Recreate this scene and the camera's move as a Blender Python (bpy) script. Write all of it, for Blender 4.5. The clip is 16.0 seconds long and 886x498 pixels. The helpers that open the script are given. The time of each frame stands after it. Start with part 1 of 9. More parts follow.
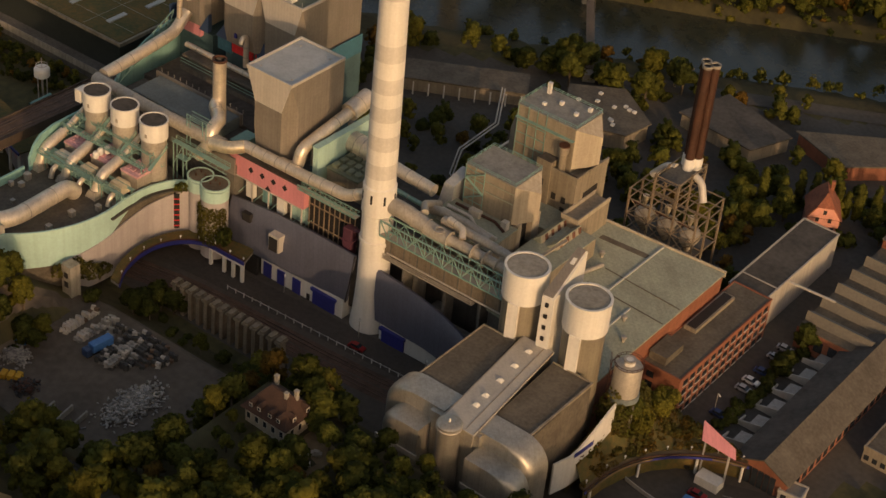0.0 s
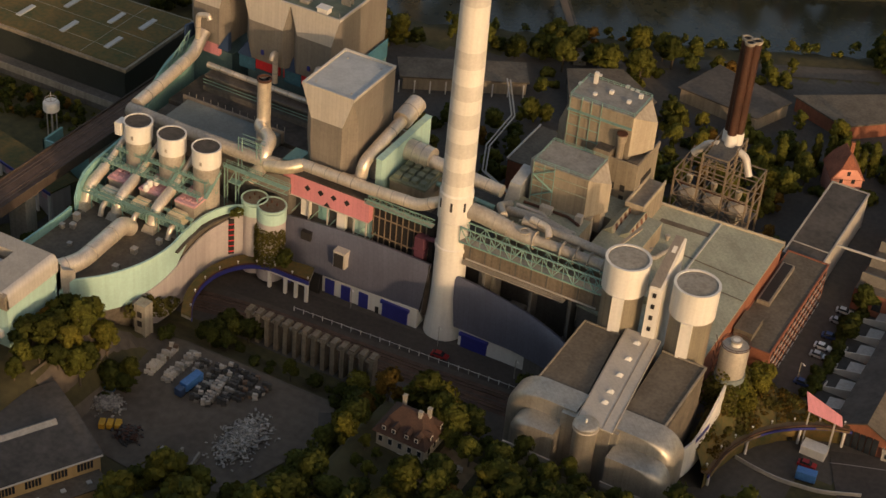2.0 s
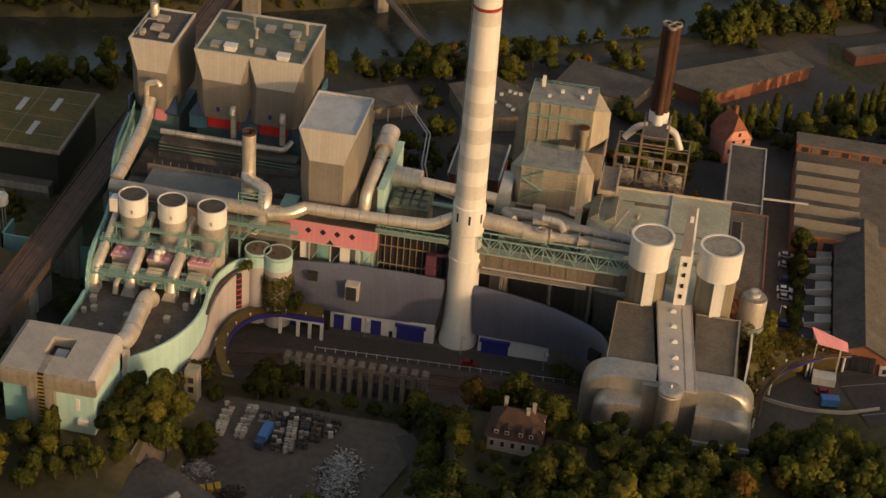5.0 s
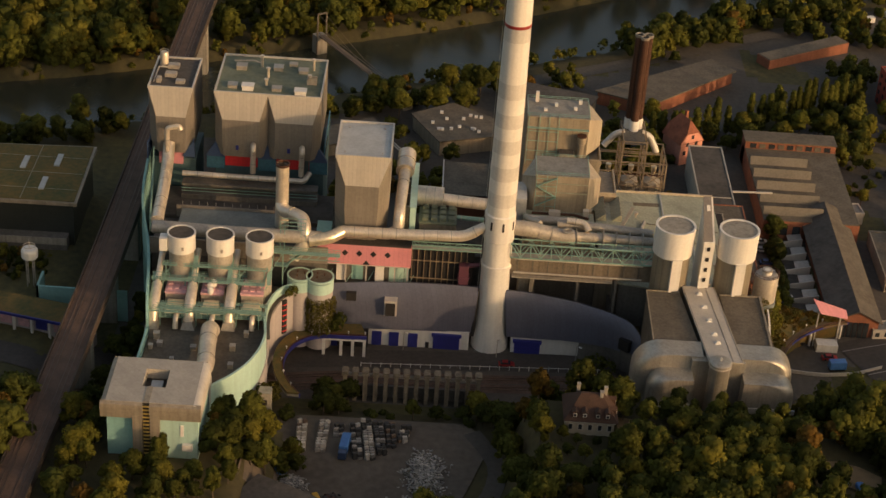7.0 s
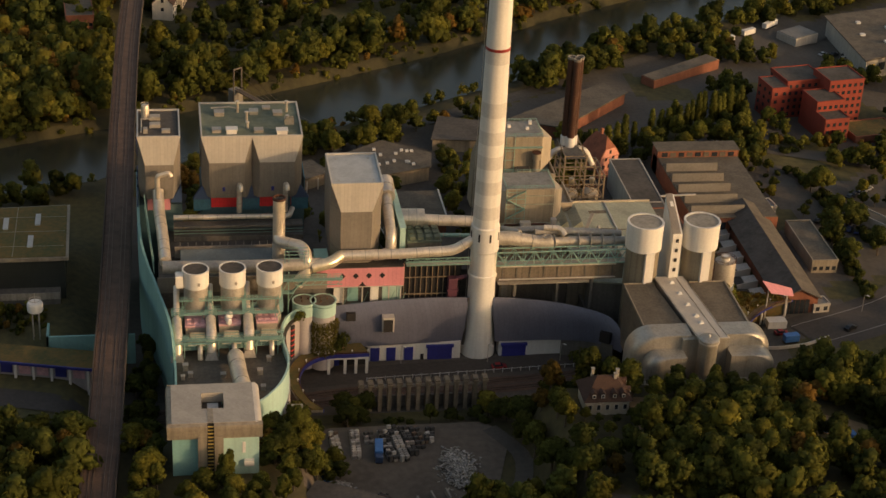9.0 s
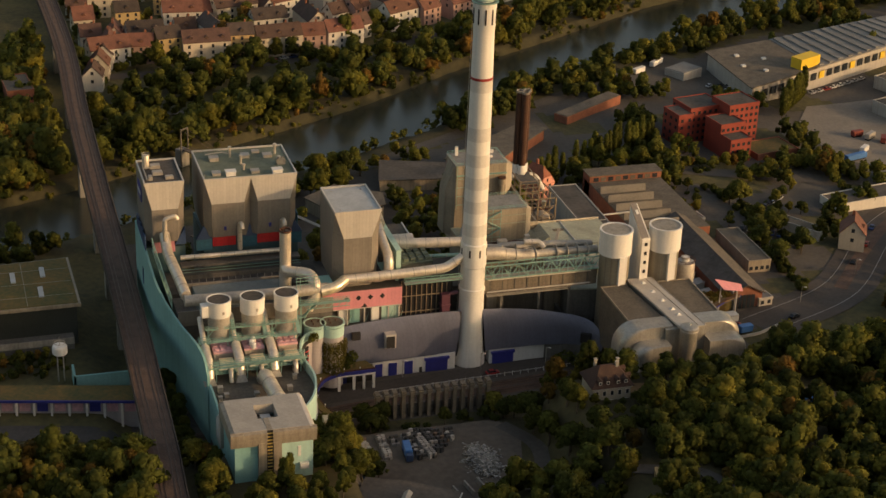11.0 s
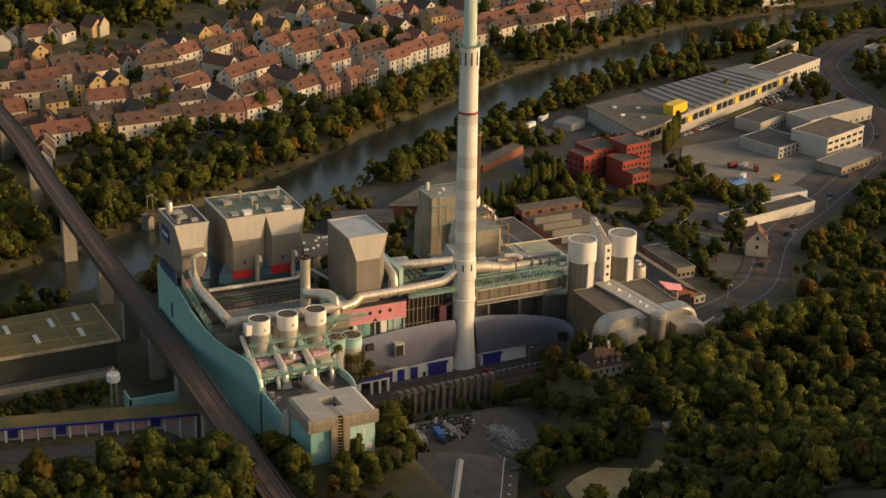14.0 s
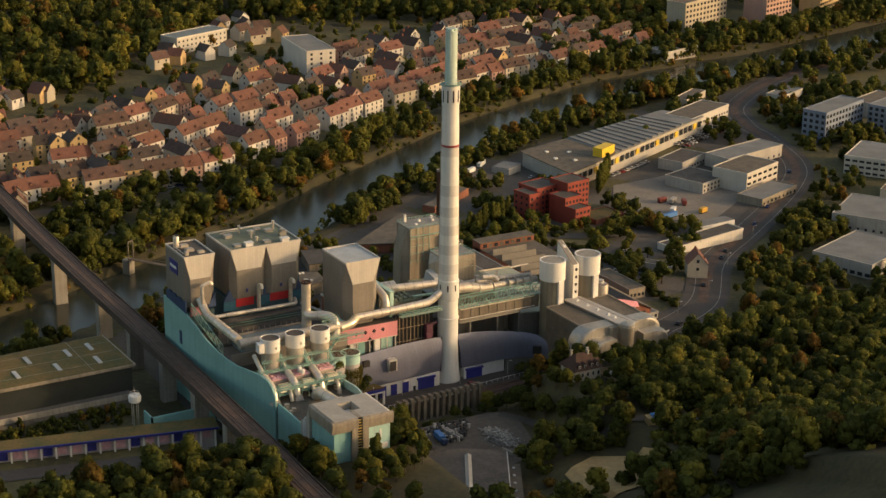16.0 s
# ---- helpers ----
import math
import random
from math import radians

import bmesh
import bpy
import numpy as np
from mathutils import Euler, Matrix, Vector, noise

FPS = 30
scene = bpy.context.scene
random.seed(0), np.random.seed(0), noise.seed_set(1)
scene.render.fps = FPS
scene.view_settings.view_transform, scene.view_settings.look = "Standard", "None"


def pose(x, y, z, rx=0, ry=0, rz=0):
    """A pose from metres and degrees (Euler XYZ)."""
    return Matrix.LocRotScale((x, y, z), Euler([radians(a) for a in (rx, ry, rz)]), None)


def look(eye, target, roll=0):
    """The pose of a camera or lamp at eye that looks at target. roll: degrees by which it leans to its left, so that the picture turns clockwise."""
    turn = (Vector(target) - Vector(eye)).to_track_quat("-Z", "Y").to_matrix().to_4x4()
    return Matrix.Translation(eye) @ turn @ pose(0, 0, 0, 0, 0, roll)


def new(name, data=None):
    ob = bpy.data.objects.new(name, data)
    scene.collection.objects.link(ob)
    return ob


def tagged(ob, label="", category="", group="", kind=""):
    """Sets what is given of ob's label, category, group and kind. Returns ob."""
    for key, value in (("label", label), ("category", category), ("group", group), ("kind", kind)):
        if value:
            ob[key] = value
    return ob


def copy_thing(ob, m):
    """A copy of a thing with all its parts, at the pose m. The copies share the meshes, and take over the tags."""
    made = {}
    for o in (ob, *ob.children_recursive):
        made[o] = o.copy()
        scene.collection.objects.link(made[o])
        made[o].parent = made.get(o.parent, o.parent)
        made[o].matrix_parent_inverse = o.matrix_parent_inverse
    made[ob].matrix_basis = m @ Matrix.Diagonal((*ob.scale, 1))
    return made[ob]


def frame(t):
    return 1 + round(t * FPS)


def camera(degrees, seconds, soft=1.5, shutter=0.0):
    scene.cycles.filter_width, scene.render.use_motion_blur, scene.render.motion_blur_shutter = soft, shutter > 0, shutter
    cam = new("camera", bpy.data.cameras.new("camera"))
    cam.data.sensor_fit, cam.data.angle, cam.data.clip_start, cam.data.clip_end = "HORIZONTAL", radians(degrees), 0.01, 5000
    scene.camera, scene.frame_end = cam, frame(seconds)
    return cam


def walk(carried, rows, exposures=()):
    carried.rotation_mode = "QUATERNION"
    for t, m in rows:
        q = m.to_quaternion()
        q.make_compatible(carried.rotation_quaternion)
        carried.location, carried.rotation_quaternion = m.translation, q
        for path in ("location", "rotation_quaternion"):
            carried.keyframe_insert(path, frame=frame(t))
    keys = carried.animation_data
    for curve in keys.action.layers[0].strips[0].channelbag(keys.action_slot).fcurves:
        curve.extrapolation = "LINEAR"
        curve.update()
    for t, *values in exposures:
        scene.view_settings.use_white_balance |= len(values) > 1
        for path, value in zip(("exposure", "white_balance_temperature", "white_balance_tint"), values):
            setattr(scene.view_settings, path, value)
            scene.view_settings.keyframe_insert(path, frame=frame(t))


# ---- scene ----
cam = camera(27.66, 16.0)
PATH = [
    (0, look((210.77, -278.09, 274.66), (26.70, -10.38, 41.31), 5.976)),
    (0.5, look((195.01, -286.56, 274.64), (21.60, -12.35, 40.68), 5.960)),
    (1, look((179.24, -295.09, 274.61), (16.58, -14.76, 40.17), 5.784)),
    (1.5, look((163.38, -303.73, 274.56), (11.96, -17.43, 39.82), 5.721)),
    (2, look((147.33, -312.57, 274.49), (7.58, -20.44, 39.69), 5.469)),
    (2.5, look((131.02, -321.63, 274.42), (5.05, -22.83, 40.22), 5.418)),
    (3, look((114.44, -330.89, 274.34), (3.88, -24.86, 41.69), 5.099)),
    (3.5, look((97.68, -340.23, 274.25), (3.19, -27.25, 43.80), 5.016)),
    (4, look((80.82, -349.60, 274.17), (2.45, -30.51, 46.06), 4.820)),
    (6.5, look((-3.39, -396.28, 273.15), (-9.82, -55.90, 63.15), 4.521)),
    (7, look((-20.50, -405.07, 273.05), (-15.25, -62.51, 66.59), 4.215)),
    (7.5, look((-37.70, -413.58, 272.92), (-19.84, -69.29, 70.08), 4.093)),
    (8, look((-54.96, -421.95, 272.80), (-22.60, -76.14, 74.39), 3.848)),
    (8.5, look((-72.19, -430.30, 272.69), (-24.90, -83.59, 78.89), 3.641)),
    (9, look((-89.31, -438.80, 272.59), (-27.94, -91.62, 83.64), 3.303)),
    (11.5, look((-174.27, -482.24, 271.88), (-56.60, -137.42, 106.79), 1.977)),
    (12, look((-191.35, -491.13, 271.86), (-64.17, -147.67, 111.04), 1.704)),
    (12.5, look((-208.41, -500.04, 271.87), (-72.64, -158.06, 114.96), 1.568)),
    (13, look((-225.51, -508.95, 271.90), (-81.44, -168.56, 119.01), 1.397)),
    (13.5, look((-242.57, -517.76, 271.94), (-90.20, -179.20, 123.08), 1.261)),
    (14, look((-259.59, -526.44, 272.01), (-99.07, -189.85, 127.30), 1.085)),
    (14.5, look((-276.49, -534.98, 272.09), (-107.98, -200.58, 131.42), 0.955)),
    (15, look((-293.35, -543.48, 272.14), (-117.09, -211.37, 135.64), 0.797)),
    (15.5, look((-310.15, -551.96, 272.18), (-126.61, -222.09, 139.89), 0.719)),
    (16, look((-326.98, -560.43, 272.20), (-137.11, -232.39, 144.38), 0.643)),
]
walk(cam, PATH, [(0.0, -0.22, 7250, 21), (2.0, 0.06, 6900, 19), (7.0, 0.07, 7300, 19), (12.0, 0.22, 7150, 16), (16.0, 0.46, 6850, 14)])
# ---------------------------------------------------------------- light
world = bpy.data.worlds.new("evening_sky")
scene.world = world
world.use_nodes = True
SUN_ELEV, SUN_AZ = radians(12.5), radians(56.0)   # azimuth from -y towards +x
wn = world.node_tree.nodes
sky = wn.new("ShaderNodeTexSky")
sky.sky_type = "NISHITA"
sky.sun_disc = False
sky.sun_elevation = SUN_ELEV
sky.sun_rotation = radians(180) - SUN_AZ
sky.air_density, sky.dust_density, sky.ozone_density = 1.3, 4.0, 0.8
wn["Background"].inputs["Strength"].default_value = 0.155
world.node_tree.links.new(sky.outputs[0], wn["Background"].inputs["Color"])
sun = new("sun", bpy.data.lights.new("sun", "SUN"))
sun.data.energy, sun.data.angle, sun.data.color = 1.82, radians(0.9), (1.0, 0.70, 0.40)
sun.matrix_world = look((800 * math.sin(SUN_AZ), -800 * math.cos(SUN_AZ), 800 * math.tan(SUN_ELEV)), (0, 0, 0))

# ---------------------------------------------------------------- materials


def mat(name, col, rough=0.75, metal=0.0, var=0.22, scale=0.12, fine=1.6, bump=0.2, tint=None, seam=None, spread=0.0, streak=0.0):
    """A weathered surface: large stains, fine grain, optional sheet seams (width, height), streaks and object-to-object spread."""
    m = bpy.data.materials.new(name)
    m.use_nodes = True
    n, link = m.node_tree.nodes, m.node_tree.links.new
    b = n["Principled BSDF"]
    b.inputs["Roughness"].default_value, b.inputs["Metallic"].default_value = rough, metal
    geo = n.new("ShaderNodeNewGeometry")
    big, small = n.new("ShaderNodeTexNoise"), n.new("ShaderNodeTexNoise")
    big.inputs["Scale"].default_value, big.inputs["Detail"].default_value = scale, 5
    small.inputs["Scale"].default_value, small.inputs["Detail"].default_value = fine, 4
    link(geo.outputs["Position"], big.inputs["Vector"])
    link(geo.outputs["Position"], small.inputs["Vector"])
    add = n.new("ShaderNodeMath")
    add.operation = "MULTIPLY_ADD"
    add.inputs[1].default_value, = (0.45,)
    link(small.outputs["Fac"], add.inputs[0])
    sc = n.new("ShaderNodeMath")
    sc.operation = "MULTIPLY"
    sc.inputs[1].default_value = 0.55
    link(big.outputs["Fac"], sc.inputs[0])
    link(sc.outputs[0], add.inputs[2])
    ramp = n.new("ShaderNodeValToRGB")
    lo = tint or tuple(c * (1 - var) for c in col)
    hi = tuple(min(1, c * (1 + var)) for c in col)
    ramp.color_ramp.elements[0].position, ramp.color_ramp.elements[1].position = 0.36, 0.64
    ramp.color_ramp.elements[0].color, ramp.color_ramp.elements[1].color = (*lo, 1), (*hi, 1)
    link(add.outputs[0], ramp.inputs["Fac"])
    out = ramp.outputs["Color"]
    if streak:
        mp, st = n.new("ShaderNodeMapping"), n.new("ShaderNodeTexNoise")
        mp.inputs["Scale"].default_value = (0.9, 0.9, 0.03)
        st.inputs["Scale"].default_value, st.inputs["Detail"].default_value = 1.0, 6
        link(geo.outputs["Position"], mp.inputs["Vector"])
        link(mp.outputs[0], st.inputs["Vector"])
        mix = n.new("ShaderNodeMix")
        mix.data_type, mix.blend_type = "RGBA", "MULTIPLY"
        mix.inputs["Factor"].default_value = streak
        link(out, mix.inputs[6])
        link(st.outputs["Color"], mix.inputs[7])
        cr = n.new("ShaderNodeValToRGB")
        cr.color_ramp.elements[0].position, cr.color_ramp.elements[1].position = 0.3, 0.6
        cr.color_ramp.elements[0].color = (0.45, 0.42, 0.38, 1)
        link(st.outputs["Fac"], cr.inputs["Fac"])
        link(cr.outputs["Color"], mix.inputs[7])
        out = mix.outputs[2]
    if seam:
        sep, cmb, ad = n.new("ShaderNodeSeparateXYZ"), n.new("ShaderNodeCombineXYZ"), n.new("ShaderNodeMath")
        link(geo.outputs["Position"], sep.inputs[0])
        link(sep.outputs["X"], ad.inputs[0])
        link(sep.outputs["Y"], ad.inputs[1])
        link(ad.outputs[0], cmb.inputs["X"])
        link(sep.outputs["Z"], cmb.inputs["Y"])
        br = n.new("ShaderNodeTexBrick")
        br.inputs["Scale"].default_value = 1.0
        br.inputs["Brick Width"].default_value, br.inputs["Row Height"].default_value = seam
        br.inputs["Mortar Size"].default_value = 0.05
        br.inputs["Color1"].default_value, br.inputs["Color2"].default_value = (1, 1, 1, 1), (0.9, 0.9, 0.9, 1)
        br.inputs["Mortar"].default_value = (0.78, 0.78, 0.78, 1)
        br.offset = 0.0
        link(cmb.outputs[0], br.inputs["Vector"])
        mix = n.new("ShaderNodeMix")
        mix.data_type, mix.blend_type = "RGBA", "MULTIPLY"
        mix.inputs["Factor"].default_value = 0.8
        link(out, mix.inputs[6])
        link(br.outputs["Color"], mix.inputs[7])
        out = mix.outputs[2]
    if spread:
        oi, hs = n.new("ShaderNodeObjectInfo"), n.new("ShaderNodeHueSaturation")
        mr = n.new("ShaderNodeMapRange")
        mr.inputs["To Min"].default_value, mr.inputs["To Max"].default_value = 1 - spread, 1 + spread
        link(oi.outputs["Random"], mr.inputs["Value"])
        link(mr.outputs[0], hs.inputs["Value"])
        mh = n.new("ShaderNodeMapRange")
        mh.inputs["From Min"].default_value, mh.inputs["From Max"].default_value = 0.0, 1.0
        mh.inputs["To Min"].default_value, mh.inputs["To Max"].default_value = 0.5 + spread * 0.03, 0.5 - spread * 0.02
        link(oi.outputs["Random"], mh.inputs["Value"])
        link(mh.outputs[0], hs.inputs["Hue"])
        link(out, hs.inputs["Color"])
        out = hs.outputs["Color"]
    link(out, b.inputs["Base Color"])
    if bump:
        bp = n.new("ShaderNodeBump")
        bp.inputs["Strength"].default_value, bp.inputs["Distance"].default_value = bump, 0.15
        link(small.outputs["Fac"], bp.inputs["Height"])
        link(bp.outputs[0], b.inputs["Normal"])
    return m


WHITE = mat("white_paint", (0.71, 0.69, 0.64), 0.6, var=0.07, streak=0.2)
BAND = mat("grey_band_paint", (0.58, 0.56, 0.52), 0.6, var=0.10, streak=0.2)
PALE_GREEN = mat("pale_green_paint", (0.52, 0.64, 0.56), 0.6, var=0.1, streak=0.3)
RED_PAINT = mat("red_paint", (0.30, 0.03, 0.025), 0.55, var=0.15)
BRIGHT_RED = mat("bright_red_cladding", (0.62, 0.03, 0.035), 0.5, var=0.15, seam=(1.2, 8))
CLAD_LIGHT = mat("light_sheet_cladding", (0.60, 0.56, 0.50), 0.5, 0.25, var=0.08, seam=(1.0, 40), bump=0.1)
CLAD = mat("taupe_sheet_cladding", (0.26, 0.23, 0.195), 0.55, 0.2, var=0.12, seam=(1.0, 12), bump=0.1, streak=0.15)
CLAD_BEIGE = mat("beige_sheet_cladding", (0.31, 0.265, 0.20), 0.6, 0.1, var=0.15, seam=(2.0, 6), bump=0.15, streak=0.5)
STEEL = mat("aluminium_lagging", (0.70, 0.62, 0.51), 0.34, 0.50, var=0.16, scale=0.4, fine=2.5, bump=0.25, seam=(2.2, 50))
STEEL_DULL = mat("dull_zinc_sheet", (0.43, 0.39, 0.33), 0.5, 0.3, var=0.2, bump=0.2, seam=(2.5, 40))
STEEL_BRIGHT = mat("polished_duct_sheet", (0.78, 0.67, 0.48), 0.30, 0.65, var=0.15, scale=0.5, bump=0.3)
TEAL = mat("turquoise_plaster", (0.22, 0.43, 0.40), 0.7, var=0.10, streak=0.2)
TEAL_DARK = mat("deep_teal_cladding", (0.07, 0.13, 0.14), 0.6, var=0.2, seam=(3.0, 6.0))
TEAL_PALE = mat("mint_plaster", (0.40, 0.60, 0.53), 0.7, var=0.08, streak=0.2)
TEAL_STEEL = mat("green_painted_steel", (0.22, 0.37, 0.32), 0.5, 0.1, var=0.2)
BLUE = mat("ultramarine_paint", (0.03, 0.035, 0.22), 0.5, var=0.15, seam=(9, 0.6))
NAVY = mat("navy_cladding", (0.03, 0.06, 0.13), 0.55, var=0.15)
CYAN_GLASS = mat("blue_glass_cladding", (0.06, 0.17, 0.23), 0.25, var=0.2, seam=(2.4, 2.4), bump=0)
PINK = mat("pink_cladding", (0.66, 0.26, 0.29), 0.6, var=0.08, seam=(1.2, 20), bump=0.1)
PINK_PALE = mat("faded_pink_sheet", (0.60, 0.35, 0.37), 0.65, var=0.2, scale=0.5)
MAUVE = mat("mauve_painted_steel", (0.11, 0.04, 0.06), 0.5, var=0.15)
LILAC = mat("lilac_plaster", (0.42, 0.38, 0.37), 0.75, var=0.08, streak=0.25)
VIOLET_SHEET = mat("violet_grey_sheet_roofing", (0.148, 0.155, 0.205), 0.45, 0.35, var=0.12, seam=(1.4, 60), bump=0.1)
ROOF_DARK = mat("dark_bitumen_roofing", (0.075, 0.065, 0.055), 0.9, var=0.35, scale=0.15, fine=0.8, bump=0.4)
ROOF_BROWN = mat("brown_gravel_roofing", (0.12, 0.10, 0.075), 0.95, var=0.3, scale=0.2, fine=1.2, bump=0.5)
ROOF_GREEN = mat("mossy_green_roofing", (0.145, 0.165, 0.115), 0.85, var=0.25, scale=0.15, fine=0.7, bump=0.3)
ROOF_OLIVE = mat("weathered_copper_roof", (0.33, 0.345, 0.265), 0.7, 0.1, var=0.22, scale=0.1, seam=(1.6, 90), bump=0.25)
ROOF_GREY = mat("pale_membrane_roof", (0.42, 0.43, 0.42), 0.6, var=0.14, scale=0.25)
GALLERY = mat("sooty_gallery_sheet", (0.19, 0.155, 0.115), 0.7, var=0.25, scale=0.2, seam=(2.5, 10), streak=0.6)
ROOF_BLUE = mat("slate_blue_roof_sheet", (0.16, 0.19, 0.19), 0.7, var=0.2)
CONCRETE = mat("weathered_concrete", (0.30, 0.275, 0.23), 0.85, var=0.2, bump=0.4, streak=0.5)
CONCRETE_DARK = mat("dark_concrete", (0.13, 0.12, 0.105), 0.9, var=0.25, bump=0.4, streak=0.4)
BRICK = mat("red_brick", (0.27, 0.10, 0.055), 0.85, var=0.2, scale=0.3, fine=3, bump=0.3, streak=0.25)
TILE = mat("clay_roof_tile", (0.078, 0.043, 0.031), 0.85, var=0.3, scale=0.4, fine=2.5, bump=0.5, spread=0.35)
TILE_RED = mat("orange_clay_tile", (0.140, 0.060, 0.039), 0.85, var=0.25, scale=0.4, fine=2.5, bump=0.5, spread=0.25)
VILLA_TILE = mat("dark_villa_tile", (0.058, 0.030, 0.02), 0.9, var=0.3, scale=0.4, fine=2.5, bump=0.4)
SILO_SHEET = mat("olive_tan_silo_sheet", (0.27, 0.235, 0.175), 0.5, 0.2, var=0.12, seam=(1.2, 60), streak=0.35)
TILE_BROWN = mat("brown_clay_tile", (0.066, 0.046, 0.036), 0.85, var=0.3, scale=0.4, fine=2.5, bump=0.5, spread=0.3)
PLASTER = mat("house_render", (0.50, 0.435, 0.335), 0.85, var=0.1, streak=0.2, spread=0.2)
PLASTER_WHITE = mat("white_render", (0.58, 0.54, 0.47), 0.85, var=0.08, streak=0.2, spread=0.12)
PLASTER_OCHRE = mat("ochre_render", (0.46, 0.32, 0.15), 0.85, var=0.1, streak=0.2, spread=0.15)
PLASTER_ROSE = mat("rose_render", (0.38, 0.24, 0.19), 0.85, var=0.1, streak=0.2, spread=0.2)
PINK_RENDER = mat("salmon_render", (0.66, 0.30, 0.22), 0.85, var=0.1, streak=0.2)
ROOF_FAR = mat("dusty_sheet_roof", (0.19, 0.185, 0.17), 0.7, var=0.22, scale=0.1, seam=(3.0, 80))
CLAD_FAR = mat("dusty_pale_cladding", (0.44, 0.41, 0.36), 0.7, var=0.12, streak=0.3, seam=(3.0, 20))
ORANGE_RED = mat("vermilion_render", (0.25, 0.040, 0.022), 0.75, var=0.12, scale=0.2, streak=0.2)
YELLOW = mat("yellow_sheet", (0.75, 0.50, 0.03), 0.5, var=0.1)
GLASS = mat("window_glass", (0.03, 0.035, 0.04), 0.08, var=0.3, scale=0.3, bump=0)
# Black of dark parts; it also paints in the shade inside slots and openings.
DARK = mat("black_paint_and_void_shade", (0.018, 0.016, 0.015), 0.8, var=0.3)
FRAME_TAN = mat("tan_painted_steel", (0.25, 0.195, 0.135), 0.6, 0.1, var=0.2, scale=0.3, streak=0.4)
FLUE_BROWN = mat("dark_brown_flue_steel", (0.075, 0.034, 0.022), 0.5, 0.2, var=0.25, scale=0.2, streak=0.5)
RUST = mat("rust_brown_steel", (0.10, 0.042, 0.025), 0.6, 0.2, var=0.3, scale=0.3, streak=0.5)
WOOD = mat("grey_timber", (0.16, 0.12, 0.085), 0.85, var=0.25)
ASPHALT = mat("asphalt", (0.062, 0.052, 0.044), 0.9, var=0.25, scale=0.06, fine=0.9, bump=0.2)
ASPHALT_PALE = mat("worn_yard_asphalt", (0.082, 0.071, 0.058), 0.92, var=0.25, scale=0.05, fine=0.7, bump=0.25)
CONC_PAVE = mat("pale_concrete_paving", (0.20, 0.175, 0.142), 0.9, var=0.2, scale=0.08, fine=0.8)
BALLAST = mat("rusty_ballast", (0.10, 0.062, 0.045), 0.95, var=0.35, scale=0.3, fine=2.0, bump=0.5)
RAIL = mat("rail_steel", (0.17, 0.125, 0.095), 0.5, 0.6, var=0.2)
LINE = mat("road_marking", (0.30, 0.29, 0.27), 0.8, var=0.15)
EARTH = mat("bare_earth", (0.20, 0.135, 0.07), 0.95, var=0.3, scale=0.08, fine=0.6, bump=0.5)
SAND = mat("yellow_sand", (0.42, 0.28, 0.12), 0.95, var=0.2, scale=0.08, fine=0.6, bump=0.4)
GRASS = mat("rough_grass", (0.082, 0.070, 0.024), 0.95, var=0.35, scale=0.05, fine=0.45, bump=0.6, tint=(0.040, 0.038, 0.015))
SEDUM = mat("sedum_roof_planting", (0.130, 0.080, 0.022), 0.95, var=0.3, scale=0.12, fine=0.8, bump=0.6, tint=(0.06, 0.07, 0.022))
FOREST = mat("leaf_litter_floor", (0.062, 0.052, 0.020), 0.95, var=0.35, scale=0.05, fine=0.5, bump=0.6)
BARK = mat("bark", (0.10, 0.075, 0.05), 0.9, var=0.3, fine=3)


def leaf_mat(name, col, spread=0.30):
    m = mat(name, col, 0.75, var=0.38, scale=0.10, fine=1.1, bump=0, spread=spread)
    n, link = m.node_tree.nodes, m.node_tree.links.new
    b = n["Principled BSDF"]
    geo = n.new("ShaderNodeNewGeometry")
    mr, hs = n.new("ShaderNodeMapRange"), n.new("ShaderNodeHueSaturation")
    mr.inputs["To Min"].default_value, mr.inputs["To Max"].default_value = 0.72, 1.3
    link(geo.outputs["Random Per Island"], mr.inputs["Value"])
    link(mr.outputs[0], hs.inputs["Value"])
    link(b.inputs["Base Color"].links[0].from_socket, hs.inputs["Color"])
    link(hs.outputs["Color"], b.inputs["Base Color"])
    tr, mx = n.new("ShaderNodeBsdfTranslucent"), n.new("ShaderNodeMixShader")
    mx.inputs[0].default_value = 0.46
    link(hs.outputs["Color"], tr.inputs["Color"])
    link(b.outputs[0], mx.inputs[1])
    link(tr.outputs[0], mx.inputs[2])
    link(mx.outputs[0], n["Material Output"].inputs["Surface"])
    b.inputs["Specular IOR Level"].default_value = 0.15
    return m


LEAF = leaf_mat("green_leaves", (0.108, 0.112, 0.020))
LEAF_DARK = leaf_mat("dark_green_leaves", (0.078, 0.088, 0.018))
LEAF_LIGHT = leaf_mat("yellow_green_leaves", (0.165, 0.150, 0.024))
LEAF_AUTUMN = leaf_mat("autumn_orange_leaves", (0.165, 0.098, 0.020))
LEAF_IVY = leaf_mat("ivy_leaves", (0.11, 0.10, 0.025), 0.2)

WATER = mat("river_water", (0.040, 0.042, 0.028), 0.22, var=0.25, scale=0.02, fine=0.35, bump=0.06)

# ---------------------------------------------------------------- builders


U = 0.77   # metres to one unit of the plan in which all places below are given


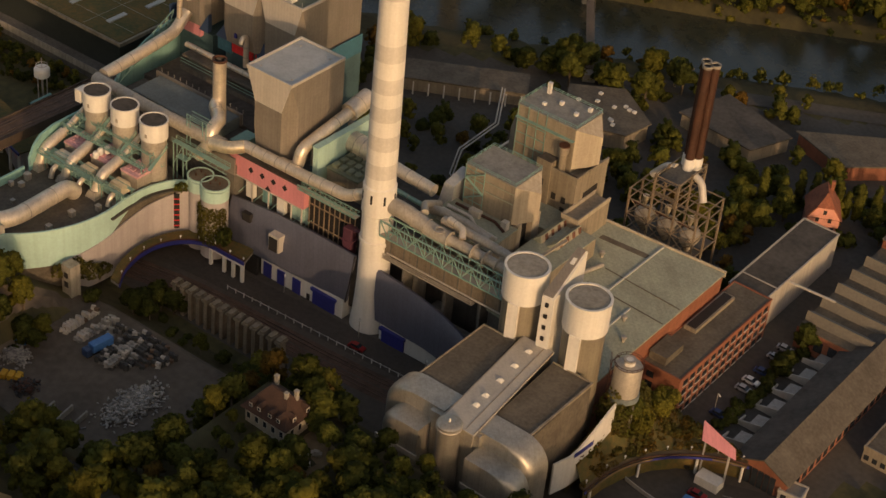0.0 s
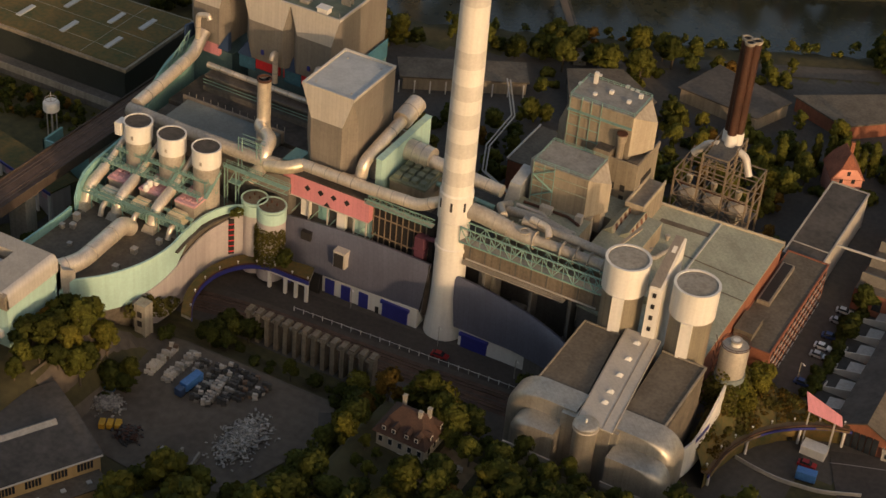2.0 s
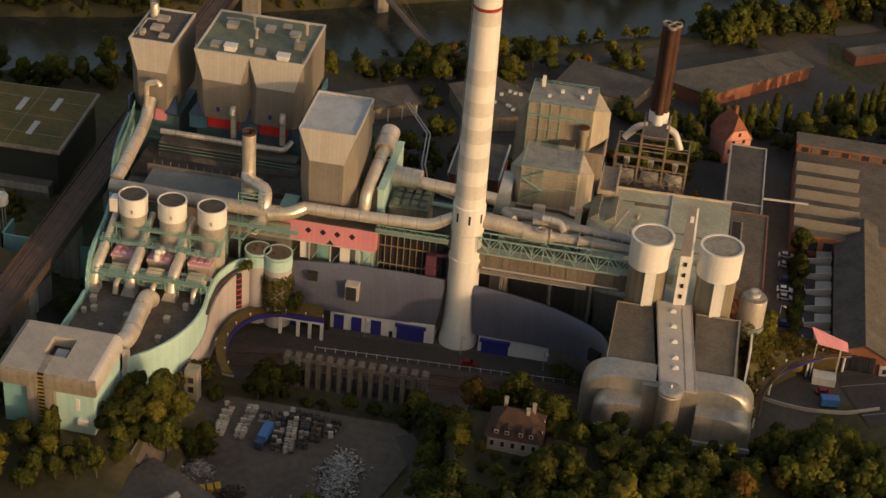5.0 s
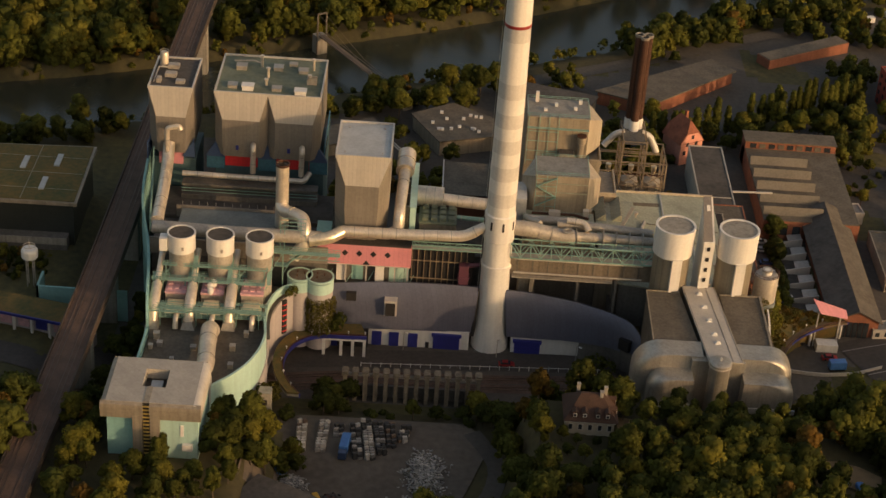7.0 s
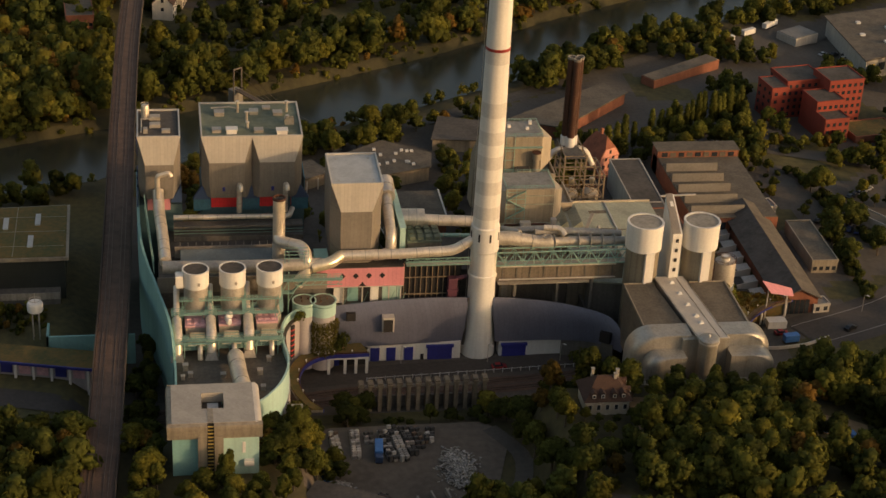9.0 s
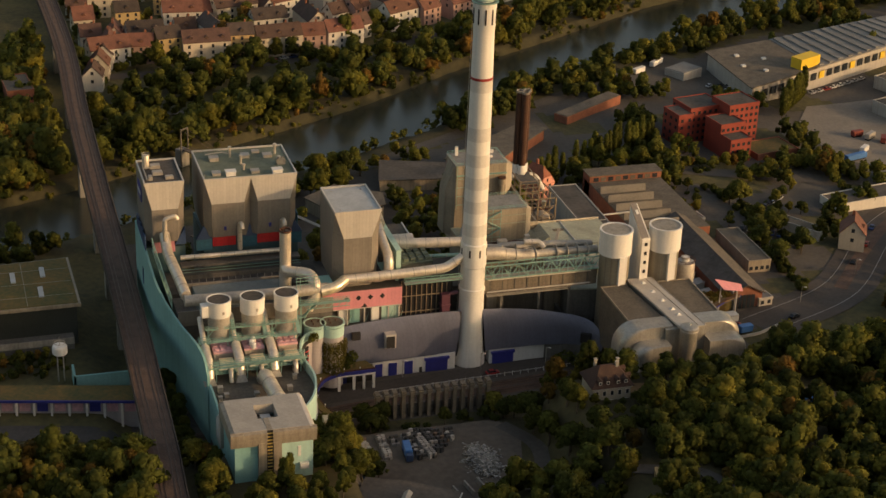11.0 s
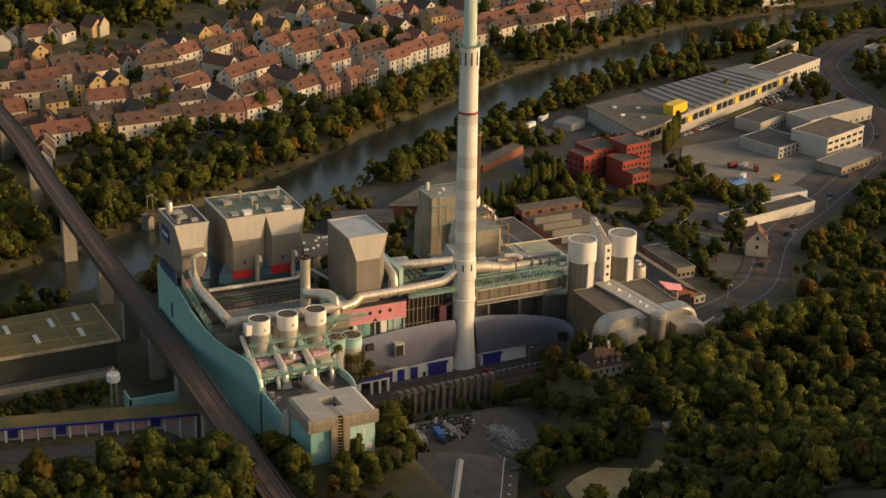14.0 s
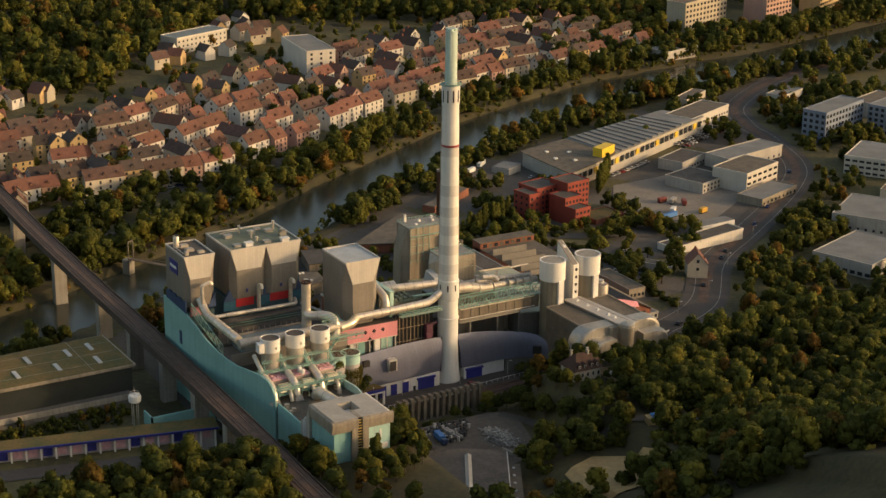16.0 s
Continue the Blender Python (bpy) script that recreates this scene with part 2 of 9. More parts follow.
class G:
    """Collects vertices and faces of one mesh, in units of the plan."""

    def __init__(self):
        self.v, self.f = [], []

    def ring(self, pts):
        n = len(self.v)
        self.v += [tuple(p) for p in pts]
        return list(range(n, n + len(pts)))

    def face(self, *pts):
        self.f.append(self.ring(pts))
        return self

    def loft(self, rings, cap=True, closed=False):
        ids = [self.ring(r) for r in rings]
        k = len(ids[0])
        pairs = list(zip(ids, ids[1:])) + ([(ids[-1], ids[0])] if closed else [])
        for a, b in pairs:
            for i in range(k):
                j = (i + 1) % k
                self.f.append([a[i], a[j], b[j], b[i]])
        if cap and not closed:
            self.f.append(ids[0][::-1])
            self.f.append(ids[-1][:])
        return self

    def box(self, x0, y0, z0, x1, y1, z1):
        return self.loft([[(x0, y0, z), (x1, y0, z), (x1, y1, z), (x0, y1, z)] for z in (z0, z1)])

    def slab(self, cx, cy, z0, z1, w, d, turn=0.0):
        """A box of width w and depth d, turned about its upright axis (degrees)."""
        c, s = math.cos(radians(turn)), math.sin(radians(turn))
        pts = [(cx + c * a - s * b, cy + s * a + c * b) for a, b in ((-w / 2, -d / 2), (w / 2, -d / 2), (w / 2, d / 2), (-w / 2, d / 2))]
        return self.loft([[(x, y, z) for x, y in pts] for z in (z0, z1)])

    def prism(self, pts, z0, z1):
        a = z0 if isinstance(z0, (list, tuple)) else [z0] * len(pts)
        b = z1 if isinstance(z1, (list, tuple)) else [z1] * len(pts)
        return self.loft([[(x, y, q) for (x, y), q in zip(pts, a)], [(x, y, q) for (x, y), q in zip(pts, b)]])

    def lathe(self, cx, cy, prof, n=32, cap=True):
        return self.loft([[(cx + r * math.cos(6.28318 * i / n), cy + r * math.sin(6.28318 * i / n), z) for i in range(n)] for z, r in prof], cap)

    def shell(self, cx, cy, z0, z1, r0, r1, n=32):
        """A ring wall with inner radius r0 and outer radius r1."""
        rr = [[(cx + r * math.cos(6.28318 * i / n), cy + r * math.sin(6.28318 * i / n), z) for i in range(n)] for r, z in ((r0, z0), (r1, z0), (r1, z1), (r0, z1))]
        return self.loft(rr, closed=True)

    def tube(self, pts, r, n=18, bend=None, cap=True):
        """A round duct along points, with rounded bends."""
        P = [Vector(p) for p in pts]
        bend = bend if bend is not None else 1.3 * (r if not isinstance(r, (list, tuple)) else max(r))
        path, rad = [P[0]], [r[0] if isinstance(r, (list, tuple)) else r]
        for i in range(1, len(P) - 1):
            a, b = (P[i - 1] - P[i]), (P[i + 1] - P[i])
            q = min(bend, a.length * 0.48, b.length * 0.48)
            p0, p1 = P[i] + a.normalized() * q, P[i] + b.normalized() * q
            for k in range(6):
                t = k / 5
                path.append(p0 * (1 - t) ** 2 + P[i] * 2 * t * (1 - t) + p1 * t * t)
                rad.append(r[i] if isinstance(r, (list, tuple)) else r)
        path.append(P[-1])
        rad.append(r[-1] if isinstance(r, (list, tuple)) else r)
        rings, side = [], None
        for i, p in enumerate(path):
            d = (path[min(i + 1, len(path) - 1)] - path[max(i - 1, 0)]).normalized()
            if side is None:
                side = d.orthogonal().normalized()
            side = (side - d * side.dot(d)).normalized()
            up = d.cross(side)
            rings.append([p + (side * math.cos(6.28318 * k / n) + up * math.sin(6.28318 * k / n)) * rad[i] for k in range(n)])
        return self.loft(rings, cap)

    def bar(self, a, b, w, h=None):
        """A square bar from a to b."""
        a, b, h = Vector(a), Vector(b), h or w
        d = (b - a).normalized()
        s = d.cross(Vector((0, 0, 1)))
        s = s.normalized() if s.length > 1e-3 else Vector((1, 0, 0))
        u = s.cross(d)
        c = [s * (w / 2 * i) + u * (h / 2 * j) for i, j in ((-1, -1), (1, -1), (1, 1), (-1, 1))]
        return self.loft([[a + q for q in c], [b + q for q in c]])

    def mesh(self, name, smooth=True):
        me = bpy.data.meshes.new(name)
        me.from_pydata([(p[0] * U, p[1] * U, p[2] * U) for p in self.v], [], self.f)
        bm = bmesh.new()
        bm.from_mesh(me)
        bmesh.ops.remove_doubles(bm, verts=bm.verts, dist=0.001)
        bmesh.ops.recalc_face_normals(bm, faces=bm.faces)
        bm.to_mesh(me)
        bm.free()
        if smooth:
            me.shade_smooth()
            me.set_sharp_from_angle(angle=radians(32))
        return me


def thing(name, label, category, at=(0, 0, 0), group="", kind=""):
    ob = new(name)
    ob.location = Vector(at) * U
    ob.empty_display_size = 0.5
    return tagged(ob, label, category, group, kind)


def part(name, g, material, parent, label="", bevel=0.0, local=False, smooth=True):
    """Links a builder's mesh as one object under a thing or part. Coordinates are world's unless local."""
    me = g if isinstance(g, bpy.types.Mesh) else g.mesh(name, smooth)
    if material:
        me.materials.clear()
        me.materials.append(material)
    ob = new(name, me)
    ob.parent = parent
    if not local and parent is not None:
        at, p = Vector((0, 0, 0)), parent
        while p is not None:
            at += p.location
            p = p.parent
        ob.location = -at
    if bevel:
        md = ob.modifiers.new("edge", "BEVEL")
        md.width, md.segments, md.limit_method = bevel, 2, "ANGLE"
    if label:
        ob["label"] = label
    return ob


def at(x, y, z=0.0, turn=0.0):
    """A pose for a copy, from a place in the plan."""
    return pose(x * U, y * U, z * U, 0, 0, turn)


def solo(name, g, material, label, category, kind="", group="", bevel=0.0, smooth=True):
    """A thing or piece of the setting that is one mesh."""
    return tagged(part(name, g, material, None, bevel=bevel, smooth=smooth), label, category, group, kind)


def sm(a, b, x):
    t = np.clip((np.asarray(x, float) - a) / (b - a), 0, 1)
    return t * t * (3 - 2 * t)
# ---------------------------------------------------------------- ground, river, roads
RIVER = [(-1500, -60), (-600, 75), (-400, 105), (-260, 146), (-180, 172), (-122, 196), (-62, 226), (-18, 248), (42, 281), (115, 331), (195, 378), (276, 428),
         (365, 466), (448, 497), (692, 535), (900, 585), (1400, 700), (3000, 1000)]


def line_dist(x, y, pts):
    """Distance to a polyline, and on which side (positive to its left)."""
    x, y = np.asarray(x, float), np.asarray(y, float)
    best, side = np.full(x.shape, 1e9), np.zeros(x.shape)
    for (ax, ay), (bx, by) in zip(pts, pts[1:]):
        dx, dy = bx - ax, by - ay
        t = np.clip(((x - ax) * dx + (y - ay) * dy) / (dx * dx + dy * dy), 0, 1)
        d = np.hypot(x - ax - t * dx, y - ay - t * dy)
        s = dx * (y - ay) - dy * (x - ax)
        near = d < best
        best, side = np.where(near, d, best), np.where(near, s, side)
    return best, side


def ground(x, y):
    """Height of the ground."""
    x, y = np.asarray(x, float), np.asarray(y, float)
    d, side = line_dist(x, y, RIVER)
    z = np.zeros(np.broadcast(x, y).shape)
    z = z - 8.0 * sm(130, 330, x) * (side < 0)
    z = z + 6.0 * (1 - sm(-152, -140, x)) * (1 - sm(60, 110, y))
    z = np.where(side > 0, -2.0 + 0.02 * np.clip(d - 60, 0, 400) + 0.16 * np.clip(d - 520, 0, 900), z)
    # the hill behind and beside the yard
    mound = 24.0 * sm(0, 16, x) * sm(-44, -66, y) * (1 - 0.0 * x)
    east = 18.0 * sm(98, 118, x) * sm(-34, -62, y)
    mound = np.maximum(mound * (1 - 0.25 * sm(50, 140, x)), east)
    yard = 5.0 * sm(-45, -58, y) + 11.0 * sm(-108, -122, y) * (0.3 + 0.7 * sm(-38, -20, x))
    west = 21.0 * sm(-48, -88, y) * sm(-62, -76, x)
    hill = np.maximum(np.maximum(mound, yard), west)
    # The unseen rise further south is shaped to throw shade over the yard.
    hill = hill + (20.0 + 36.0 * sm(-70, 20, x)) * sm(-150, -330, y) + 14 * sm(-330, -600, y)
    z = np.where(y < -40, np.maximum(z, 0) * 0 + np.maximum(hill, z), z)
    # river bed and banks
    z = z * sm(27, 36, d) + (-9.0) * (1 - sm(25, 31, d))
    return z


def gz(x, y):
    return float(ground(x, y))


def axis_steps(a, b, fine, lo, hi, grow=1.25):
    out, step = list(np.arange(lo, hi + 0.1, fine)), fine
    while out[-1] < b:
        step *= grow
        out.append(out[-1] + step)
    step = fine
    while out[0] > a:
        step *= grow
        out.insert(0, out[0] - step)
    return np.array(out)


gx, gy = axis_steps(-1400, 3200, 5.0, -260, 420), axis_steps(-900, 3600, 5.0, -220, 520)
XX, YY = np.meshgrid(gx, gy)
ZZ = ground(XX, YY) + 0.25 * np.sin(XX * 0.21 + 1.3 * np.sin(YY * 0.13)) * np.sin(YY * 0.17) * (YY < -42)
nx, ny = len(gx), len(gy)
idx = np.arange(nx * ny).reshape(ny, nx)
faces = np.stack([idx[:-1, :-1], idx[:-1, 1:], idx[1:, 1:], idx[1:, :-1]], -1).reshape(-1, 4)
me = bpy.data.meshes.new("ground")
me.from_pydata((np.stack([XX, YY, ZZ], -1).reshape(-1, 3) * U).tolist(), [], faces.tolist())
me.materials.append(GRASS)
me.materials.append(FOREST)
me.materials.append(ASPHALT_PALE)
cx, cy = (XX[:-1, :-1] + XX[1:, 1:]).ravel() / 2, (YY[:-1, :-1] + YY[1:, 1:]).ravel() / 2
dd, ss = line_dist(cx, cy, RIVER)
kind = np.zeros(len(cx), int)
kind[(cy < -45)] = 1
kind[(dd < 45)] = 1
kind[(ss < 0) & (dd > 52) & (cy > -40) & (cx > -128) & (cx < 900)] = 2
rd, rs_ = line_dist(cx, cy, [(130, 2), (185, 30), (241, 92), (302, 136), (392, 200), (437, 246), (466, 312), (481, 360), (520, 415), (640, 480), (900, 540)])
kind[(kind == 2) & (cx > 122) & ((rs_ < 0) | (np.sin(cx * 0.07 + 1.5 * np.sin(cy * 0.05)) + np.sin(cy * 0.09 + cx * 0.03) > 0.5))] = 0
kind[(ss > 0) & (dd > 330)] = 1
me.polygons.foreach_set("material_index", kind)
me.shade_smooth()
tagged(new("ground", me), "grassy, wooded and paved ground of a river valley", "ground", kind="structure")

# the river's surface follows its course
g = G()
left, right = [], []
for i, (x, y) in enumerate(RIVER):
    a, b = Vector(RIVER[max(i - 1, 0)]), Vector(RIVER[min(i + 1, len(RIVER) - 1)])
    nrm = Vector((-(b - a).y, (b - a).x)).normalized() * 30
    left.append((x + nrm.x, y + nrm.y, -5.5))
    right.append((x - nrm.x, y - nrm.y, -5.5))
for i in range(len(RIVER) - 1):
    g.face(right[i], right[i + 1], left[i + 1], left[i])
solo("water", g, WATER, "still dark green river reflecting its wooded banks", "river", "structure")


def ribbon(name, pts, width, material, label, category, lift=0.2, step=5.0, flat=None):
    """A road or track laid over the ground along a line."""
    P = [Vector(p) for p in pts]
    line = []
    for i in range(len(P) - 1):
        p0, p1, p2, p3 = P[max(i - 1, 0)], P[i], P[i + 1], P[min(i + 2, len(P) - 1)]
        k = max(2, int((p2 - p1).length / step))
        for j in range(k):
            t = j / k
            line.append(0.5 * ((2 * p1) + (p2 - p0) * t + (2 * p0 - 5 * p1 + 4 * p2 - p3) * t * t + (3 * p1 - p0 - 3 * p2 + p3) * t ** 3))
    line.append(P[-1])
    g = G()
    rows = []
    for i, p in enumerate(line):
        d = line[min(i + 1, len(line) - 1)] - line[max(i - 1, 0)]
        nrm = Vector((-d.y, d.x)).normalized() * width / 2
        row = []
        for k in (-1, -0.5, 0, 0.5, 1):
            x, y = p.x + nrm.x * k, p.y + nrm.y * k
            row.append((x, y, (flat if flat is not None else gz(x, y)) + lift))
        rows.append(g.ring(row))
    for a, b in zip(rows, rows[1:]):
        for k in range(4):
            g.f.append([a[k], a[k + 1], b[k + 1], b[k]])
    return solo(name, g, material, label, category, "structure"), line


def patch(name, pts, material, label, category, lift=0.15, z=None, step=4.0):
    """A paved area: a polygon cut into a grid and laid over the ground."""
    bm = bmesh.new()
    bm.faces.new([bm.verts.new((x, y, 0)) for x, y in pts])
    xs, ys = [p[0] for p in pts], [p[1] for p in pts]
    for n, lo, hi in (((1, 0, 0), min(xs), max(xs)), ((0, 1, 0), min(ys), max(ys))):
        for q in np.arange(lo + step, hi, step):
            bmesh.ops.bisect_plane(bm, geom=bm.verts[:] + bm.edges[:] + bm.faces[:], plane_co=(n[0] * q, n[1] * q, 0), plane_no=n)
    for v in bm.verts:
        v.co.z = (gz(v.co.x, v.co.y) if z is None else z) + lift
        v.co *= U
    me = bpy.data.meshes.new(name)
    bm.to_mesh(me)
    bm.free()
    for p in me.polygons:
        if p.normal.z < 0:
            p.flip()
    return solo(name, me, material, label, category, "structure")


ribbon("road", [(-150, -24), (-90, -21), (-60, -16), (0, -11.5), (40, -9), (70, -9)], 11, ASPHALT, "dark asphalt plant road beside the rails", "road", flat=0, lift=0.12)
for off in (-26.0, -31.5):
    tr, ln = ribbon("railway_bed", [(-150, off - 12), (-90, off - 6), (-50, off + 1), (0, off + 4), (45, off + 8), (60, off + 9)], 5, BALLAST, "rusty ballast bed of a railway track", "railway", flat=0, lift=0.1)
    g = G()
    for s in (-0.72, 0.72):
        pts = []
        for i, p in enumerate(ln):
            d = ln[min(i + 1, len(ln) - 1)] - ln[max(i - 1, 0)]
            nrm = Vector((-d.y, d.x)).normalized() * s
            pts.append((p.x + nrm.x, p.y + nrm.y, 0.3))
        for a, b in zip(pts, pts[1:]):
            g.bar(a, b, 0.16, 0.2)
    solo("rails", g, RAIL, "pair of worn steel rails on the ballast", "rails", "structure")
YARD_DUST = mat("dusty_oil_stained_paving", (0.115, 0.092, 0.070), 0.95, var=0.28, scale=0.07, fine=0.5, bump=0.3)
patch("yard", [(-74, -60), (-60, -55), (-8, -54), (0, -66), (-6, -86), (-12, -104), (-30, -112), (-76, -108)], YARD_DUST, "oil-stained dusty scrapyard pavement", "yard", lift=0.35)
MAIN_ROAD = [(130, 2), (185, 30), (241, 92), (302, 136), (392, 200), (437, 246), (466, 312), (481, 360), (520, 415), (640, 480), (900, 540)]
ribbon("main_road", MAIN_ROAD, 26, ASPHALT, "wide asphalt main road beside the river", "road", lift=0.3)
ribbon("tram_bed", MAIN_ROAD[1:], 6, BALLAST, "brown tram track bed in the middle of the main road", "tracks", lift=0.45)
for off in (-7.6, 7.6):
    P = [Vector(p) for p in MAIN_ROAD]
    side = [(P[min(i + 1, len(P) - 1)] - P[max(i - 1, 0)]).normalized() for i in range(len(P))]
    ribbon("road_line", [(p.x - d.y * off, p.y + d.x * off) for p, d in zip(P, side)], 0.3, LINE, "worn white line on the main road", "road marking", lift=0.44)
ribbon("side_road", [(104, 8), (103, 60), (102, 110), (98, 150), (92, 180)], 13, ASPHALT_PALE, "works road between brick halls with parked cars", "road", lift=0.25)
ribbon("cross_road", [(152, 178), (215, 160), (268, 150), (300, 140)], 11, ASPHALT_PALE, "asphalt side road past the red offices", "road", lift=0.35)
ribbon("bank_road", [(-60, 172), (20, 215), (90, 255), (180, 312), (240, 352)], 9, ASPHALT_PALE, "service road along the river bank", "road", lift=0.3)
ribbon("hill_road", [(-6, -60), (2, -76), (0, -92), (-8, -108), (-2, -122), (22, -130), (42, -138), (45, -160), (30, -200)], 6, ASPHALT_PALE, "narrow road winding up the wooded hill", "road", lift=0.45)
ribbon("wood_track", [(124, -116), (109, -124), (82, -139), (58, -160), (37, -191), (28, -215)], 5, ASPHALT_PALE, "narrow track through the wood on the hill", "road", lift=0.45)
ribbon("river_path", [(-100, 300), (-40, 315), (20, 335), (90, 385), (180, 425), (260, 480)], 4, CONC_PAVE, "pale footpath in the riverside meadow", "path", lift=0.3)
ribbon("town_street", [(-110, 366), (-40, 372), (48, 386), (128, 426), (206, 470), (306, 512), (420, 545)], 9, ASPHALT, "street along the edge of the town", "road", lift=0.35)
# ---------------------------------------------------------------- chimney


def shaft_r(z):
    return float(np.interp(z, [0, 2, 6, 12, 20, 33, 54, 90, 123, 150, 180], [6.6, 6.45, 5.9, 5.45, 5.15, 5.0, 4.85, 4.6, 4.25, 3.95, 3.3]))


ch = thing("chimney", "tall tapering white chimney with grey bands and a red ring", "chimney")
part("foot", G().lathe(0, 0, [(z, shaft_r(z)) for z in (-1, 2, 4, 6, 9, 12, 16, 20, 26, 33)], 48), WHITE, ch)
part("collar", G().lathe(0, 0, [(32.6, 5.0), (32.8, 5.35), (34.0, 5.35), (34.3, 5.0)], 48), WHITE, ch)
levels = [33, 52, 57.5, 62.5, 67.5, 72.5, 77.5, 82.5, 87, 92, 97.5, 103, 117.5, 122.2]
for k, (a, b) in enumerate(zip(levels, levels[1:])):
    grey = k in (2, 4, 6, 8, 10, 12)
    part("band" if grey else "shaft", G().lathe(0, 0, [(a, shaft_r(a)), (b, shaft_r(b))], 48), BAND if grey else WHITE, ch, "weathered grey painted band" if grey else "")
shroud = part("shroud", G().lathe(0, 0, [(43.5, 4.9), (44, 5.3), (53.5, 5.25), (54, 4.9)], 48), WHITE, ch)
for k in range(8):
    a = 6.28318 * k / 8 + 0.2
    part("vent_slot", G().slab(5.12 * math.cos(a), 5.12 * math.sin(a), 48.6, 51.8, 0.5, 0.7, math.degrees(a)), DARK, shroud, "dark upright vent slot")
part("red_ring", G().lathe(0, 0, [(122.2, 4.3), (122.3, 4.36), (123.2, 4.36), (123.3, 4.28)], 48), RED_PAINT, ch, "thin red painted ring")
part("shaft", G().lathe(0, 0, [(123.2, 4.26), (143, 4.05), (148, 4.0), (152, 4.0)], 48), WHITE, ch)
head = part("head", G().lathe(0, 0, [(141, 4.0), (144, 4.3), (152.5, 4.5), (153, 4.2)], 48), WHITE, ch)
for k in range(10):
    a = 6.28318 * k / 10 + 0.1
    part("head_slot", G().slab(4.3 * math.cos(a), 4.3 * math.sin(a), 144.5, 150.5, 0.5, 0.6, math.degrees(a)), DARK, head, "dark upright slot")
part("gallery", G().shell(0, 0, 152.6, 153.0, 3.3, 5.1, 32), TEAL_STEEL, ch)
part("gallery_rail", G().shell(0, 0, 153.9, 154.05, 4.95, 5.08, 32), TEAL_STEEL, ch)
for k in range(4):
    a = 6.28318 * k / 4 + 0.785
    part("flue", G().lathe(1.55 * math.cos(a), 1.55 * math.sin(a), [(152, 1.45), (178, 1.4), (180, 1.4)], 20), PALE_GREEN, ch, "pale green steel flue")
part("flue_casing", G().lathe(0, 0, [(152, 3.0), (177.5, 2.75), (178.2, 2.9), (178.8, 2.9)], 32), PALE_GREEN, ch, "pale green casing round the flues")
g = G()
for k in range(46):
    z = 6 + k * 3.0
    r = shaft_r(z) + 0.4
    g.bar((-r - 0.1, 0.8, z), (-shaft_r(z + 3) - 0.5, 0.8, z + 3), 0.16)
part("ladder", g, STEEL_DULL, ch)

# ---------------------------------------------------------------- boiler houses


def boiler_house(name, label, x0, x1, y0, y1, zt, zs, zb, inset, halves, roof, base_z):
    """A tall clad block: light tapering panels at the top of its front, cut-back corners below them."""
    th = thing(name, label, "boiler house", ((x0 + x1) / 2, (y0 + y1) / 2, base_z))
    step = (x1 - x0) / halves
    front_top, front_mid = [(x0, y0)], [(x0, y0 + inset * 1.1)]
    for k in range(halves):
        a, b = x0 + k * step, x0 + (k + 1) * step
        front_mid += [(a + inset, y0), (b - inset, y0), (b, y0 + inset * 1.1)]
        front_top += [(a, y0), (b, y0), (b, y0)]
        part("light_panel", G().loft([[(a + 0.02, y0 - 0.05, zt), (b - 0.02, y0 - 0.05, zt), (b - inset, y0 - 0.05, zs), (a + inset, y0 - 0.05, zs)],
                                      [(a + 0.02, y0 + 0.1, zt), (b - 0.02, y0 + 0.1, zt), (b - inset, y0 + 0.1, zs), (a + inset, y0 + 0.1, zs)]]),
             CLAD_LIGHT, th, "pale ribbed metal panel tapering downwards")
    back = [(x1, y1), (x0, y1)]
    low = [(x + (0.6 if x < (x0 + x1) / 2 else -0.6), y + (0.8 if y < y1 else 0)) for x, y in front_mid + back]
    rings = [[(x, y, base_z) for x, y in low], [(x, y, zb) for x, y in front_mid + back], [(x, y, zs) for x, y in front_mid + back], [(x, y, zt) for x, y in front_top + back]]
    part("body", G().loft(rings), CLAD, th, "taupe ribbed metal cladding")
    part("roof", G().box(x0 + 0.5, y0 + 0.5, zt - 0.5, x1 - 0.5, y1 - 0.5, zt + 0.15), roof, th)
    for a in ((x0 - 0.1, y0 - 0.12, x1 + 0.1, y0 + 0.5), (x0 - 0.1, y1 - 0.5, x1 + 0.1, y1 + 0.1), (x0 - 0.1, y0 + 0.5, x0 + 0.45, y1 - 0.5), (x1 - 0.45, y0 + 0.5, x1 + 0.1, y1 - 0.5)):
        part("parapet", G().box(a[0], a[1], zt - 0.2, a[2], a[3], zt + 0.75), CLAD_LIGHT, th)
    return th


ba = boiler_house("boiler_house", "narrow taupe metal-clad boiler house with a pale tapering front panel", -124.6, -109.0, 37.0, 61.5, 73.0, 62.0, 53.5, 2.6, 1, ROOF_DARK, 47.6)
bb = boiler_house("boiler_house", "broad taupe metal-clad boiler house with a mossy green roof", -101.3, -64.0, 35.4, 66.3, 73.4, 63.2, 54.0, 2.8, 2, ROOF_GREEN, 48.4)
bc = boiler_house("filter_house", "taupe metal-clad filter house with a pale flat roof", -56.4, -37.9, 1.2, 26.6, 70.0, 59.2, 50.0, 3.6, 1, ROOF_GREY, 38.0)
for x, y in ((-53.5, 4.5), (-41.0, 4.8), (-53, 22.5), (-41, 22.8)):
    part("roof_drain", G().lathe(x, y, [(70.1, 0.3), (70.4, 0.3)], 10), STEEL_DULL, bc)
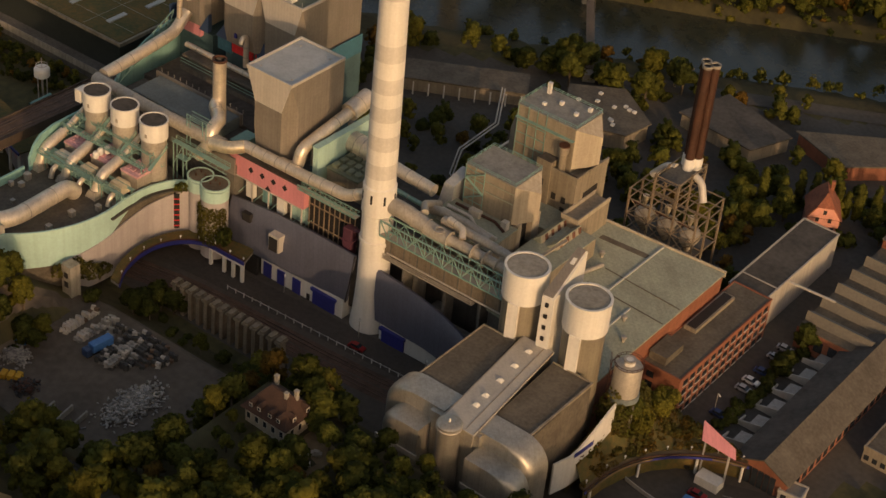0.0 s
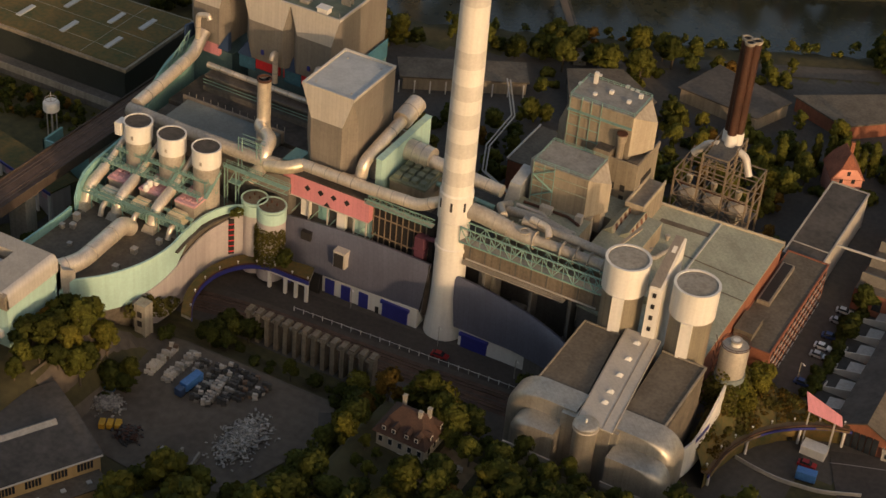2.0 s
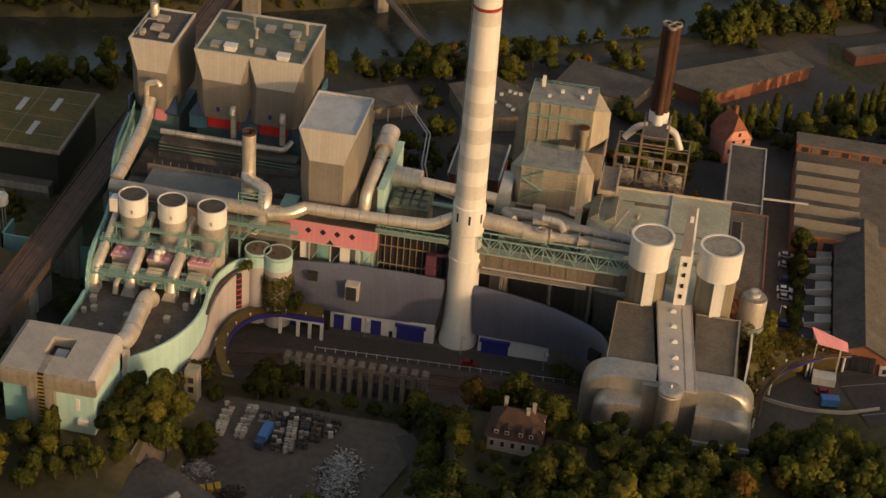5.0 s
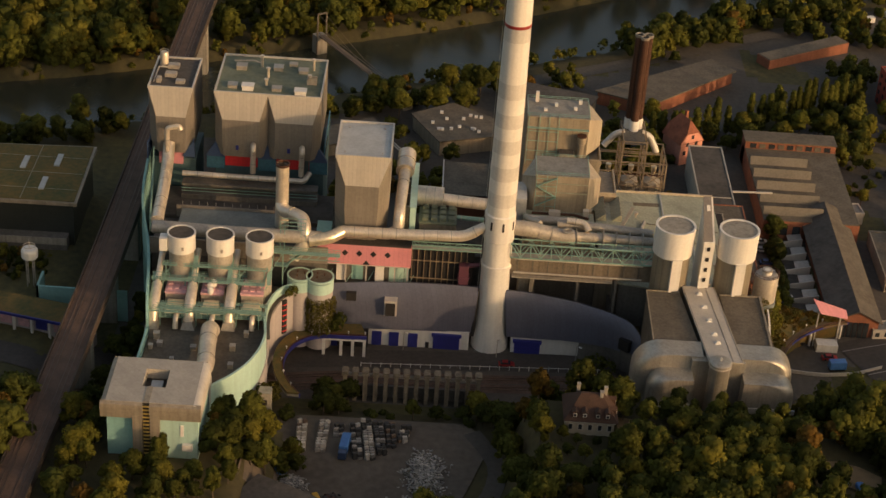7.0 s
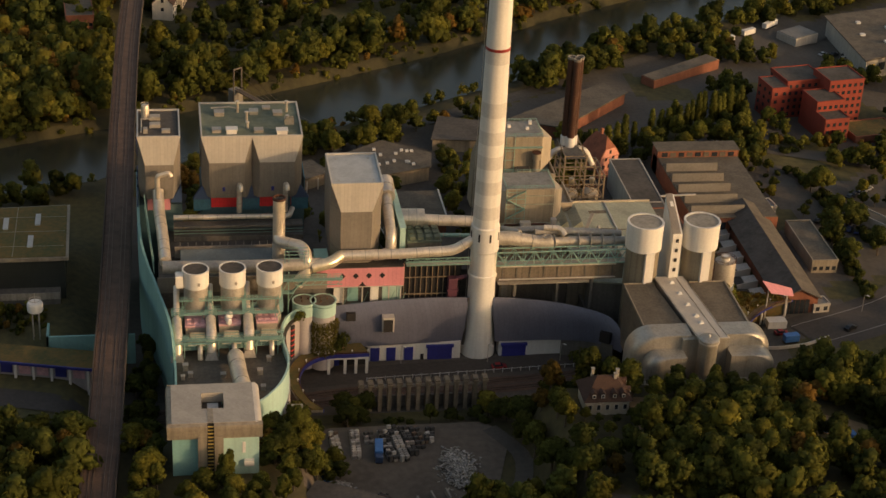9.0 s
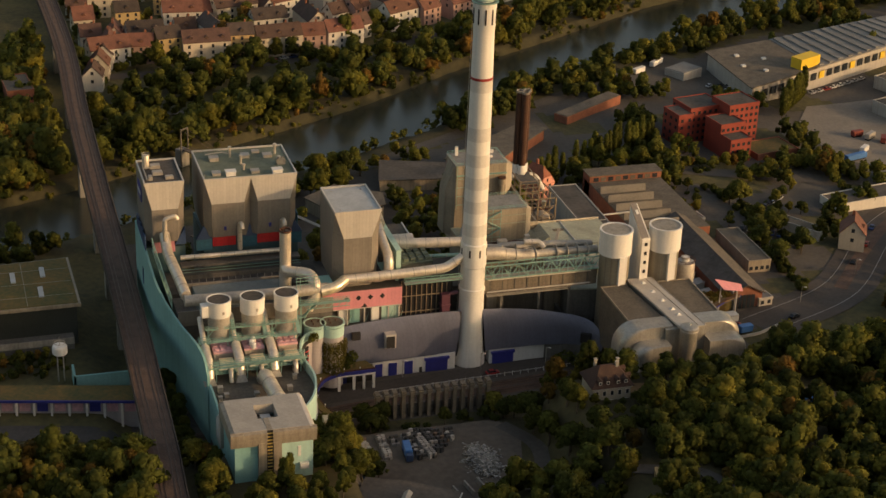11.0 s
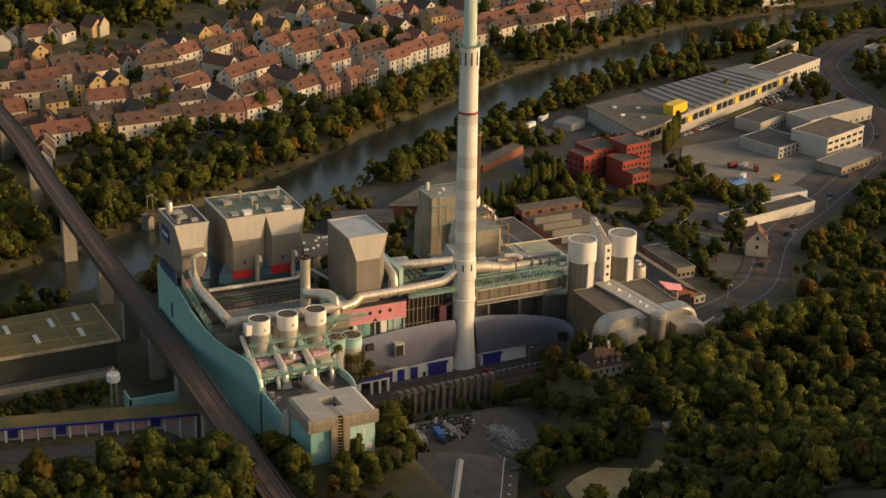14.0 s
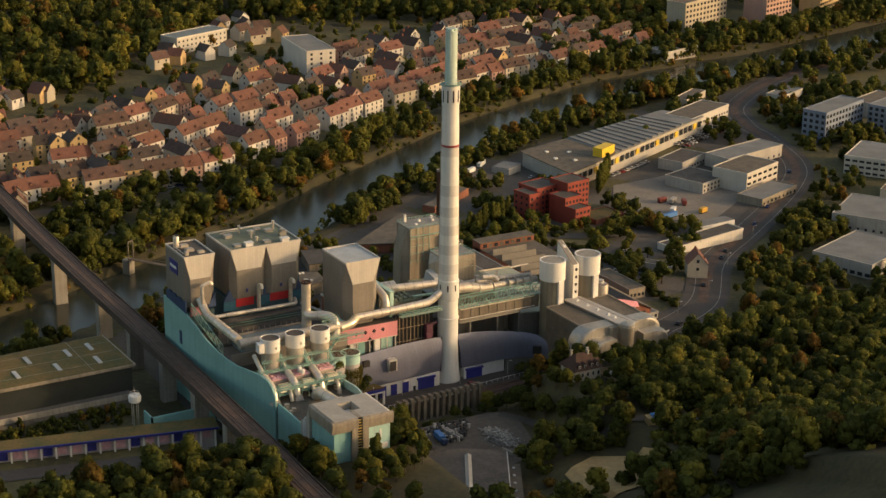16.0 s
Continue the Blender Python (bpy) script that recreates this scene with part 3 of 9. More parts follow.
# roof plant of the boiler houses
for x, y, w, d, h in ((-118, 47, 4.0, 3.2, 1.2), (-118, 54, 4.0, 3.2, 1.2), (-114, 42, 3.2, 2.4, 1.0), (-121.5, 42, 1.6, 2.6, 1.6)):
    part("roof_vent", G().box(x - w / 2, y - d / 2, 73.1, x + w / 2, y + d / 2, 73.1 + h).box(x - w / 2 + 0.3, y - d / 2 + 0.3, 73.1 + h, x + w / 2 - 0.3, y + d / 2 - 0.3, 73.3 + h), STEEL_DULL, ba)
part("roof_tank", G().lathe(-121.5, 55, [(73.1, 1.5), (78, 1.5), (78.5, 1.2)], 20), STEEL, ba, "upright silver tank with a rail")
part("roof_tank_rail", G().shell(-121.5, 55, 78.8, 79.0, 1.5, 1.6, 16), STEEL_DULL, ba)
part("pipe_run", G().tube([(-123, 40, 74), (-123, 52, 74), (-119, 52, 74)], 0.25, 8), STEEL_DULL, ba)
part("blue_sign", G().box(-124.95, 46, 62, -124.6, 56, 68.5), BLUE, ba, "ultramarine sign panel with a pale bar")
part("sign_bar", G().box(-125.1, 47, 64.6, -124.9, 55, 66), WHITE, ba)
for k, (x, y, w, d, h, m) in enumerate(((-95.5, 41, 3.2, 3.2, 1.0, STEEL_DULL), (-80, 40.5, 3.2, 3.0, 0.9, STEEL_DULL), (-94, 56, 3.6, 3.4, 1.4, STEEL_DULL), (-81, 57, 3.2, 3.4, 1.2, STEEL_DULL),
                                      (-72, 56, 3.4, 3.2, 1.0, STEEL_DULL), (-76, 61, 2.8, 2.2, 0.8, STEEL_DULL))):
    part("roof_vent", G().box(x - w / 2, y - d / 2, 73.5, x + w / 2, y + d / 2, 73.5 + h).box(x - w / 2 - 0.15, y - d / 2 - 0.15, 73.5 + h, x + w / 2 + 0.15, y + d / 2 + 0.15, 73.7 + h), m, bb)
for x, y in ((-90.0, 39.5), (-71.5, 38.0)):
    part("white_hatch", G().box(x - 1.9, y - 1.4, 73.5, x + 1.9, y + 1.4, 75.2).box(x - 2.2, y - 1.7, 75.2, x + 2.2, y + 1.7, 75.5), WHITE, bb, "white roof hatch")
for x, y, h in ((-84, 50, 3.4), (-84, 43.5, 2.2), (-87, 58, 4.2), (-68.5, 58, 4.0), (-69, 47, 3.0)):
    part("steam_pipe", G().lathe(x, y, [(73.4, 0.5), (73.4 + h, 0.5), (73.4 + h, 0.75), (74 + h, 0.75), (74.0 + h, 0.5)], 12), STEEL, bb)
part("pipe_run", G().tube([(-97, 59, 75), (-90, 59, 75.5), (-87, 58, 75)], 0.3, 8), STEEL_DULL, bb)
part("pipe_frame", G().box(-70, 46, 73.5, -66.5, 46.4, 76).box(-70, 48, 73.5, -66.5, 48.4, 76).box(-70, 46, 75.6, -69.6, 48.4, 76), STEEL_DULL, bb)
for x in (-101.0, -64.3):
    part("lightning_mast", G().bar((x, 35.6, 74), (x, 35.6, 76.4), 0.12), STEEL_DULL, bb)
# coloured base of the boiler houses
bs = thing("colour_panel_block", "dark teal lower storeys with red and blue panels", "building", (-90, 55, 0))
part("wall", G().box(-101.4, 39.5, 0, -62.8, 66, 47.0), TEAL_DARK, bs, "dark teal cladding")
part("wall", G().box(-124.4, 40.5, 0, -108.6, 61, 44), TEAL_DARK, bs)
part("glass_strip", G().box(-62.85, 41, 47, -62.5, 66, 54), CYAN_GLASS, bs, "band of blue glass cladding")
for x0, x1 in ((-97.8, -88.4), (-79.6, -69.6)):
    part("red_panel", G().box(x0, 38.6, 43.3, x1, 39.6, 47.8), BRIGHT_RED, bs, "bright red cladding panel")
    part("red_panel", G().box(x1 + 1.6, 38.6, 43.3, x1 + 3.0, 39.6, 47.8), BRIGHT_RED, bs, "bright red cladding panel")
for x in (-101.2, -83.0, -64.6):
    part("blue_wedge", G().loft([[(x - 3.4, 37.6, 47.2), (x + 3.4, 37.6, 47.2), (x, 38.4, 52.6)], [(x - 3.4, 39.5, 47.2), (x + 3.4, 39.5, 47.2), (x, 39.6, 52.6)]]), NAVY, bs, "navy blue triangular panel")
    part("cyan_panel", G().box(x - 3.2, 38.5, 42.0, x + 3.2, 39.6, 47.2), CYAN_GLASS, bs)
part("pink_panel", G().box(-121.5, 38.8, 42.5, -113, 40.6, 48), PINK, bs, "pink cladding panel")
part("blue_wedge", G().loft([[(-113, 38, 46), (-108.6, 38, 46), (-108.8, 38.4, 53)], [(-113, 40, 46), (-108.6, 40, 46), (-108.8, 40, 53)]]), NAVY, bs)
for x in (-93.2, -75.0):
    part("small_window", G().box(x - 0.5, 35.1, 51.6, x + 0.5, 36.2, 53.2), BLUE, bs)

# ---------------------------------------------------------------- main roofs between the houses
mb = thing("machine_hall", "long machine hall with dark flat roofs and a sunken court", "hall", (-90, 10, 0))
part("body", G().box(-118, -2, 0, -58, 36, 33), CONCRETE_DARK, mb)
part("court_roof", G().box(-110, 3, 33, -73, 16.5, 37.6), ROOF_BLUE, mb, "bluish grey sheet roof", bevel=0.2)
part("dark_roof", G().box(-118, 16.5, 33, -58, 36.5, 34.6), ROOF_DARK, mb)
part("parapet", G().box(-112, 16.3, 34, -72, 16.9, 38.6), CLAD, mb)
part("parapet", G().box(-118.4, -2.4, 30, -57.6, -1.8, 36.2), CLAD, mb)
for k in range(14):
    part("rail_post", G().box(-110 + k * 2.9, 17.0, 38.6, -109.85 + k * 2.9, 17.15, 40.0), STEEL_DULL, mb)
part("teal_wall", G().box(-62, 0, 30, -57, 8, 41), TEAL, mb)
part("duct_shelf", G().box(-112, 28.0, 34.6, -64, 34, 36.5).box(-112, 29, 39.4, -64, 33.6, 40.2), CONCRETE_DARK, mb)
part("duct_shelf_rail", G().bar((-112, 28.2, 39.0), (-64, 28.2, 39.0), 0.2).bar((-112, 28.2, 37.8), (-64, 28.2, 37.8), 0.2), TEAL_STEEL, mb)

# silver ducts


def duct(label, pts, r, m=STEEL, rings=5.0, bend=None, name="silver_duct"):
    """A lagged duct with flanges every few metres."""
    th = thing(name, label, "duct", pts[0])
    run = part("pipe", G().tube(pts, r, 22, bend), m, th)
    rr = max(r) if isinstance(r, (list, tuple)) else r
    for a, b in zip(pts, pts[1:]):
        a, b = Vector(a), Vector(b)
        n = int((b - a).length / rings)
        d = (b - a).normalized()
        for k in range(1, n):
            p = a + (b - a) * (k / n)
            part("flange", G().tube([p - d * 0.12, p + d * 0.12], rr * 1.05, 22), STEEL_DULL, run)
    return th


duct("horizontal silver duct between the boiler houses and the court", [(-112, 31, 43.2), (-69, 31.5, 42.6), (-67.5, 36, 43.5)], 1.0)
for x in (-87.5, -70.3):
    duct("upright silver vent pipe with a hooked outlet", [(x, 34.6, 43), (x, 34.6, 54.6), (x + 0.4, 32.2, 55.0), (x + 0.5, 31.6, 53.2)], [1.0, 0.95, 0.95, 0.95], rings=3, bend=1.2, name="vent_pipe")
duct("silver vent pipe with a bent outlet before the boiler house", [(-117.6, 33, 46), (-117.6, 33.4, 59.4), (-113.4, 33.2, 60.6), (-112.6, 33.0, 59.2)], 0.95, STEEL, 4, bend=1.4, name="vent_pipe")
duct("thick lagged duct leading down from the boiler house", [(-117.4, 37, 51.5), (-117.2, 30, 46), (-116.2, 14, 45), (-115.4, -4.5, 44)], 2.1)
duct("long lagged collecting duct above the drums", [(-116.5, -7.0, 43.2), (-92, -7.4, 43.0), (-66, -6.2, 42.4), (-60, -4.6, 41.6)], 2.25, STEEL_DULL)
duct("bent silver duct in front of the filter house", [(-74.5, 8.0, 47.0), (-74.5, 6.0, 45.4), (-66.5, 0.0, 46.2), (-65.6, -5.0, 45.0), (-65.4, -6.4, 39.5), (-69, -7.4, 35.0)], 2.25, bend=4)
duct("bright elbow duct joining the collecting duct", [(-63.8, -6.6, 41.5), (-57.0, -5.8, 42.4), (-53.2, -2.6, 43.4)], 2.15, STEEL_BRIGHT, bend=3)
duct("long silver flue duct running to the chimney", [(-53.6, -2.2, 43.4), (-30, -1.8, 43.4), (-11.5, -1.2, 43.8), (-4.6, -0.4, 47.8)], [1.9, 1.9, 1.9, 1.7], rings=4)
st = thing("vent_stack", "short brown-silver vent stack rising from the court", "vent stack", (-74.5, 8, 38))
part("pipe", G().lathe(-74.5, 8.0, [(38, 2.4), (43.5, 2.4), (44.2, 2.25), (61.6, 2.25), (62.2, 2.35)], 28, False), STEEL, st)
part("rim", G().shell(-74.5, 8.0, 61.6, 62.4, 2.0, 2.45, 28), RUST, st)
part("baffle", G().box(-76.6, 7.9, 60.6, -72.4, 8.1, 61.6).box(-74.6, 5.9, 60.6, -74.4, 10.1, 61.6), DARK, st)
part("throat", G().lathe(-74.5, 8.0, [(60.0, 2.2), (60.2, 2.2)], 24), DARK, st)

# ---------------------------------------------------------------- drums and scrubber roof (south block)
WAVE_R = [(-62, -11.5), (-66, -11.6), (-69.5, -12.6), (-73, -16.5), (-75.4, -24), (-75.6, -33), (-74.6, -43), (-75.6, -52), (-78.6, -60.5), (-83, -67.5), (-88, -73.5), (-88.2, -80)]
WAVE_L = [(-113.6, -80), (-113.0, -62), (-112.8, -45), (-113.9, -33), (-116.6, -14), (-118.6, 3)]
sb = thing("scrubber_block", "low block with a brown roof behind a wavy mint wall", "building", (-95, -40, 0))


def smooth_line(pts, k=5):
    P, out = [Vector(p) for p in pts], []
    for i in range(len(P) - 1):
        p0, p1, p2, p3 = P[max(i - 1, 0)], P[i], P[i + 1], P[min(i + 2, len(P) - 1)]
        for j in range(k):
            t = j / k
            out.append(0.5 * ((2 * p1) + (p2 - p0) * t + (2 * p0 - 5 * p1 + 4 * p2 - p3) * t * t + (3 * p1 - p0 - 3 * p2 + p3) * t ** 3))
    return [tuple(p) for p in out + [P[-1]]]


def wall_along(pts, z0, z1, thick=0.5):
    """A wall that follows a line; z0 and z1 may be functions of the place along it (0 to 1)."""
    P = [Vector(p) for p in pts]
    f0, f1 = (z0 if callable(z0) else lambda s: z0), (z1 if callable(z1) else lambda s: z1)
    rings = []
    for i, p in enumerate(P):
        d = P[min(i + 1, len(P) - 1)] - P[max(i - 1, 0)]
        n = Vector((-d.y, d.x)).normalized() * thick / 2
        s = i / (len(P) - 1)
        rings.append([(p.x - n.x, p.y - n.y, f0(s)), (p.x + n.x, p.y + n.y, f0(s)), (p.x + n.x, p.y + n.y, f1(s)), (p.x - n.x, p.y - n.y, f1(s))])
    return G().loft(rings)


wr, wl = smooth_line(WAVE_R), smooth_line(WAVE_L)
part("roof", G().prism([(x - 0.3, y) for x, y in wr] + [(x + 0.3, y) for x, y in wl], 4, 23.4), ROOF_BROWN, sb, "brown gravel roof")
part("mint_wall", wall_along(wr, lambda s: 24.5 - 10.5 * float(sm(0.38, 0.62, s)), lambda s: 27.3, 0.7), TEAL_PALE, sb, "mint rendered wavy parapet wall")
part("lower_wall", wall_along([(x + 0.5, y) for x, y in wr[8:40]], 2, lambda s: 24.0 - 9 * s), LILAC, sb, "pale lilac rendered wall")
part("teal_wall", wall_along([(x - 0.2, y) for x, y in wl[:12]], 4, 26.2, 0.7), TEAL, sb, "turquoise wavy wall")
part("ledge", wall_along([(x + 1.0, y) for x, y in wr[10:30]], 23.6, 24.1, 1.0), ROOF_DARK, sb)
part("tall_window", G().slab(-71.2, -14.9, 9, 22.4, 1.3, 1.8, -45), DARK, sb, "tall dark window strip")
for k in range(6):
    part("window_bar", G().slab(-71.15, -14.95, 10 + k * 2.1, 10.35 + k * 2.1, 1.4, 1.9, -45), BRIGHT_RED, sb)
# the big teal gable wave at the west
TEAL_W = smooth_line([(-113.2, -40), (-114.2, -33), (-115.4, -24), (-117.2, -12), (-119.4, 0), (-122.2, 10), (-124.2, 20), (-125.0, 37), (-125.2, 64)], 8)


def swoop(y):
    """Upper edge of the west wall."""
    return float(np.interp(y, [-40, -37.5, -34, -28, -20, -8, 0, 6, 14, 24, 37, 64], [28, 32, 34.2, 34.9, 34.2, 33.0, 33.6, 35.2, 38.6, 42.6, 45.6, 46.4]))


tw = thing("west_wall", "tall turquoise wavy west wall of the boiler house", "wall", (-122, 35, 0))
rings = []
for i, (x, y) in enumerate(TEAL_W):
    d = Vector(TEAL_W[min(i + 1, len(TEAL_W) - 1)]) - Vector(TEAL_W[max(i - 1, 0)])
    nrm = Vector((-d.y, d.x)).normalized() * 0.45
    rings.append([(x + nrm.x, y + nrm.y, 0), (x - nrm.x, y - nrm.y, 0), (x - nrm.x, y - nrm.y, swoop(y)), (x + nrm.x, y + nrm.y, swoop(y))])
part("wall", G().loft(rings), TEAL, tw)
part("window", G().box(-125.75, 41.4, 28, -124.6, 44.2, 34.8), NAVY, tw, "upright dark window opening")
g = G()
for k in range(12):
    y = 36 + k * 1.6
    g.box(-125.3, y + k * 0.5, 45.0, -124.8, y + k * 0.5 + 2.0, 51.6 - 0.5 * (k % 3))
part("louvre_band", g, NAVY, tw)
g = G()
for k in range(9):
    a, b = (-119.5 - 0.35 * k, 5 + k * 3.4, 39 + k * 1.3), (-119.8 - 0.35 * k, 8.4 + k * 3.4, 40.3 + k * 1.3)
    g.bar(a, b, 0.3)
    g.bar((a[0], a[1], a[2] - 5), (b[0], b[1], b[2] - 5), 0.3)
    g.bar((a[0], a[1], a[2] - 5), b, 0.22)
    g.bar(a, (a[0], a[1], a[2] - 5), 0.22)
part("curved_truss", g, TEAL_STEEL, tw, "curved green steel truss")


def drum():
    th = thing("drum", "white-collared round drum with a dark recessed top", "drum", (0, 0, 0), "three drums on the scrubber roof")
    part("shaft", G().lathe(0, 0, [(23.3, 4.15), (41.8, 4.15)], 36), STEEL_DULL, th, "grey sheet-metal shaft", local=True)
    part("white_collar", G().lathe(0, 0, [(41.6, 4.2), (41.7, 4.62), (47.6, 4.62)], 36, False), WHITE, th, "white painted collar", local=True)
    part("rim", G().shell(0, 0, 47.2, 48.0, 4.2, 4.72, 36), WHITE, th, local=True)
    part("top", G().lathe(0, 0, [(47.2, 4.25), (47.75, 4.25)], 36), ROOF_DARK, th, "dark mesh top", local=True)
    part("door_plate", G().box(0.6, -4.75, 43.4, 1.4, -4.55, 44.6), STEEL_DULL, th, local=True)
    return th


dr = drum()
dr.location = Vector((-105.2, -17.2, 0)) * U
copy_thing(dr, at(-92.4, -17.0, 0))
copy_thing(dr, at(-79.4, -16.8, 0))
solo("drum_box", G().box(-112.2, -20.4, 42.0, -109.6, -16.4, 46.6), WHITE, "white box beside a drum", "box", bevel=0.1)


def scrubber():
    """One line of the flue gas cleaning: inlet duct, pink box, outlet duct and walkways."""
    th = thing("scrubber", "pink-topped scrubber with silver ducts on the brown roof", "scrubber", (0, 0, 0), "three scrubbers")
    part("inlet_duct", G().tube([(-7.0, 2, 39.0), (-7.2, -9, 33.0), (-7.2, -11.5, 32.2), (-7.2, -18.6, 30.0), (-7.3, -20.8, 25.0)], [1.05, 1.05, 1.75, 1.85, 1.8], 20, 3.0), STEEL, th, "silver lagged duct bending into the roof", local=True)
    part("hood", G().loft([[(-9.6, -23.6, 23.4), (-5.0, -23.6, 23.4), (-5.0, -19.0, 23.4), (-9.6, -19.0, 23.4)], [(-8.8, -22.8, 25.8), (-5.8, -22.8, 25.8), (-5.8, -19.8, 25.8), (-8.8, -19.8, 25.8)]]), STEEL_DULL, th, local=True)
    part("casing", G().box(-4.2, -12.6, 23.4, 3.0, -3.0, 30.6), STEEL_DULL, th, local=True)
    part("pink_top", G().box(-4.4, -12.8, 30.6, 3.2, -2.8, 31.4), PINK_PALE, th, "faded pink sheet top", local=True)
    for a in (-2.9, -0.6, 1.7):
        for b in (-10.6, -7.8, -5.0):
            part("hatch", G().box(a - 0.7, b - 0.7, 31.4, a + 0.7, b + 0.7, 31.9), PINK_PALE, th, local=True)
    part("side_deck", G().box(-9.0, -9.6, 33.6, -5.0, -5.2, 33.8), TEAL_STEEL, th, "green steel platform over the duct", local=True)
    for y in (-9.6, -7.0):
        g = G().bar((-9.0, y, 35.2), (-5.4, y, 35.2), 0.16).bar((-9.0, y, 34.5), (-5.4, y, 34.5), 0.12)
        for k in range(5):
            g.bar((-9 + k * 0.9, y, 33.7), (-9 + k * 0.9, y, 35.2), 0.14)
        part("railing", g, TEAL_STEEL, th, local=True)
    for x in (-8.8, -5.6):
        part("post", G().bar((x, -8.4, 23.3), (x, -8.4, 33.6), 0.26), TEAL_STEEL, th, local=True)
    part("stair", G().bar((4.6, -9.0, 33.0), (4.6, -1.0, 38.6), 1.3, 0.3), TEAL_STEEL, th, "green steel stair to the drum", local=True)
    for o in (-0.65, 0.65):
        part("stair_rail", G().bar((4.6 + o, -9.0, 34.4), (4.6 + o, -1.0, 40.0), 0.16), TEAL_STEEL, th, local=True)
    part("front_deck", G().box(-6.0, -20.6, 26.4, 4.6, -16.4, 26.6), TEAL_STEEL, th, local=True)
    g = G().bar((-6, -20.6, 27.9), (4.6, -20.6, 27.9), 0.16).bar((-6, -20.6, 27.2), (4.6, -20.6, 27.2), 0.12)
    for k in range(8):
        g.bar((-6 + k * 1.5, -20.6, 26.5), (-6 + k * 1.5, -20.6, 27.9), 0.14)
    part("railing", g, TEAL_STEEL, th, local=True)
    part("hopper", G().loft([[(-3.6, -19.8, 27.6), (3.0, -19.8, 27.6), (3.0, -15, 27.6), (-3.6, -15, 27.6)], [(-2.8, -18.6, 30.2), (2.2, -18.6, 30.2), (2.2, -15, 30.2), (-2.8, -15, 30.2)]]), STEEL_BRIGHT, th, local=True)
    part("outlet_stub", G().tube([(0.5, -19, 28.0), (0.5, -22, 27.2), (0.5, -23.2, 24)], 0.9, 14), STEEL, th, local=True)
    for y in (-3.2, -16.2, -20.8):
        z = 32.0 if y > -10 else 29.0
        part("walkway", G().box(-8.6, y - 0.6, z, 5.0, y + 0.6, z + 0.2), TEAL_STEEL, th, "green steel walkway", local=True)
        for x in (-8.4, -4.8, 4.2):
            part("post", G().bar((x, y, 23.3), (x, y, z), 0.28), TEAL_STEEL, th, local=True)
    for y, z in ((-3.8, 33.3), (-2.6, 33.3), (-16.8, 30.3), (-21.4, 30.3)):
        g = G().bar((-8.6, y, z), (5.0, y, z), 0.14).bar((-8.6, y, z - 0.5), (5.0, y, z - 0.5), 0.1)
        for k in range(8):
            g.bar((-8.6 + k * 1.94, y, z - 1.2), (-8.6 + k * 1.94, y, z), 0.12)
        part("railing", g, TEAL_STEEL, th, local=True)
    for x in (-8.4, -4.8, 4.2):
        part("brace", G().bar((x, -16.2, 23.5), (x, -20.8, 29), 0.2), TEAL_STEEL, th, local=True)
    return th


s0 = scrubber()
s0.location = Vector((-104.9, -15.6, 0)) * U
copy_thing(s0, at(-93.2, -15.0, 0))
copy_thing(s0, at(-80.2, -14.0, 0))
def catwalk(x0, x1, y, z, w=1.6, floor=23.4):
    """A green steel walkway with lattice railings on posts, running across the roof."""
    th = thing("catwalk", "long green steel catwalk with railings across the scrubbers", "catwalk", ((x0 + x1) / 2, y, floor), "catwalks")
    part("deck", G().box(x0, y - w / 2, z, x1, y + w / 2, z + 0.18), TEAL_STEEL, th)
    n = int((x1 - x0) / 1.5)
    for o in (-w / 2, w / 2):
        g = G()
        for q in (0.6, 1.2):
            g.bar((x0, y + o, z + q), (x1, y + o, z + q), 0.14)
        for k in range(n + 1):
            x = x0 + (x1 - x0) * k / n
            g.bar((x, y + o, z), (x, y + o, z + 1.25), 0.13)
        part("railing", g, TEAL_STEEL, th)
    for k in range(5):
        x = x0 + 1.0 + (x1 - x0 - 2.0) * k / 4
        part("post", G().bar((x, y, floor), (x, y, z), 0.32), TEAL_STEEL, th)
        part("brace", G().bar((x, y, z - 3.0), (x + 2.2, y, z), 0.2), TEAL_STEEL, th)
    return th


catwalk(-112.6, -76.8, -24.2, 33.6)
catwalk(-112.0, -76.6, -35.2, 29.6, 1.3)
catwalk(-111.0, -76.4, -20.6, 37.0, 1.2)
for k, (x, y) in enumerate(((-94.6, -26.0), (-93.6, -24.0), (-94.2, -28.4))):
    solo("white_fan", G().lathe(x, y, [(31.5, 0.5), (32.2, 1.0), (33.6, 1.0), (34.2, 0.6)], 14), WHITE, "small white fan housing on a scrubber", "fan", group="white fans")
duct("broad silver duct entering the front building", [(-92.4, -39.5, 24.6), (-92.6, -42.5, 27.6), (-91.8, -56, 27.8), (-90.8, -66, 28.4), (-94.5, -76, 29.5)], 2.8, bend=4)
for k, (x, y, w, h) in enumerate(((-108, -48, 1.6, 1.4), (-103, -56, 1.2, 1.0), (-97, -49, 1.8, 1.2), (-84.5, -48, 1.8, 1.8), (-81, -40, 1.5, 1.8), (-84, -58, 1.6, 1.6), (-109.6, -44, 1.8, 2.2), (-110.6, -50, 1.3, 1.5), (-79.5, -34, 2.0, 1.4))):
    solo("roof_box", G().box(x - w / 2, y - w / 2, 23.3, x + w / 2, y + w / 2, 23.4 + h).box(x - w / 2 - 0.1, y - w / 2 - 0.1, 23.4 + h, x + w / 2 + 0.1, y + w / 2 + 0.1, 23.6 + h), STEEL_DULL, "small grey ventilation box on the brown roof", "vent", group="roof vents")
gt = thing("gantry", "green steel gantry carrying a walkway beside the drums", "gantry", (-65, -10, 23))
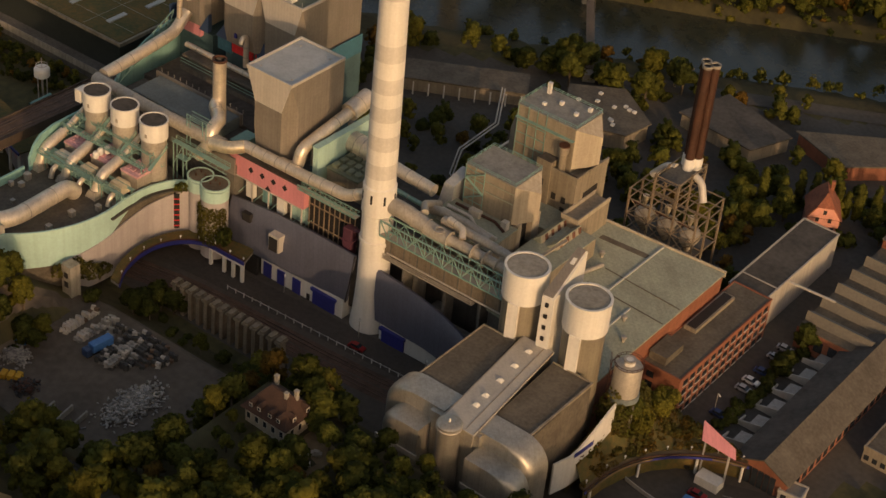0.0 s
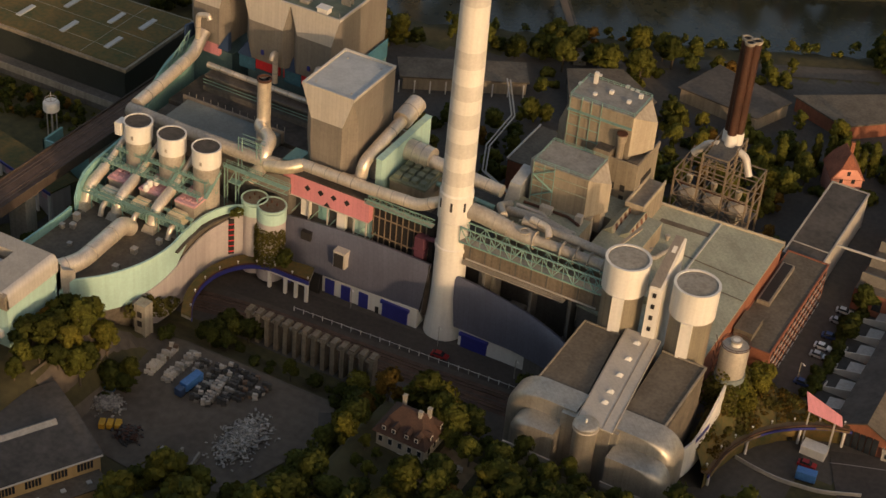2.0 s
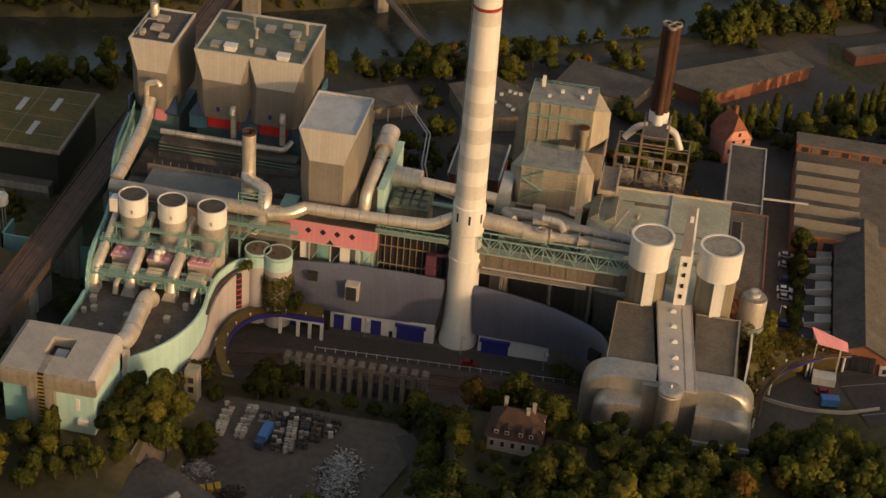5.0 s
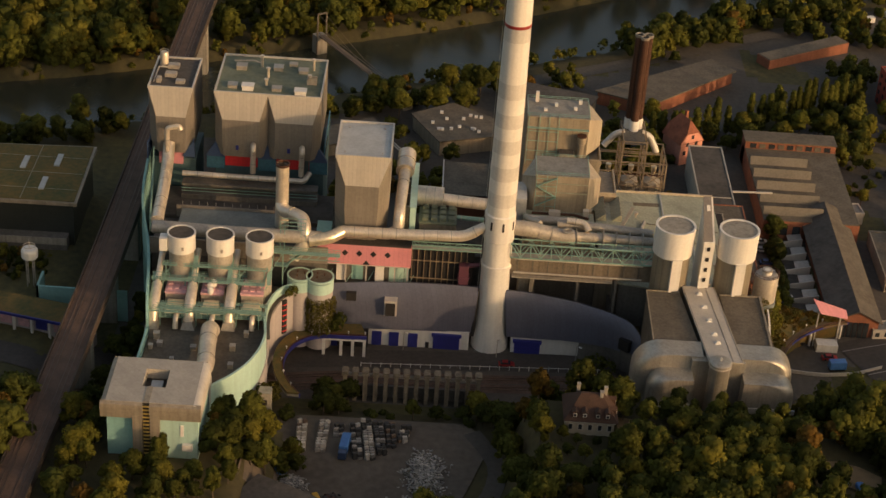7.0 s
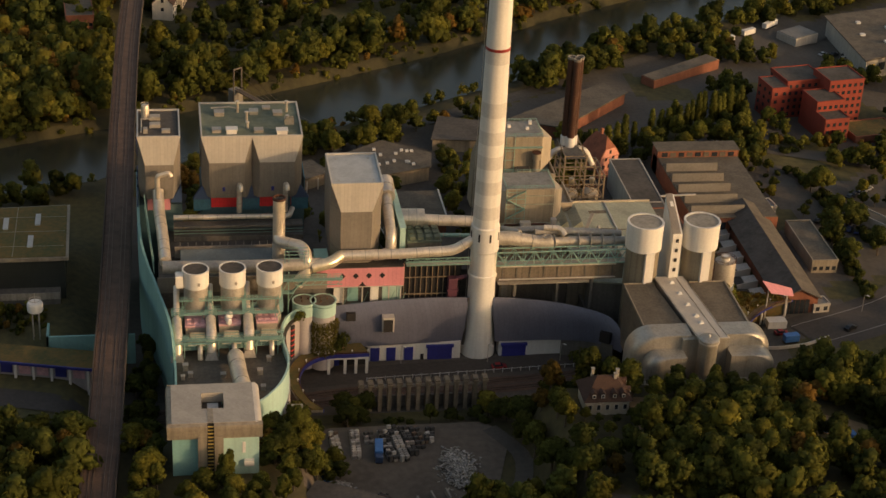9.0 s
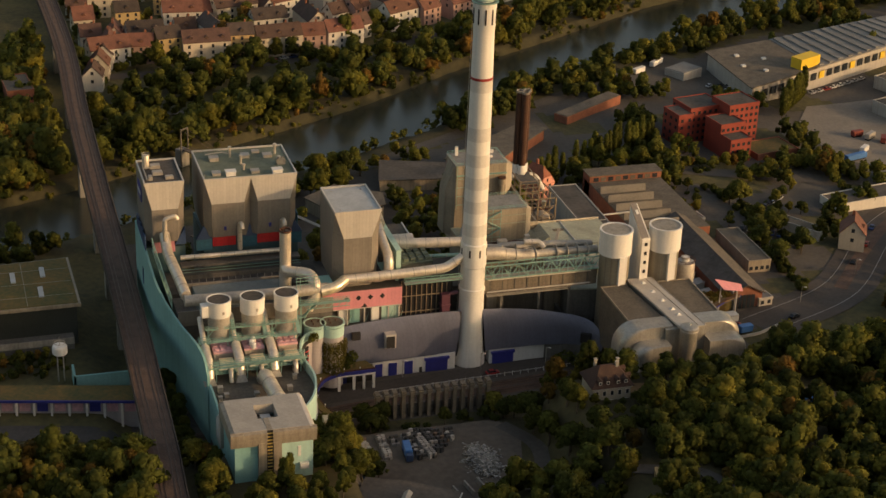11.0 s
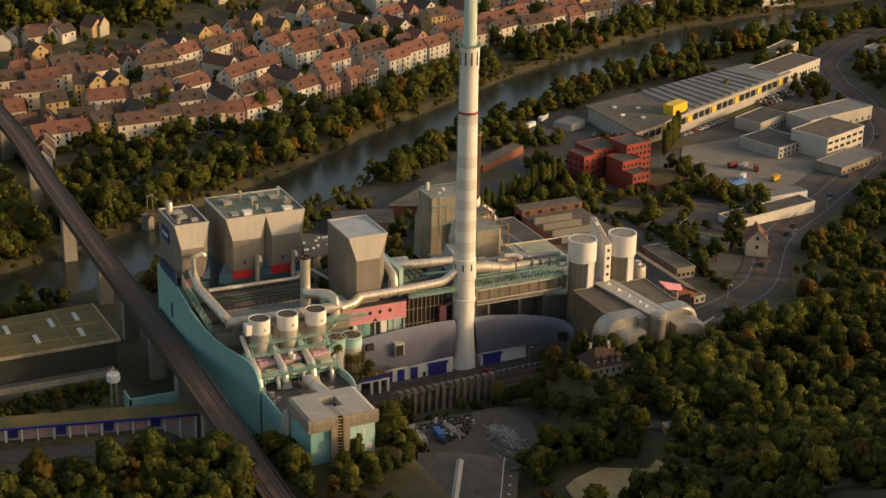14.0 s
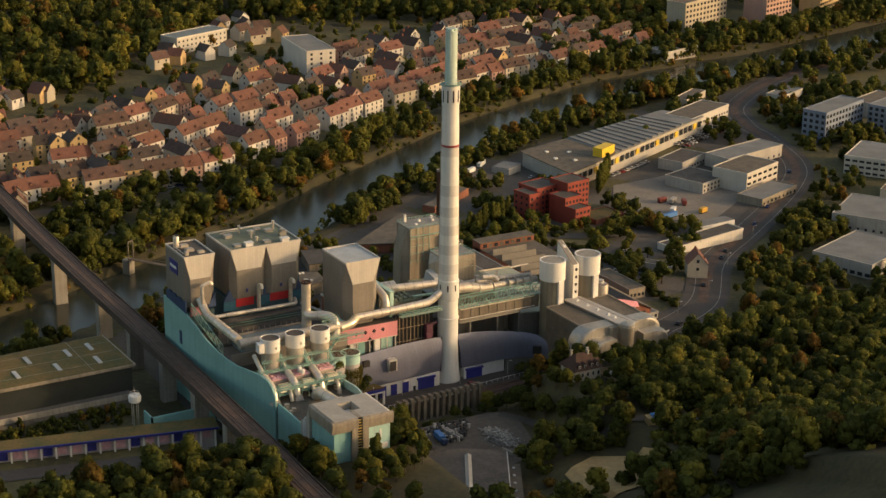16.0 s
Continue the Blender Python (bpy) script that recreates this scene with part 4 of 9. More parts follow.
part("walkway", G().box(-77, -11.2, 38.2, -53, -9.2, 38.4), TEAL_STEEL, gt)
for y in (-9.2, -11.2):
    g = G()
    for z in (39.1, 39.8):
        g.bar((-77, y, z), (-53, y, z), 0.14)
    for k in range(12):
        g.bar((-77 + k * 2.18, y, 38.4), (-77 + k * 2.18, y, 39.8), 0.12)
    part("railing", g, TEAL_STEEL, gt)
for x in (-76.5, -72.2):
    part("post", G().bar((x, -11, 23), (x, -11, 38.2), 0.3), TEAL_STEEL, gt)
    part("post", G().bar((x, -9.4, 23), (x, -9.4, 38.2), 0.3), TEAL_STEEL, gt)
    part("brace", G().bar((x, -11, 30), (x + 4, -11, 38), 0.22), TEAL_STEEL, gt)
part("lower_deck", G().box(-75, -11.6, 33.4, -70.4, -9.0, 33.6), TEAL_STEEL, gt)
part("stair", G().bar((-71, -10, 33.6), (-66, -10, 38.2), 1.2, 0.25), TEAL_STEEL, gt)
part("understrut", G().bar((-70, -11, 36.6), (-53, -11, 36.6), 0.25), TEAL_STEEL, gt)
for k in range(6):
    part("web", G().bar((-70 + k * 3, -11, 36.6), (-68.5 + k * 3, -11, 38.2), 0.18), TEAL_STEEL, gt)
dp = thing("duct_platform", "small green steel platform round the bent duct", "platform", (-69, -7, 38))
for x in (-73.4, -72.0, -66.5, -65):
    part("post", G().bar((x, -8, 38), (x, -8, 49.0), 0.22), TEAL_STEEL, dp)
for z in (46, 47.4, 48.8):
    part("rail", G().bar((-73.4, -8, z), (-65, -8, z), 0.16), TEAL_STEEL, dp)
    part("rail", G().bar((-73.4, -5.5, z), (-65, -5.5, z), 0.16), TEAL_STEEL, dp)
ROOF_BEIGE = mat("beige_roof_sheet", (0.39, 0.355, 0.30), 0.65, var=0.12, scale=0.2, seam=(3.0, 60), bump=0.15)
YELLOW_STEEL = mat("ochre_ladder_paint", (0.42, 0.30, 0.08), 0.6, var=0.2)
# front building with curved metal rims
fb = thing("front_building", "grey metal-roofed building with rounded rims and a square roof hatch", "building", (-102, -92, 18))
X0, X1, Y0, Y1 = -116.4, -87.0, -104.2, -80.6
part("wall", G().box(X0 + 1.6, Y0 + 1.9, 12, -107.0, Y1 + 2.0, 37), TEAL, fb, "turquoise rendered walls")
part("mint_wall", G().box(-99.2, Y0 + 1.9, 12, X1 - 1.0, Y1 + 2.0, 37), TEAL_PALE, fb, "mint rendered wall")
part("core", G().box(-107.0, Y0 + 2.6, 12, -99.2, Y1 + 2.0, 36.4), CONCRETE, fb)
for a, b, c_, d_ in ((X0 + 1.5, Y0 + 1.2, -105.5, Y1), (-98.5, Y0 + 1.2, X1 - 2.2, Y1), (-105.5, -86.0, -98.5, Y1), (-105.5, Y0 + 1.2, -98.5, -95.0)):
    part("roof", G().box(a, b, 37.5, c_, d_, 41), ROOF_BEIGE, fb, "pale beige metal roof")
part("hatch_floor", G().box(-105.5, -95.0, 36.5, -98.5, -86.0, 37.0), ROOF_DARK, fb, "sunken square roof hatch")
part("hatch_light", G().box(-103.6, -92.2, 37.0, -100.2, -88.0, 38.4), ROOF_GREY, fb)
prof = [(0, 0)] + [(2.2 * math.sin(a), 2.2 * math.cos(a) - 2.2) for a in (0.3, 0.6, 0.9, 1.2, 1.57)] + [(2.2, -5.5), (1.6, -5.5), (0, -3)]
part("right_rim", G().loft([[(X1 - 2.2 + dx, y, 41 + dz) for dx, dz in prof] for y in (Y0 + 1.0, Y1)]), CLAD_LIGHT, fb, "rounded metal rim")
for a, b in ((X0, -104.0), (-102.0, X1)):
    part("front_skirt", G().loft([[(x, Y0 + 1.4, 41), (x, Y0 + 0.2, 40.4), (x, Y0 - 0.1, 39.4), (x, Y0 + 0.6, 35.5), (x, Y0 + 1.8, 35.5)] for x in (a, b)]), CLAD_BEIGE, fb, "beige metal skirt")
part("left_rim", G().loft([[(X0 + 1.6, y, 41.0), (X0 + 0.2, y, 40.4), (X0 - 0.2, y, 39.2), (X0 + 0.2, y, 35.5), (X0 + 1.6, y, 35.5)] for y in (Y0 + 1.0, Y1)]), CLAD_BEIGE, fb)
# A black block paints in the shade of the slot behind the rungs.
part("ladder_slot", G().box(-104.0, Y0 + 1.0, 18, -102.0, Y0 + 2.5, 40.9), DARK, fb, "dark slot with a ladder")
for a in (-107.0, -101.9):
    part("pier", G().box(a, Y0 + 0.2, 12, a + 2.8, Y0 + 2.5, 36.5), CLAD_BEIGE, fb, "beige pier beside the ladder")
for k in range(17):
    part("rung", G().box(-103.9, Y0 + 0.4, 19 + k * 1.3, -102.1, Y0 + 0.8, 19.3 + k * 1.3), YELLOW_STEEL, fb, "ochre ladder rung")
part("roof_gutter", G().box(-103.9, Y0 + 1.3, 41.0, -102.1, -95.0, 41.12), CLAD_BEIGE, fb)
part("white_plate", G().box(-93.2, Y0 + 1.7, 29, -92.2, Y0 + 2.0, 33), WHITE, fb)
part("white_box", G().box(-92.6, Y0 + 0.6, 24.5, -89.6, Y0 + 2.0, 26.6), WHITE, fb)
part("back_roof", G().loft([[(x, -80.6, 41), (x, -77.5, 33.5), (x, -72, 30), (x, -72, 22), (x, -80.6, 22)] for x in (-116, -88)]), ROOF_BEIGE, fb)
part("dome", G().lathe(-114.0, -75.5, [(24, 2.4), (31, 2.4), (32.2, 1.9), (32.8, 0.8), (32.9, 0.1)], 24), ROOF_GREY, fb)

# ---------------------------------------------------------------- mint tanks and the green court
for k, (x, y, r, z1) in enumerate(((-66.4, -8.8, 4.3, 28.8), (-59.6, -9.2, 4.7, 28.8))):
    th = thing("round_tower", "low round mint tower with a brown gravel top", "tower", (x, y, 0), "round mint towers")
    part("wall", G().lathe(x, y, [(24.2, r), (z1 - 0.6, r)], 36), TEAL_PALE, th)
    part("wall", G().lathe(x, y, [(2, r - 0.2), (24.2, r - 0.2)], 36), LILAC, th, "lilac lower wall")
    part("rim", G().shell(x, y, z1 - 0.2, z1 + 0.5, r - 0.4, r + 0.15, 36), TEAL_PALE, th)
    part("top", G().lathe(x, y, [(z1 - 0.5, r - 0.45), (z1 + 0.38, r - 0.45)], 30), ROOF_BROWN, th)
    for a in (0.4, 2.2, 4.1):
        part("pipe_stub", G().lathe(x + 1.6 * math.cos(a), y + 1.6 * math.sin(a), [(z1, 0.25), (z1 + 1.2, 0.25)], 8), RUST, th)

# ---------------------------------------------------------------- long sweeping shed along the road
TOP = smooth_line([(-57.8, -3.0, 22.5), (-40, -3.0, 24.3), (-20.2, -3.0, 25.1), (-5.2, -3.0, 24.8)], 6)
BOT = smooth_line([(-57, -6.0, 6.8), (-42, -6.2, 7.2), (-24, -5.4, 7.2), (-6.6, -4.6, 7.2)], 6)
TOP2 = smooth_line([(3.6, -3.0, 24.5), (10.7, -3.2, 24.2), (17.6, -3.4, 23.5), (27.6, -4.0, 22.2), (37.1, -5.6, 20.6), (44.8, -8.0, 19.1), (48.9, -10.6, 17.5), (51.4, -13.6, 14.3), (52.2, -15, 9.5)], 4)
BOT2 = smooth_line([(5.6, -4.8, 6.6), (12, -5.2, 6.8), (19, -5.6, 7.0), (27, -6.2, 7.3), (38.5, -8.4, 7.6), (44, -10.4, 7.4), (47.5, -12.4, 7.0), (50.2, -14.2, 6.5), (51.6, -15.6, 6.2)], 4)
sh = thing("sweeping_shed", "long curved shed of violet-grey sheet metal along the plant road", "shed", (-5, 0, 0))
for a, b in ((TOP, BOT), (TOP2, BOT2)):
    rings = []
    for p, q in zip(a, b):
        p, q = Vector(p), Vector(q)
        mid = p * 0.5 + q * 0.5 + Vector((0, -0.9, 0.5))
        back = Vector((0, 1.0, -0.25))
        rings.append([p, p * 0.7 + mid * 0.3 + Vector((0, -0.2, 0.3)), mid, q, q + back, mid + back, p + back])
    part("sheet", G().loft(rings), VIOLET_SHEET, sh)
part("roof", G().prism([(x, y + 0.8) for x, y, z in TOP] + [(-5, 4), (-58, 4)], 4, 21.5), ROOF_DARK, sh)
part("roof_box", G().box(-37.4, -7.6, 13.8, -33.0, -3.5, 19.8), CLAD_LIGHT, sh, "projecting ventilation box")
part("box_grille", G().box(-37.0, -7.9, 14.0, -33.6, -7.55, 19.0), DARK, sh)
part("end_grille", G().slab(46.2, -11.6, 9.0, 13.2, 4.2, 2.4, -40), DARK, sh, "black grille near the curved end")
part("wall_window", G().box(-50.6, -6.0, 18.0, -47.2, -4.4, 21.0), DARK, sh)
part("white_wall", G().box(-42.4, -5.0, -0.5, -7.4, 14, 7.4), WHITE, sh, "white rendered shop wall")
part("white_wall", G().box(7.4, -4.4, -0.5, 31, 1, 7.0), WHITE, sh)
part("dark_wall", wall_along([(31, -5.2), (38, -7.4), (44, -9.6), (49, -13)], -0.5, 8.2, 1.0), CONCRETE_DARK, sh)
for x in (-41.2, -35.2, -28.6):
    part("blue_door", G().box(x, -5.3, 0, x + 3.4, -4.9, 5.6), BLUE, sh, "tall ultramarine door")
part("blue_gate", G().box(-19.8, -5.4, 0, -10.6, -4.9, 5.2).box(-20.4, -5.9, 5.2, -10.0, -4.9, 6.3), BLUE, sh, "wide ultramarine roller gate")
part("blue_gate", G().box(8.6, -4.9, 0, 17.6, -4.3, 4.6).box(8.0, -5.6, 4.6, 18, -4.3, 5.6), BLUE, sh, "wide ultramarine roller gate")
part("small_door", G().box(-22.4, -5.25, 0, -21.2, -4.9, 2.4), DARK, sh)
part("screen_edge", G().bar((-5.3, -3.2, 24.8), (-6.7, -4.9, 7), 0.4), DARK, sh)

# planted canopy over the rails
can = smooth_line([(-42.6, -13.2), (-50, -13.4), (-58, -13.8), (-64.5, -17.5), (-68.6, -24.5), (-69.4, -33), (-67.0, -42), (-62.5, -49)], 5)
cp = thing("planted_canopy", "curved planted canopy with a blue edge over the plant road", "canopy", (-60, -25, 0))
inner = [(x - 4.2 * (0.6 + 0.4 * i / len(can)), y + 7.5 * (1 - i / len(can))) for i, (x, y) in enumerate(can)]
part("deck", G().prism(can + inner[::-1], 7.2, 8.2), CONCRETE, cp)
part("planting", G().prism([(x * 0.92 + a * 0.08, y * 0.92 + b * 0.08) for (x, y), (a, b) in zip(can, inner)] + inner[::-1], 8.1, 8.7), SEDUM, cp, "dry orange-green roof planting")
part("blue_edge", wall_along(can, 7.0, 8.4, 0.4), BLUE, cp)
part("orange_rail", wall_along([(x * 0.95 + a * 0.05, y * 0.95 + b * 0.05) for (x, y), (a, b) in zip(can, inner)], 8.5, 8.9, 0.35), RUST, cp)
for i in range(0, len(can), 4):
    x, y = can[i]
    part("lamp_globe", G().lathe(x - 0.6, y + 0.4, [(8.4, 0.1), (9.4, 0.1), (9.5, 0.3), (9.9, 0.3), (10, 0.1)], 8), WHITE, cp)
part("lintel", G().box(-58, -13.5, 6.3, -42.8, -12.5, 7.15), WHITE, cp, "white lintel over the columns")
for x in (-43.4, -47.4, -51.4, -57.4):
    part("column", G().box(x - 0.5, -13.5, 0, x + 0.5, -12.5, 6.3), WHITE, cp)
part("blue_wall", G().box(-62, -7.5, 0, -53, -6.5, 7), BLUE, cp)
# Black wall added as the shade in the openings under the canopy.
part("shade_wall", G().box(-53, -7.2, 0, -42.4, -6.4, 7), DARK, cp)
th = thing("stair_tower", "slim pale concrete tower with dark windows under creepers", "tower", (-73, -60, 0))
part("shaft", G().box(-74.6, -61.8, 0, -70.6, -57.8, 17), CONCRETE, th)
for z in (9, 12.5):
    part("window", G().box(-73.4, -62.0, z, -71.8, -61.7, z + 2), DARK, th)

# ---------------------------------------------------------------- pink control house and what stands behind it
pk = thing("pink_house", "pink metal-clad control house with four diamond windows", "control house", (-44, -3, 20))
part("box", G().box(-61.4, -5.0, 32.2, -29.2, 1.5, 39.8), PINK, pk, bevel=0.1)
part("roof", G().box(-61.4, -4.8, 39.8, -29.4, 1.5, 40.05), ROOF_DARK, pk)
part("gable_point", G().loft([[(-45.8, -5.05, 32.4), (-43.2, -5.05, 32.4), (-44.5, -5.05, 34.2)], [(-45.8, -4.9, 32.4), (-43.2, -4.9, 32.4), (-44.5, -4.9, 34.2)]]), DARK, pk)
for x in (-51.9, -47.0, -42.2, -37.3):
    part("diamond_window", G().loft([[(x - 1.1, y, 36.7), (x, y, 35.5), (x + 1.1, y, 36.7), (x, y, 37.9)] for y in (-5.12, -4.8)]), DARK, pk, "small dark diamond window")
part("gutter", G().bar((-59.6, -5.2, 32.2), (-29.4, -5.2, 32.2), 0.25), CLAD_LIGHT, pk)
# Shade below the overhanging box is put in as dark concrete.
part("room", G().box(-58, -1.5, 20, -31, 1.4, 32.2), CONCRETE_DARK, pk, "recessed wall coloured dark with its shade")
part("end_wall", G().box(-31.2, -1.6, 20, -29.7, 1.4, 32.2), TEAL_PALE, pk, "mint end wall")
part("panel", G().box(-49.5, -1.75, 24, -45.6, -1.5, 31), TEAL, pk, "turquoise panel")
part("panel", G().box(-36.6, -1.75, 24, -31.4, -1.5, 31), TEAL_PALE, pk, "mint panel")
for x in (-58.6, -51.4, -44.4, -34.6, -30.2):
    part("post", G().box(x - 0.22, -4.8, 20, x + 0.22, -4.4, 32.2), CLAD_LIGHT, pk, "pale steel post")
    part("brace", G().bar((x, -4.6, 24), (x + 2.6, -1.6, 28), 0.2), TEAL_STEEL, pk)
for x in (-53.2, -39.8):
    part("white_unit", G().box(x - 1.5, -4.0, 25.0, x + 1.5, -2.2, 32.0), WHITE, pk, "white upright cabinet")
lg = thing("louvre_wall", "dark louvred wall behind brown steel posts", "wall", (-22, 0, 20))
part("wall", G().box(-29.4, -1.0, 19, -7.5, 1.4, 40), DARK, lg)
for k in range(10):
    part("post", G().box(-29 + k * 2.1, -1.6, 19, -28.76 + k * 2.1, -1.2, 40), FRAME_TAN, lg)
for z in (26, 33):
    part("transom", G().box(-29.4, -1.5, z, -9, -1.1, z + 0.3), FRAME_TAN, lg)
mc = thing("mauve_chute", "mauve painted steel chute beside the chimney", "chute", (-11, -3, 20))
part("shaft", G().box(-12.6, -4.0, 19.5, -9.2, -0.8, 33.4), MAUVE, mc, bevel=0.15)
part("collar", G().box(-13.0, -4.3, 28.4, -8.8, -0.6, 29.0), MAUVE, mc)
part("branch", G().tube([(-12, -2.8, 24.2), (-16, -3.4, 22.6), (-22, -3.4, 20.6)], 1.0, 12), MAUVE, mc)
part("branch", G().tube([(-9.4, -2.4, 33.0), (-5.6, -2.4, 33.6)], 0.8, 12), MAUVE, mc)


# these stand back behind the shed's upper edge
for q in (pk, lg, mc):
    q.location += Vector((0, 4.3, -2.7) if q is pk else (0, 3.2, -1.9)) * U


def truss(name, label, a, b, h, w, bays, m=TEAL_STEEL, t=0.45):
    """A lattice girder bridge from a to b."""
    a, b = Vector(a), Vector(b)
    d = (b - a) / bays
    s = Vector((-(b - a).y, (b - a).x, 0)).normalized() * w
    th = thing(name, label, "bridge", a)
    for k, o in enumerate((Vector((0, 0, 0)), s)):
        part("chord", G().bar(a + o, b + o, t), m, th)
        part("chord", G().bar(a + o + Vector((0, 0, h)), b + o + Vector((0, 0, h)), t), m, th)
        g = G()
        for i in range(bays):
            p, q = a + d * i + o, a + d * (i + 1) + o
            if i % 2:
                g.bar(p, q + Vector((0, 0, h)), t * 0.6)
            else:
                g.bar(p + Vector((0, 0, h)), q, t * 0.6)
            g.bar(p, p + Vector((0, 0, h)), t * 0.5)
        part("lattice", g, m, th, "zigzag lattice bars")
    part("deck", G().loft([[p + o for o in (Vector((0, 0, -0.2)), s + Vector((0, 0, -0.2)), s, Vector((0, 0, 0)))] for p in (a, b)]), STEEL_DULL, th)
    return th


truss("pipe_bridge", "green lattice bridge carrying pipes to the chimney", (-29, -4.4, 39.6), (-5.4, -4.2, 39.6), 1.6, 2.2, 12, t=0.25)
truss("conveyor_bridge", "green lattice bridge between the chimney and the silos", (4.2, -4.0, 38.4), (53, -4.0, 38.6), 5.4, 3.4, 14, t=0.42)
cv = thing("conveyor_gallery", "long beige conveyor gallery below the lattice bridge", "conveyor", (30, -2, 30))
part("gallery", G().box(4.6, -1.5, 30.4, 53, 4.0, 38.0), GALLERY, cv, bevel=0.1)
for k in range(9):
    part("stiffener", G().box(7 + k * 5.2, -1.75, 30.6, 7.35 + k * 5.2, -1.5, 37.8), CONCRETE_DARK, cv)
for z in (31.4, 36.8):
    part("side_pipe", G().tube([(6, -1.9, z), (50, -1.9, z)], 0.28, 8), CLAD_LIGHT, cv)
part("walkway", G().box(5.5, -3.4, 30.0, 40, -1.5, 30.3), STEEL_DULL, cv)
g = G()
for z in (31.2, 31.9):
    g.bar((5.5, -3.4, z), (40, -3.4, z), 0.12)
for k in range(20):
    g.bar((5.5 + k * 1.8, -3.4, 30), (5.5 + k * 1.8, -3.4, 31.9), 0.1)
part("railing", g, STEEL_DULL, cv)
for x in (12, 28, 41):
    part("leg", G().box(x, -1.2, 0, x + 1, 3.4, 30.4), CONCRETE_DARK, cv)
duct("thick silver duct from the chimney along the bridge", [(4.6, 0.6, 47.5), (9, 1.0, 47.2), (22, 1.6, 44.6), (31, 1.8, 45.0), (53.5, 2.0, 44.4)], [2.6, 2.7, 2.5, 1.6, 1.6], STEEL_DULL, rings=4)
duct("second silver duct behind the bridge", [(20, 6.6, 46.5), (33, 6.4, 46.5), (53, 7.2, 44.6)], 1.5, STEEL_DULL, rings=4)
duct("short silver branch duct with a bend", [(23, 5.2, 49.0), (29, 4.2, 49.0), (30.5, 2.2, 47)], 1.1, STEEL, 3)
solo("valve_wheel", G().shell(23.4, 0.2, 47.6, 48.0, 1.3, 1.8, 20), STEEL_DULL, "round valve flange on the silver duct", "valve")
# filter pipework to the right of the filter house
duct("thick silver duct hugging the filter house", [(-33.0, 34, 55.2), (-33.3, 24.6, 53.2)], 3.2, STEEL, rings=4)
duct("silver downpipe beside the filter house", [(-33.3, 25.0, 53.2), (-33.9, 12.0, 50.6), (-34.1, 2.8, 48.6), (-34.3, 1.6, 43.0), (-36.8, 1.0, 41.6), (-40.5, 0.4, 41.8)], 2.0, STEEL, bend=3)
gb = thing("mint_screen", "mint rendered screen wall beside the filter house", "wall", (-30, 12, 30))
part("coping", G().box(-30.8, 4.2, 50.4, -28.4, 36.2, 50.7), TEAL_PALE, gb)
for k in range(3):
    part("duct_saddle", G().box(-34.6, 8 + 9 * k, 40, -31.0, 9 + 9 * k, 48.6), STEEL_DULL, gb)
part("wall", G().prism([(-30.6, 4.4), (-28.6, 4.4), (-28.6, 36), (-30.6, 36)], 28, 50.4), TEAL_PALE, gb)
gn = thing("transformer", "mossy green transformer housing with a ribbed top", "transformer", (-21, 8, 30))
part("housing", G().box(-27.2, 1.6, 33, -14.6, 13.0, 46.5), CLAD_BEIGE, gn, "weathered olive housing")
part("top", G().box(-27.4, 1.4, 46.5, -14.4, 13.2, 47.2), ROOF_GREEN, gn)
for k in range(4):
    for j in range(3):
        part("cooler", G().box(-26.2 + k * 3.0, 2.6 + j * 3.6, 47.2, -24.2 + k * 3.0, 5.0 + j * 3.6, 48.4), ROOF_GREEN, gn)
gn.location += Vector((0, 6.0, -4.0)) * U
duct("big horizontal silver drum duct behind the transformer", [(-28.4, 21.5, 45.8), (-19.4, 21.0, 45.8)], [3.6, 3.6], STEEL, rings=3)
duct("pale horizontal duct leading to the old boiler house", [(-19.4, 20.6, 45.4), (6, 20, 44.0)], 2.1, STEEL, rings=5)
duct("lower pipe below the pale duct", [(-19, 15.6, 41.6), (6, 15.4, 40.6)], 0.8, TEAL_STEEL, rings=6)
solo("service_block", G().box(-31, 6.5, 0, 8, 34, 31.5), ROOF_DARK, "dark flat-roofed service block behind the chimney", "building")
for k, (x0, y0, x1, y1, z1, m) in enumerate(((8, 4, 14, 10, 27, CONCRETE), (24.5, 1.5, 34, 8.5, 9.5, CONCRETE), (17, 3, 23, 12, 12, CONCRETE))):
    th = thing("bunker_tank", "grey rounded tank in the dark pit below the conveyor", "tank", (x0, y0, 0))
    part("body", G().box(x0, y0, 0, x1, y1, z1), m, th, bevel=0.6)
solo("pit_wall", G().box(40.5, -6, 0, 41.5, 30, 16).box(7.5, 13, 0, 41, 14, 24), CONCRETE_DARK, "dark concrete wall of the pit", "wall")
solo("pit_green", G().box(41.5, -9, 0, 52, 30, 10), SEDUM, "overgrown flat roof beside the pit", "roof", "structure")
# ---------------------------------------------------------------- old boiler houses (grey, east of the chimney)
ROOF_SOOT = mat("sooty_pale_roofing", (0.25, 0.235, 0.205), 0.75, var=0.25, scale=0.3, fine=1.5, bump=0.3)
CLAD_WARM = mat("cream_sheet_cladding", (0.46, 0.40, 0.31), 0.6, 0.1, var=0.1, seam=(2.0, 8), bump=0.15, streak=0.35)
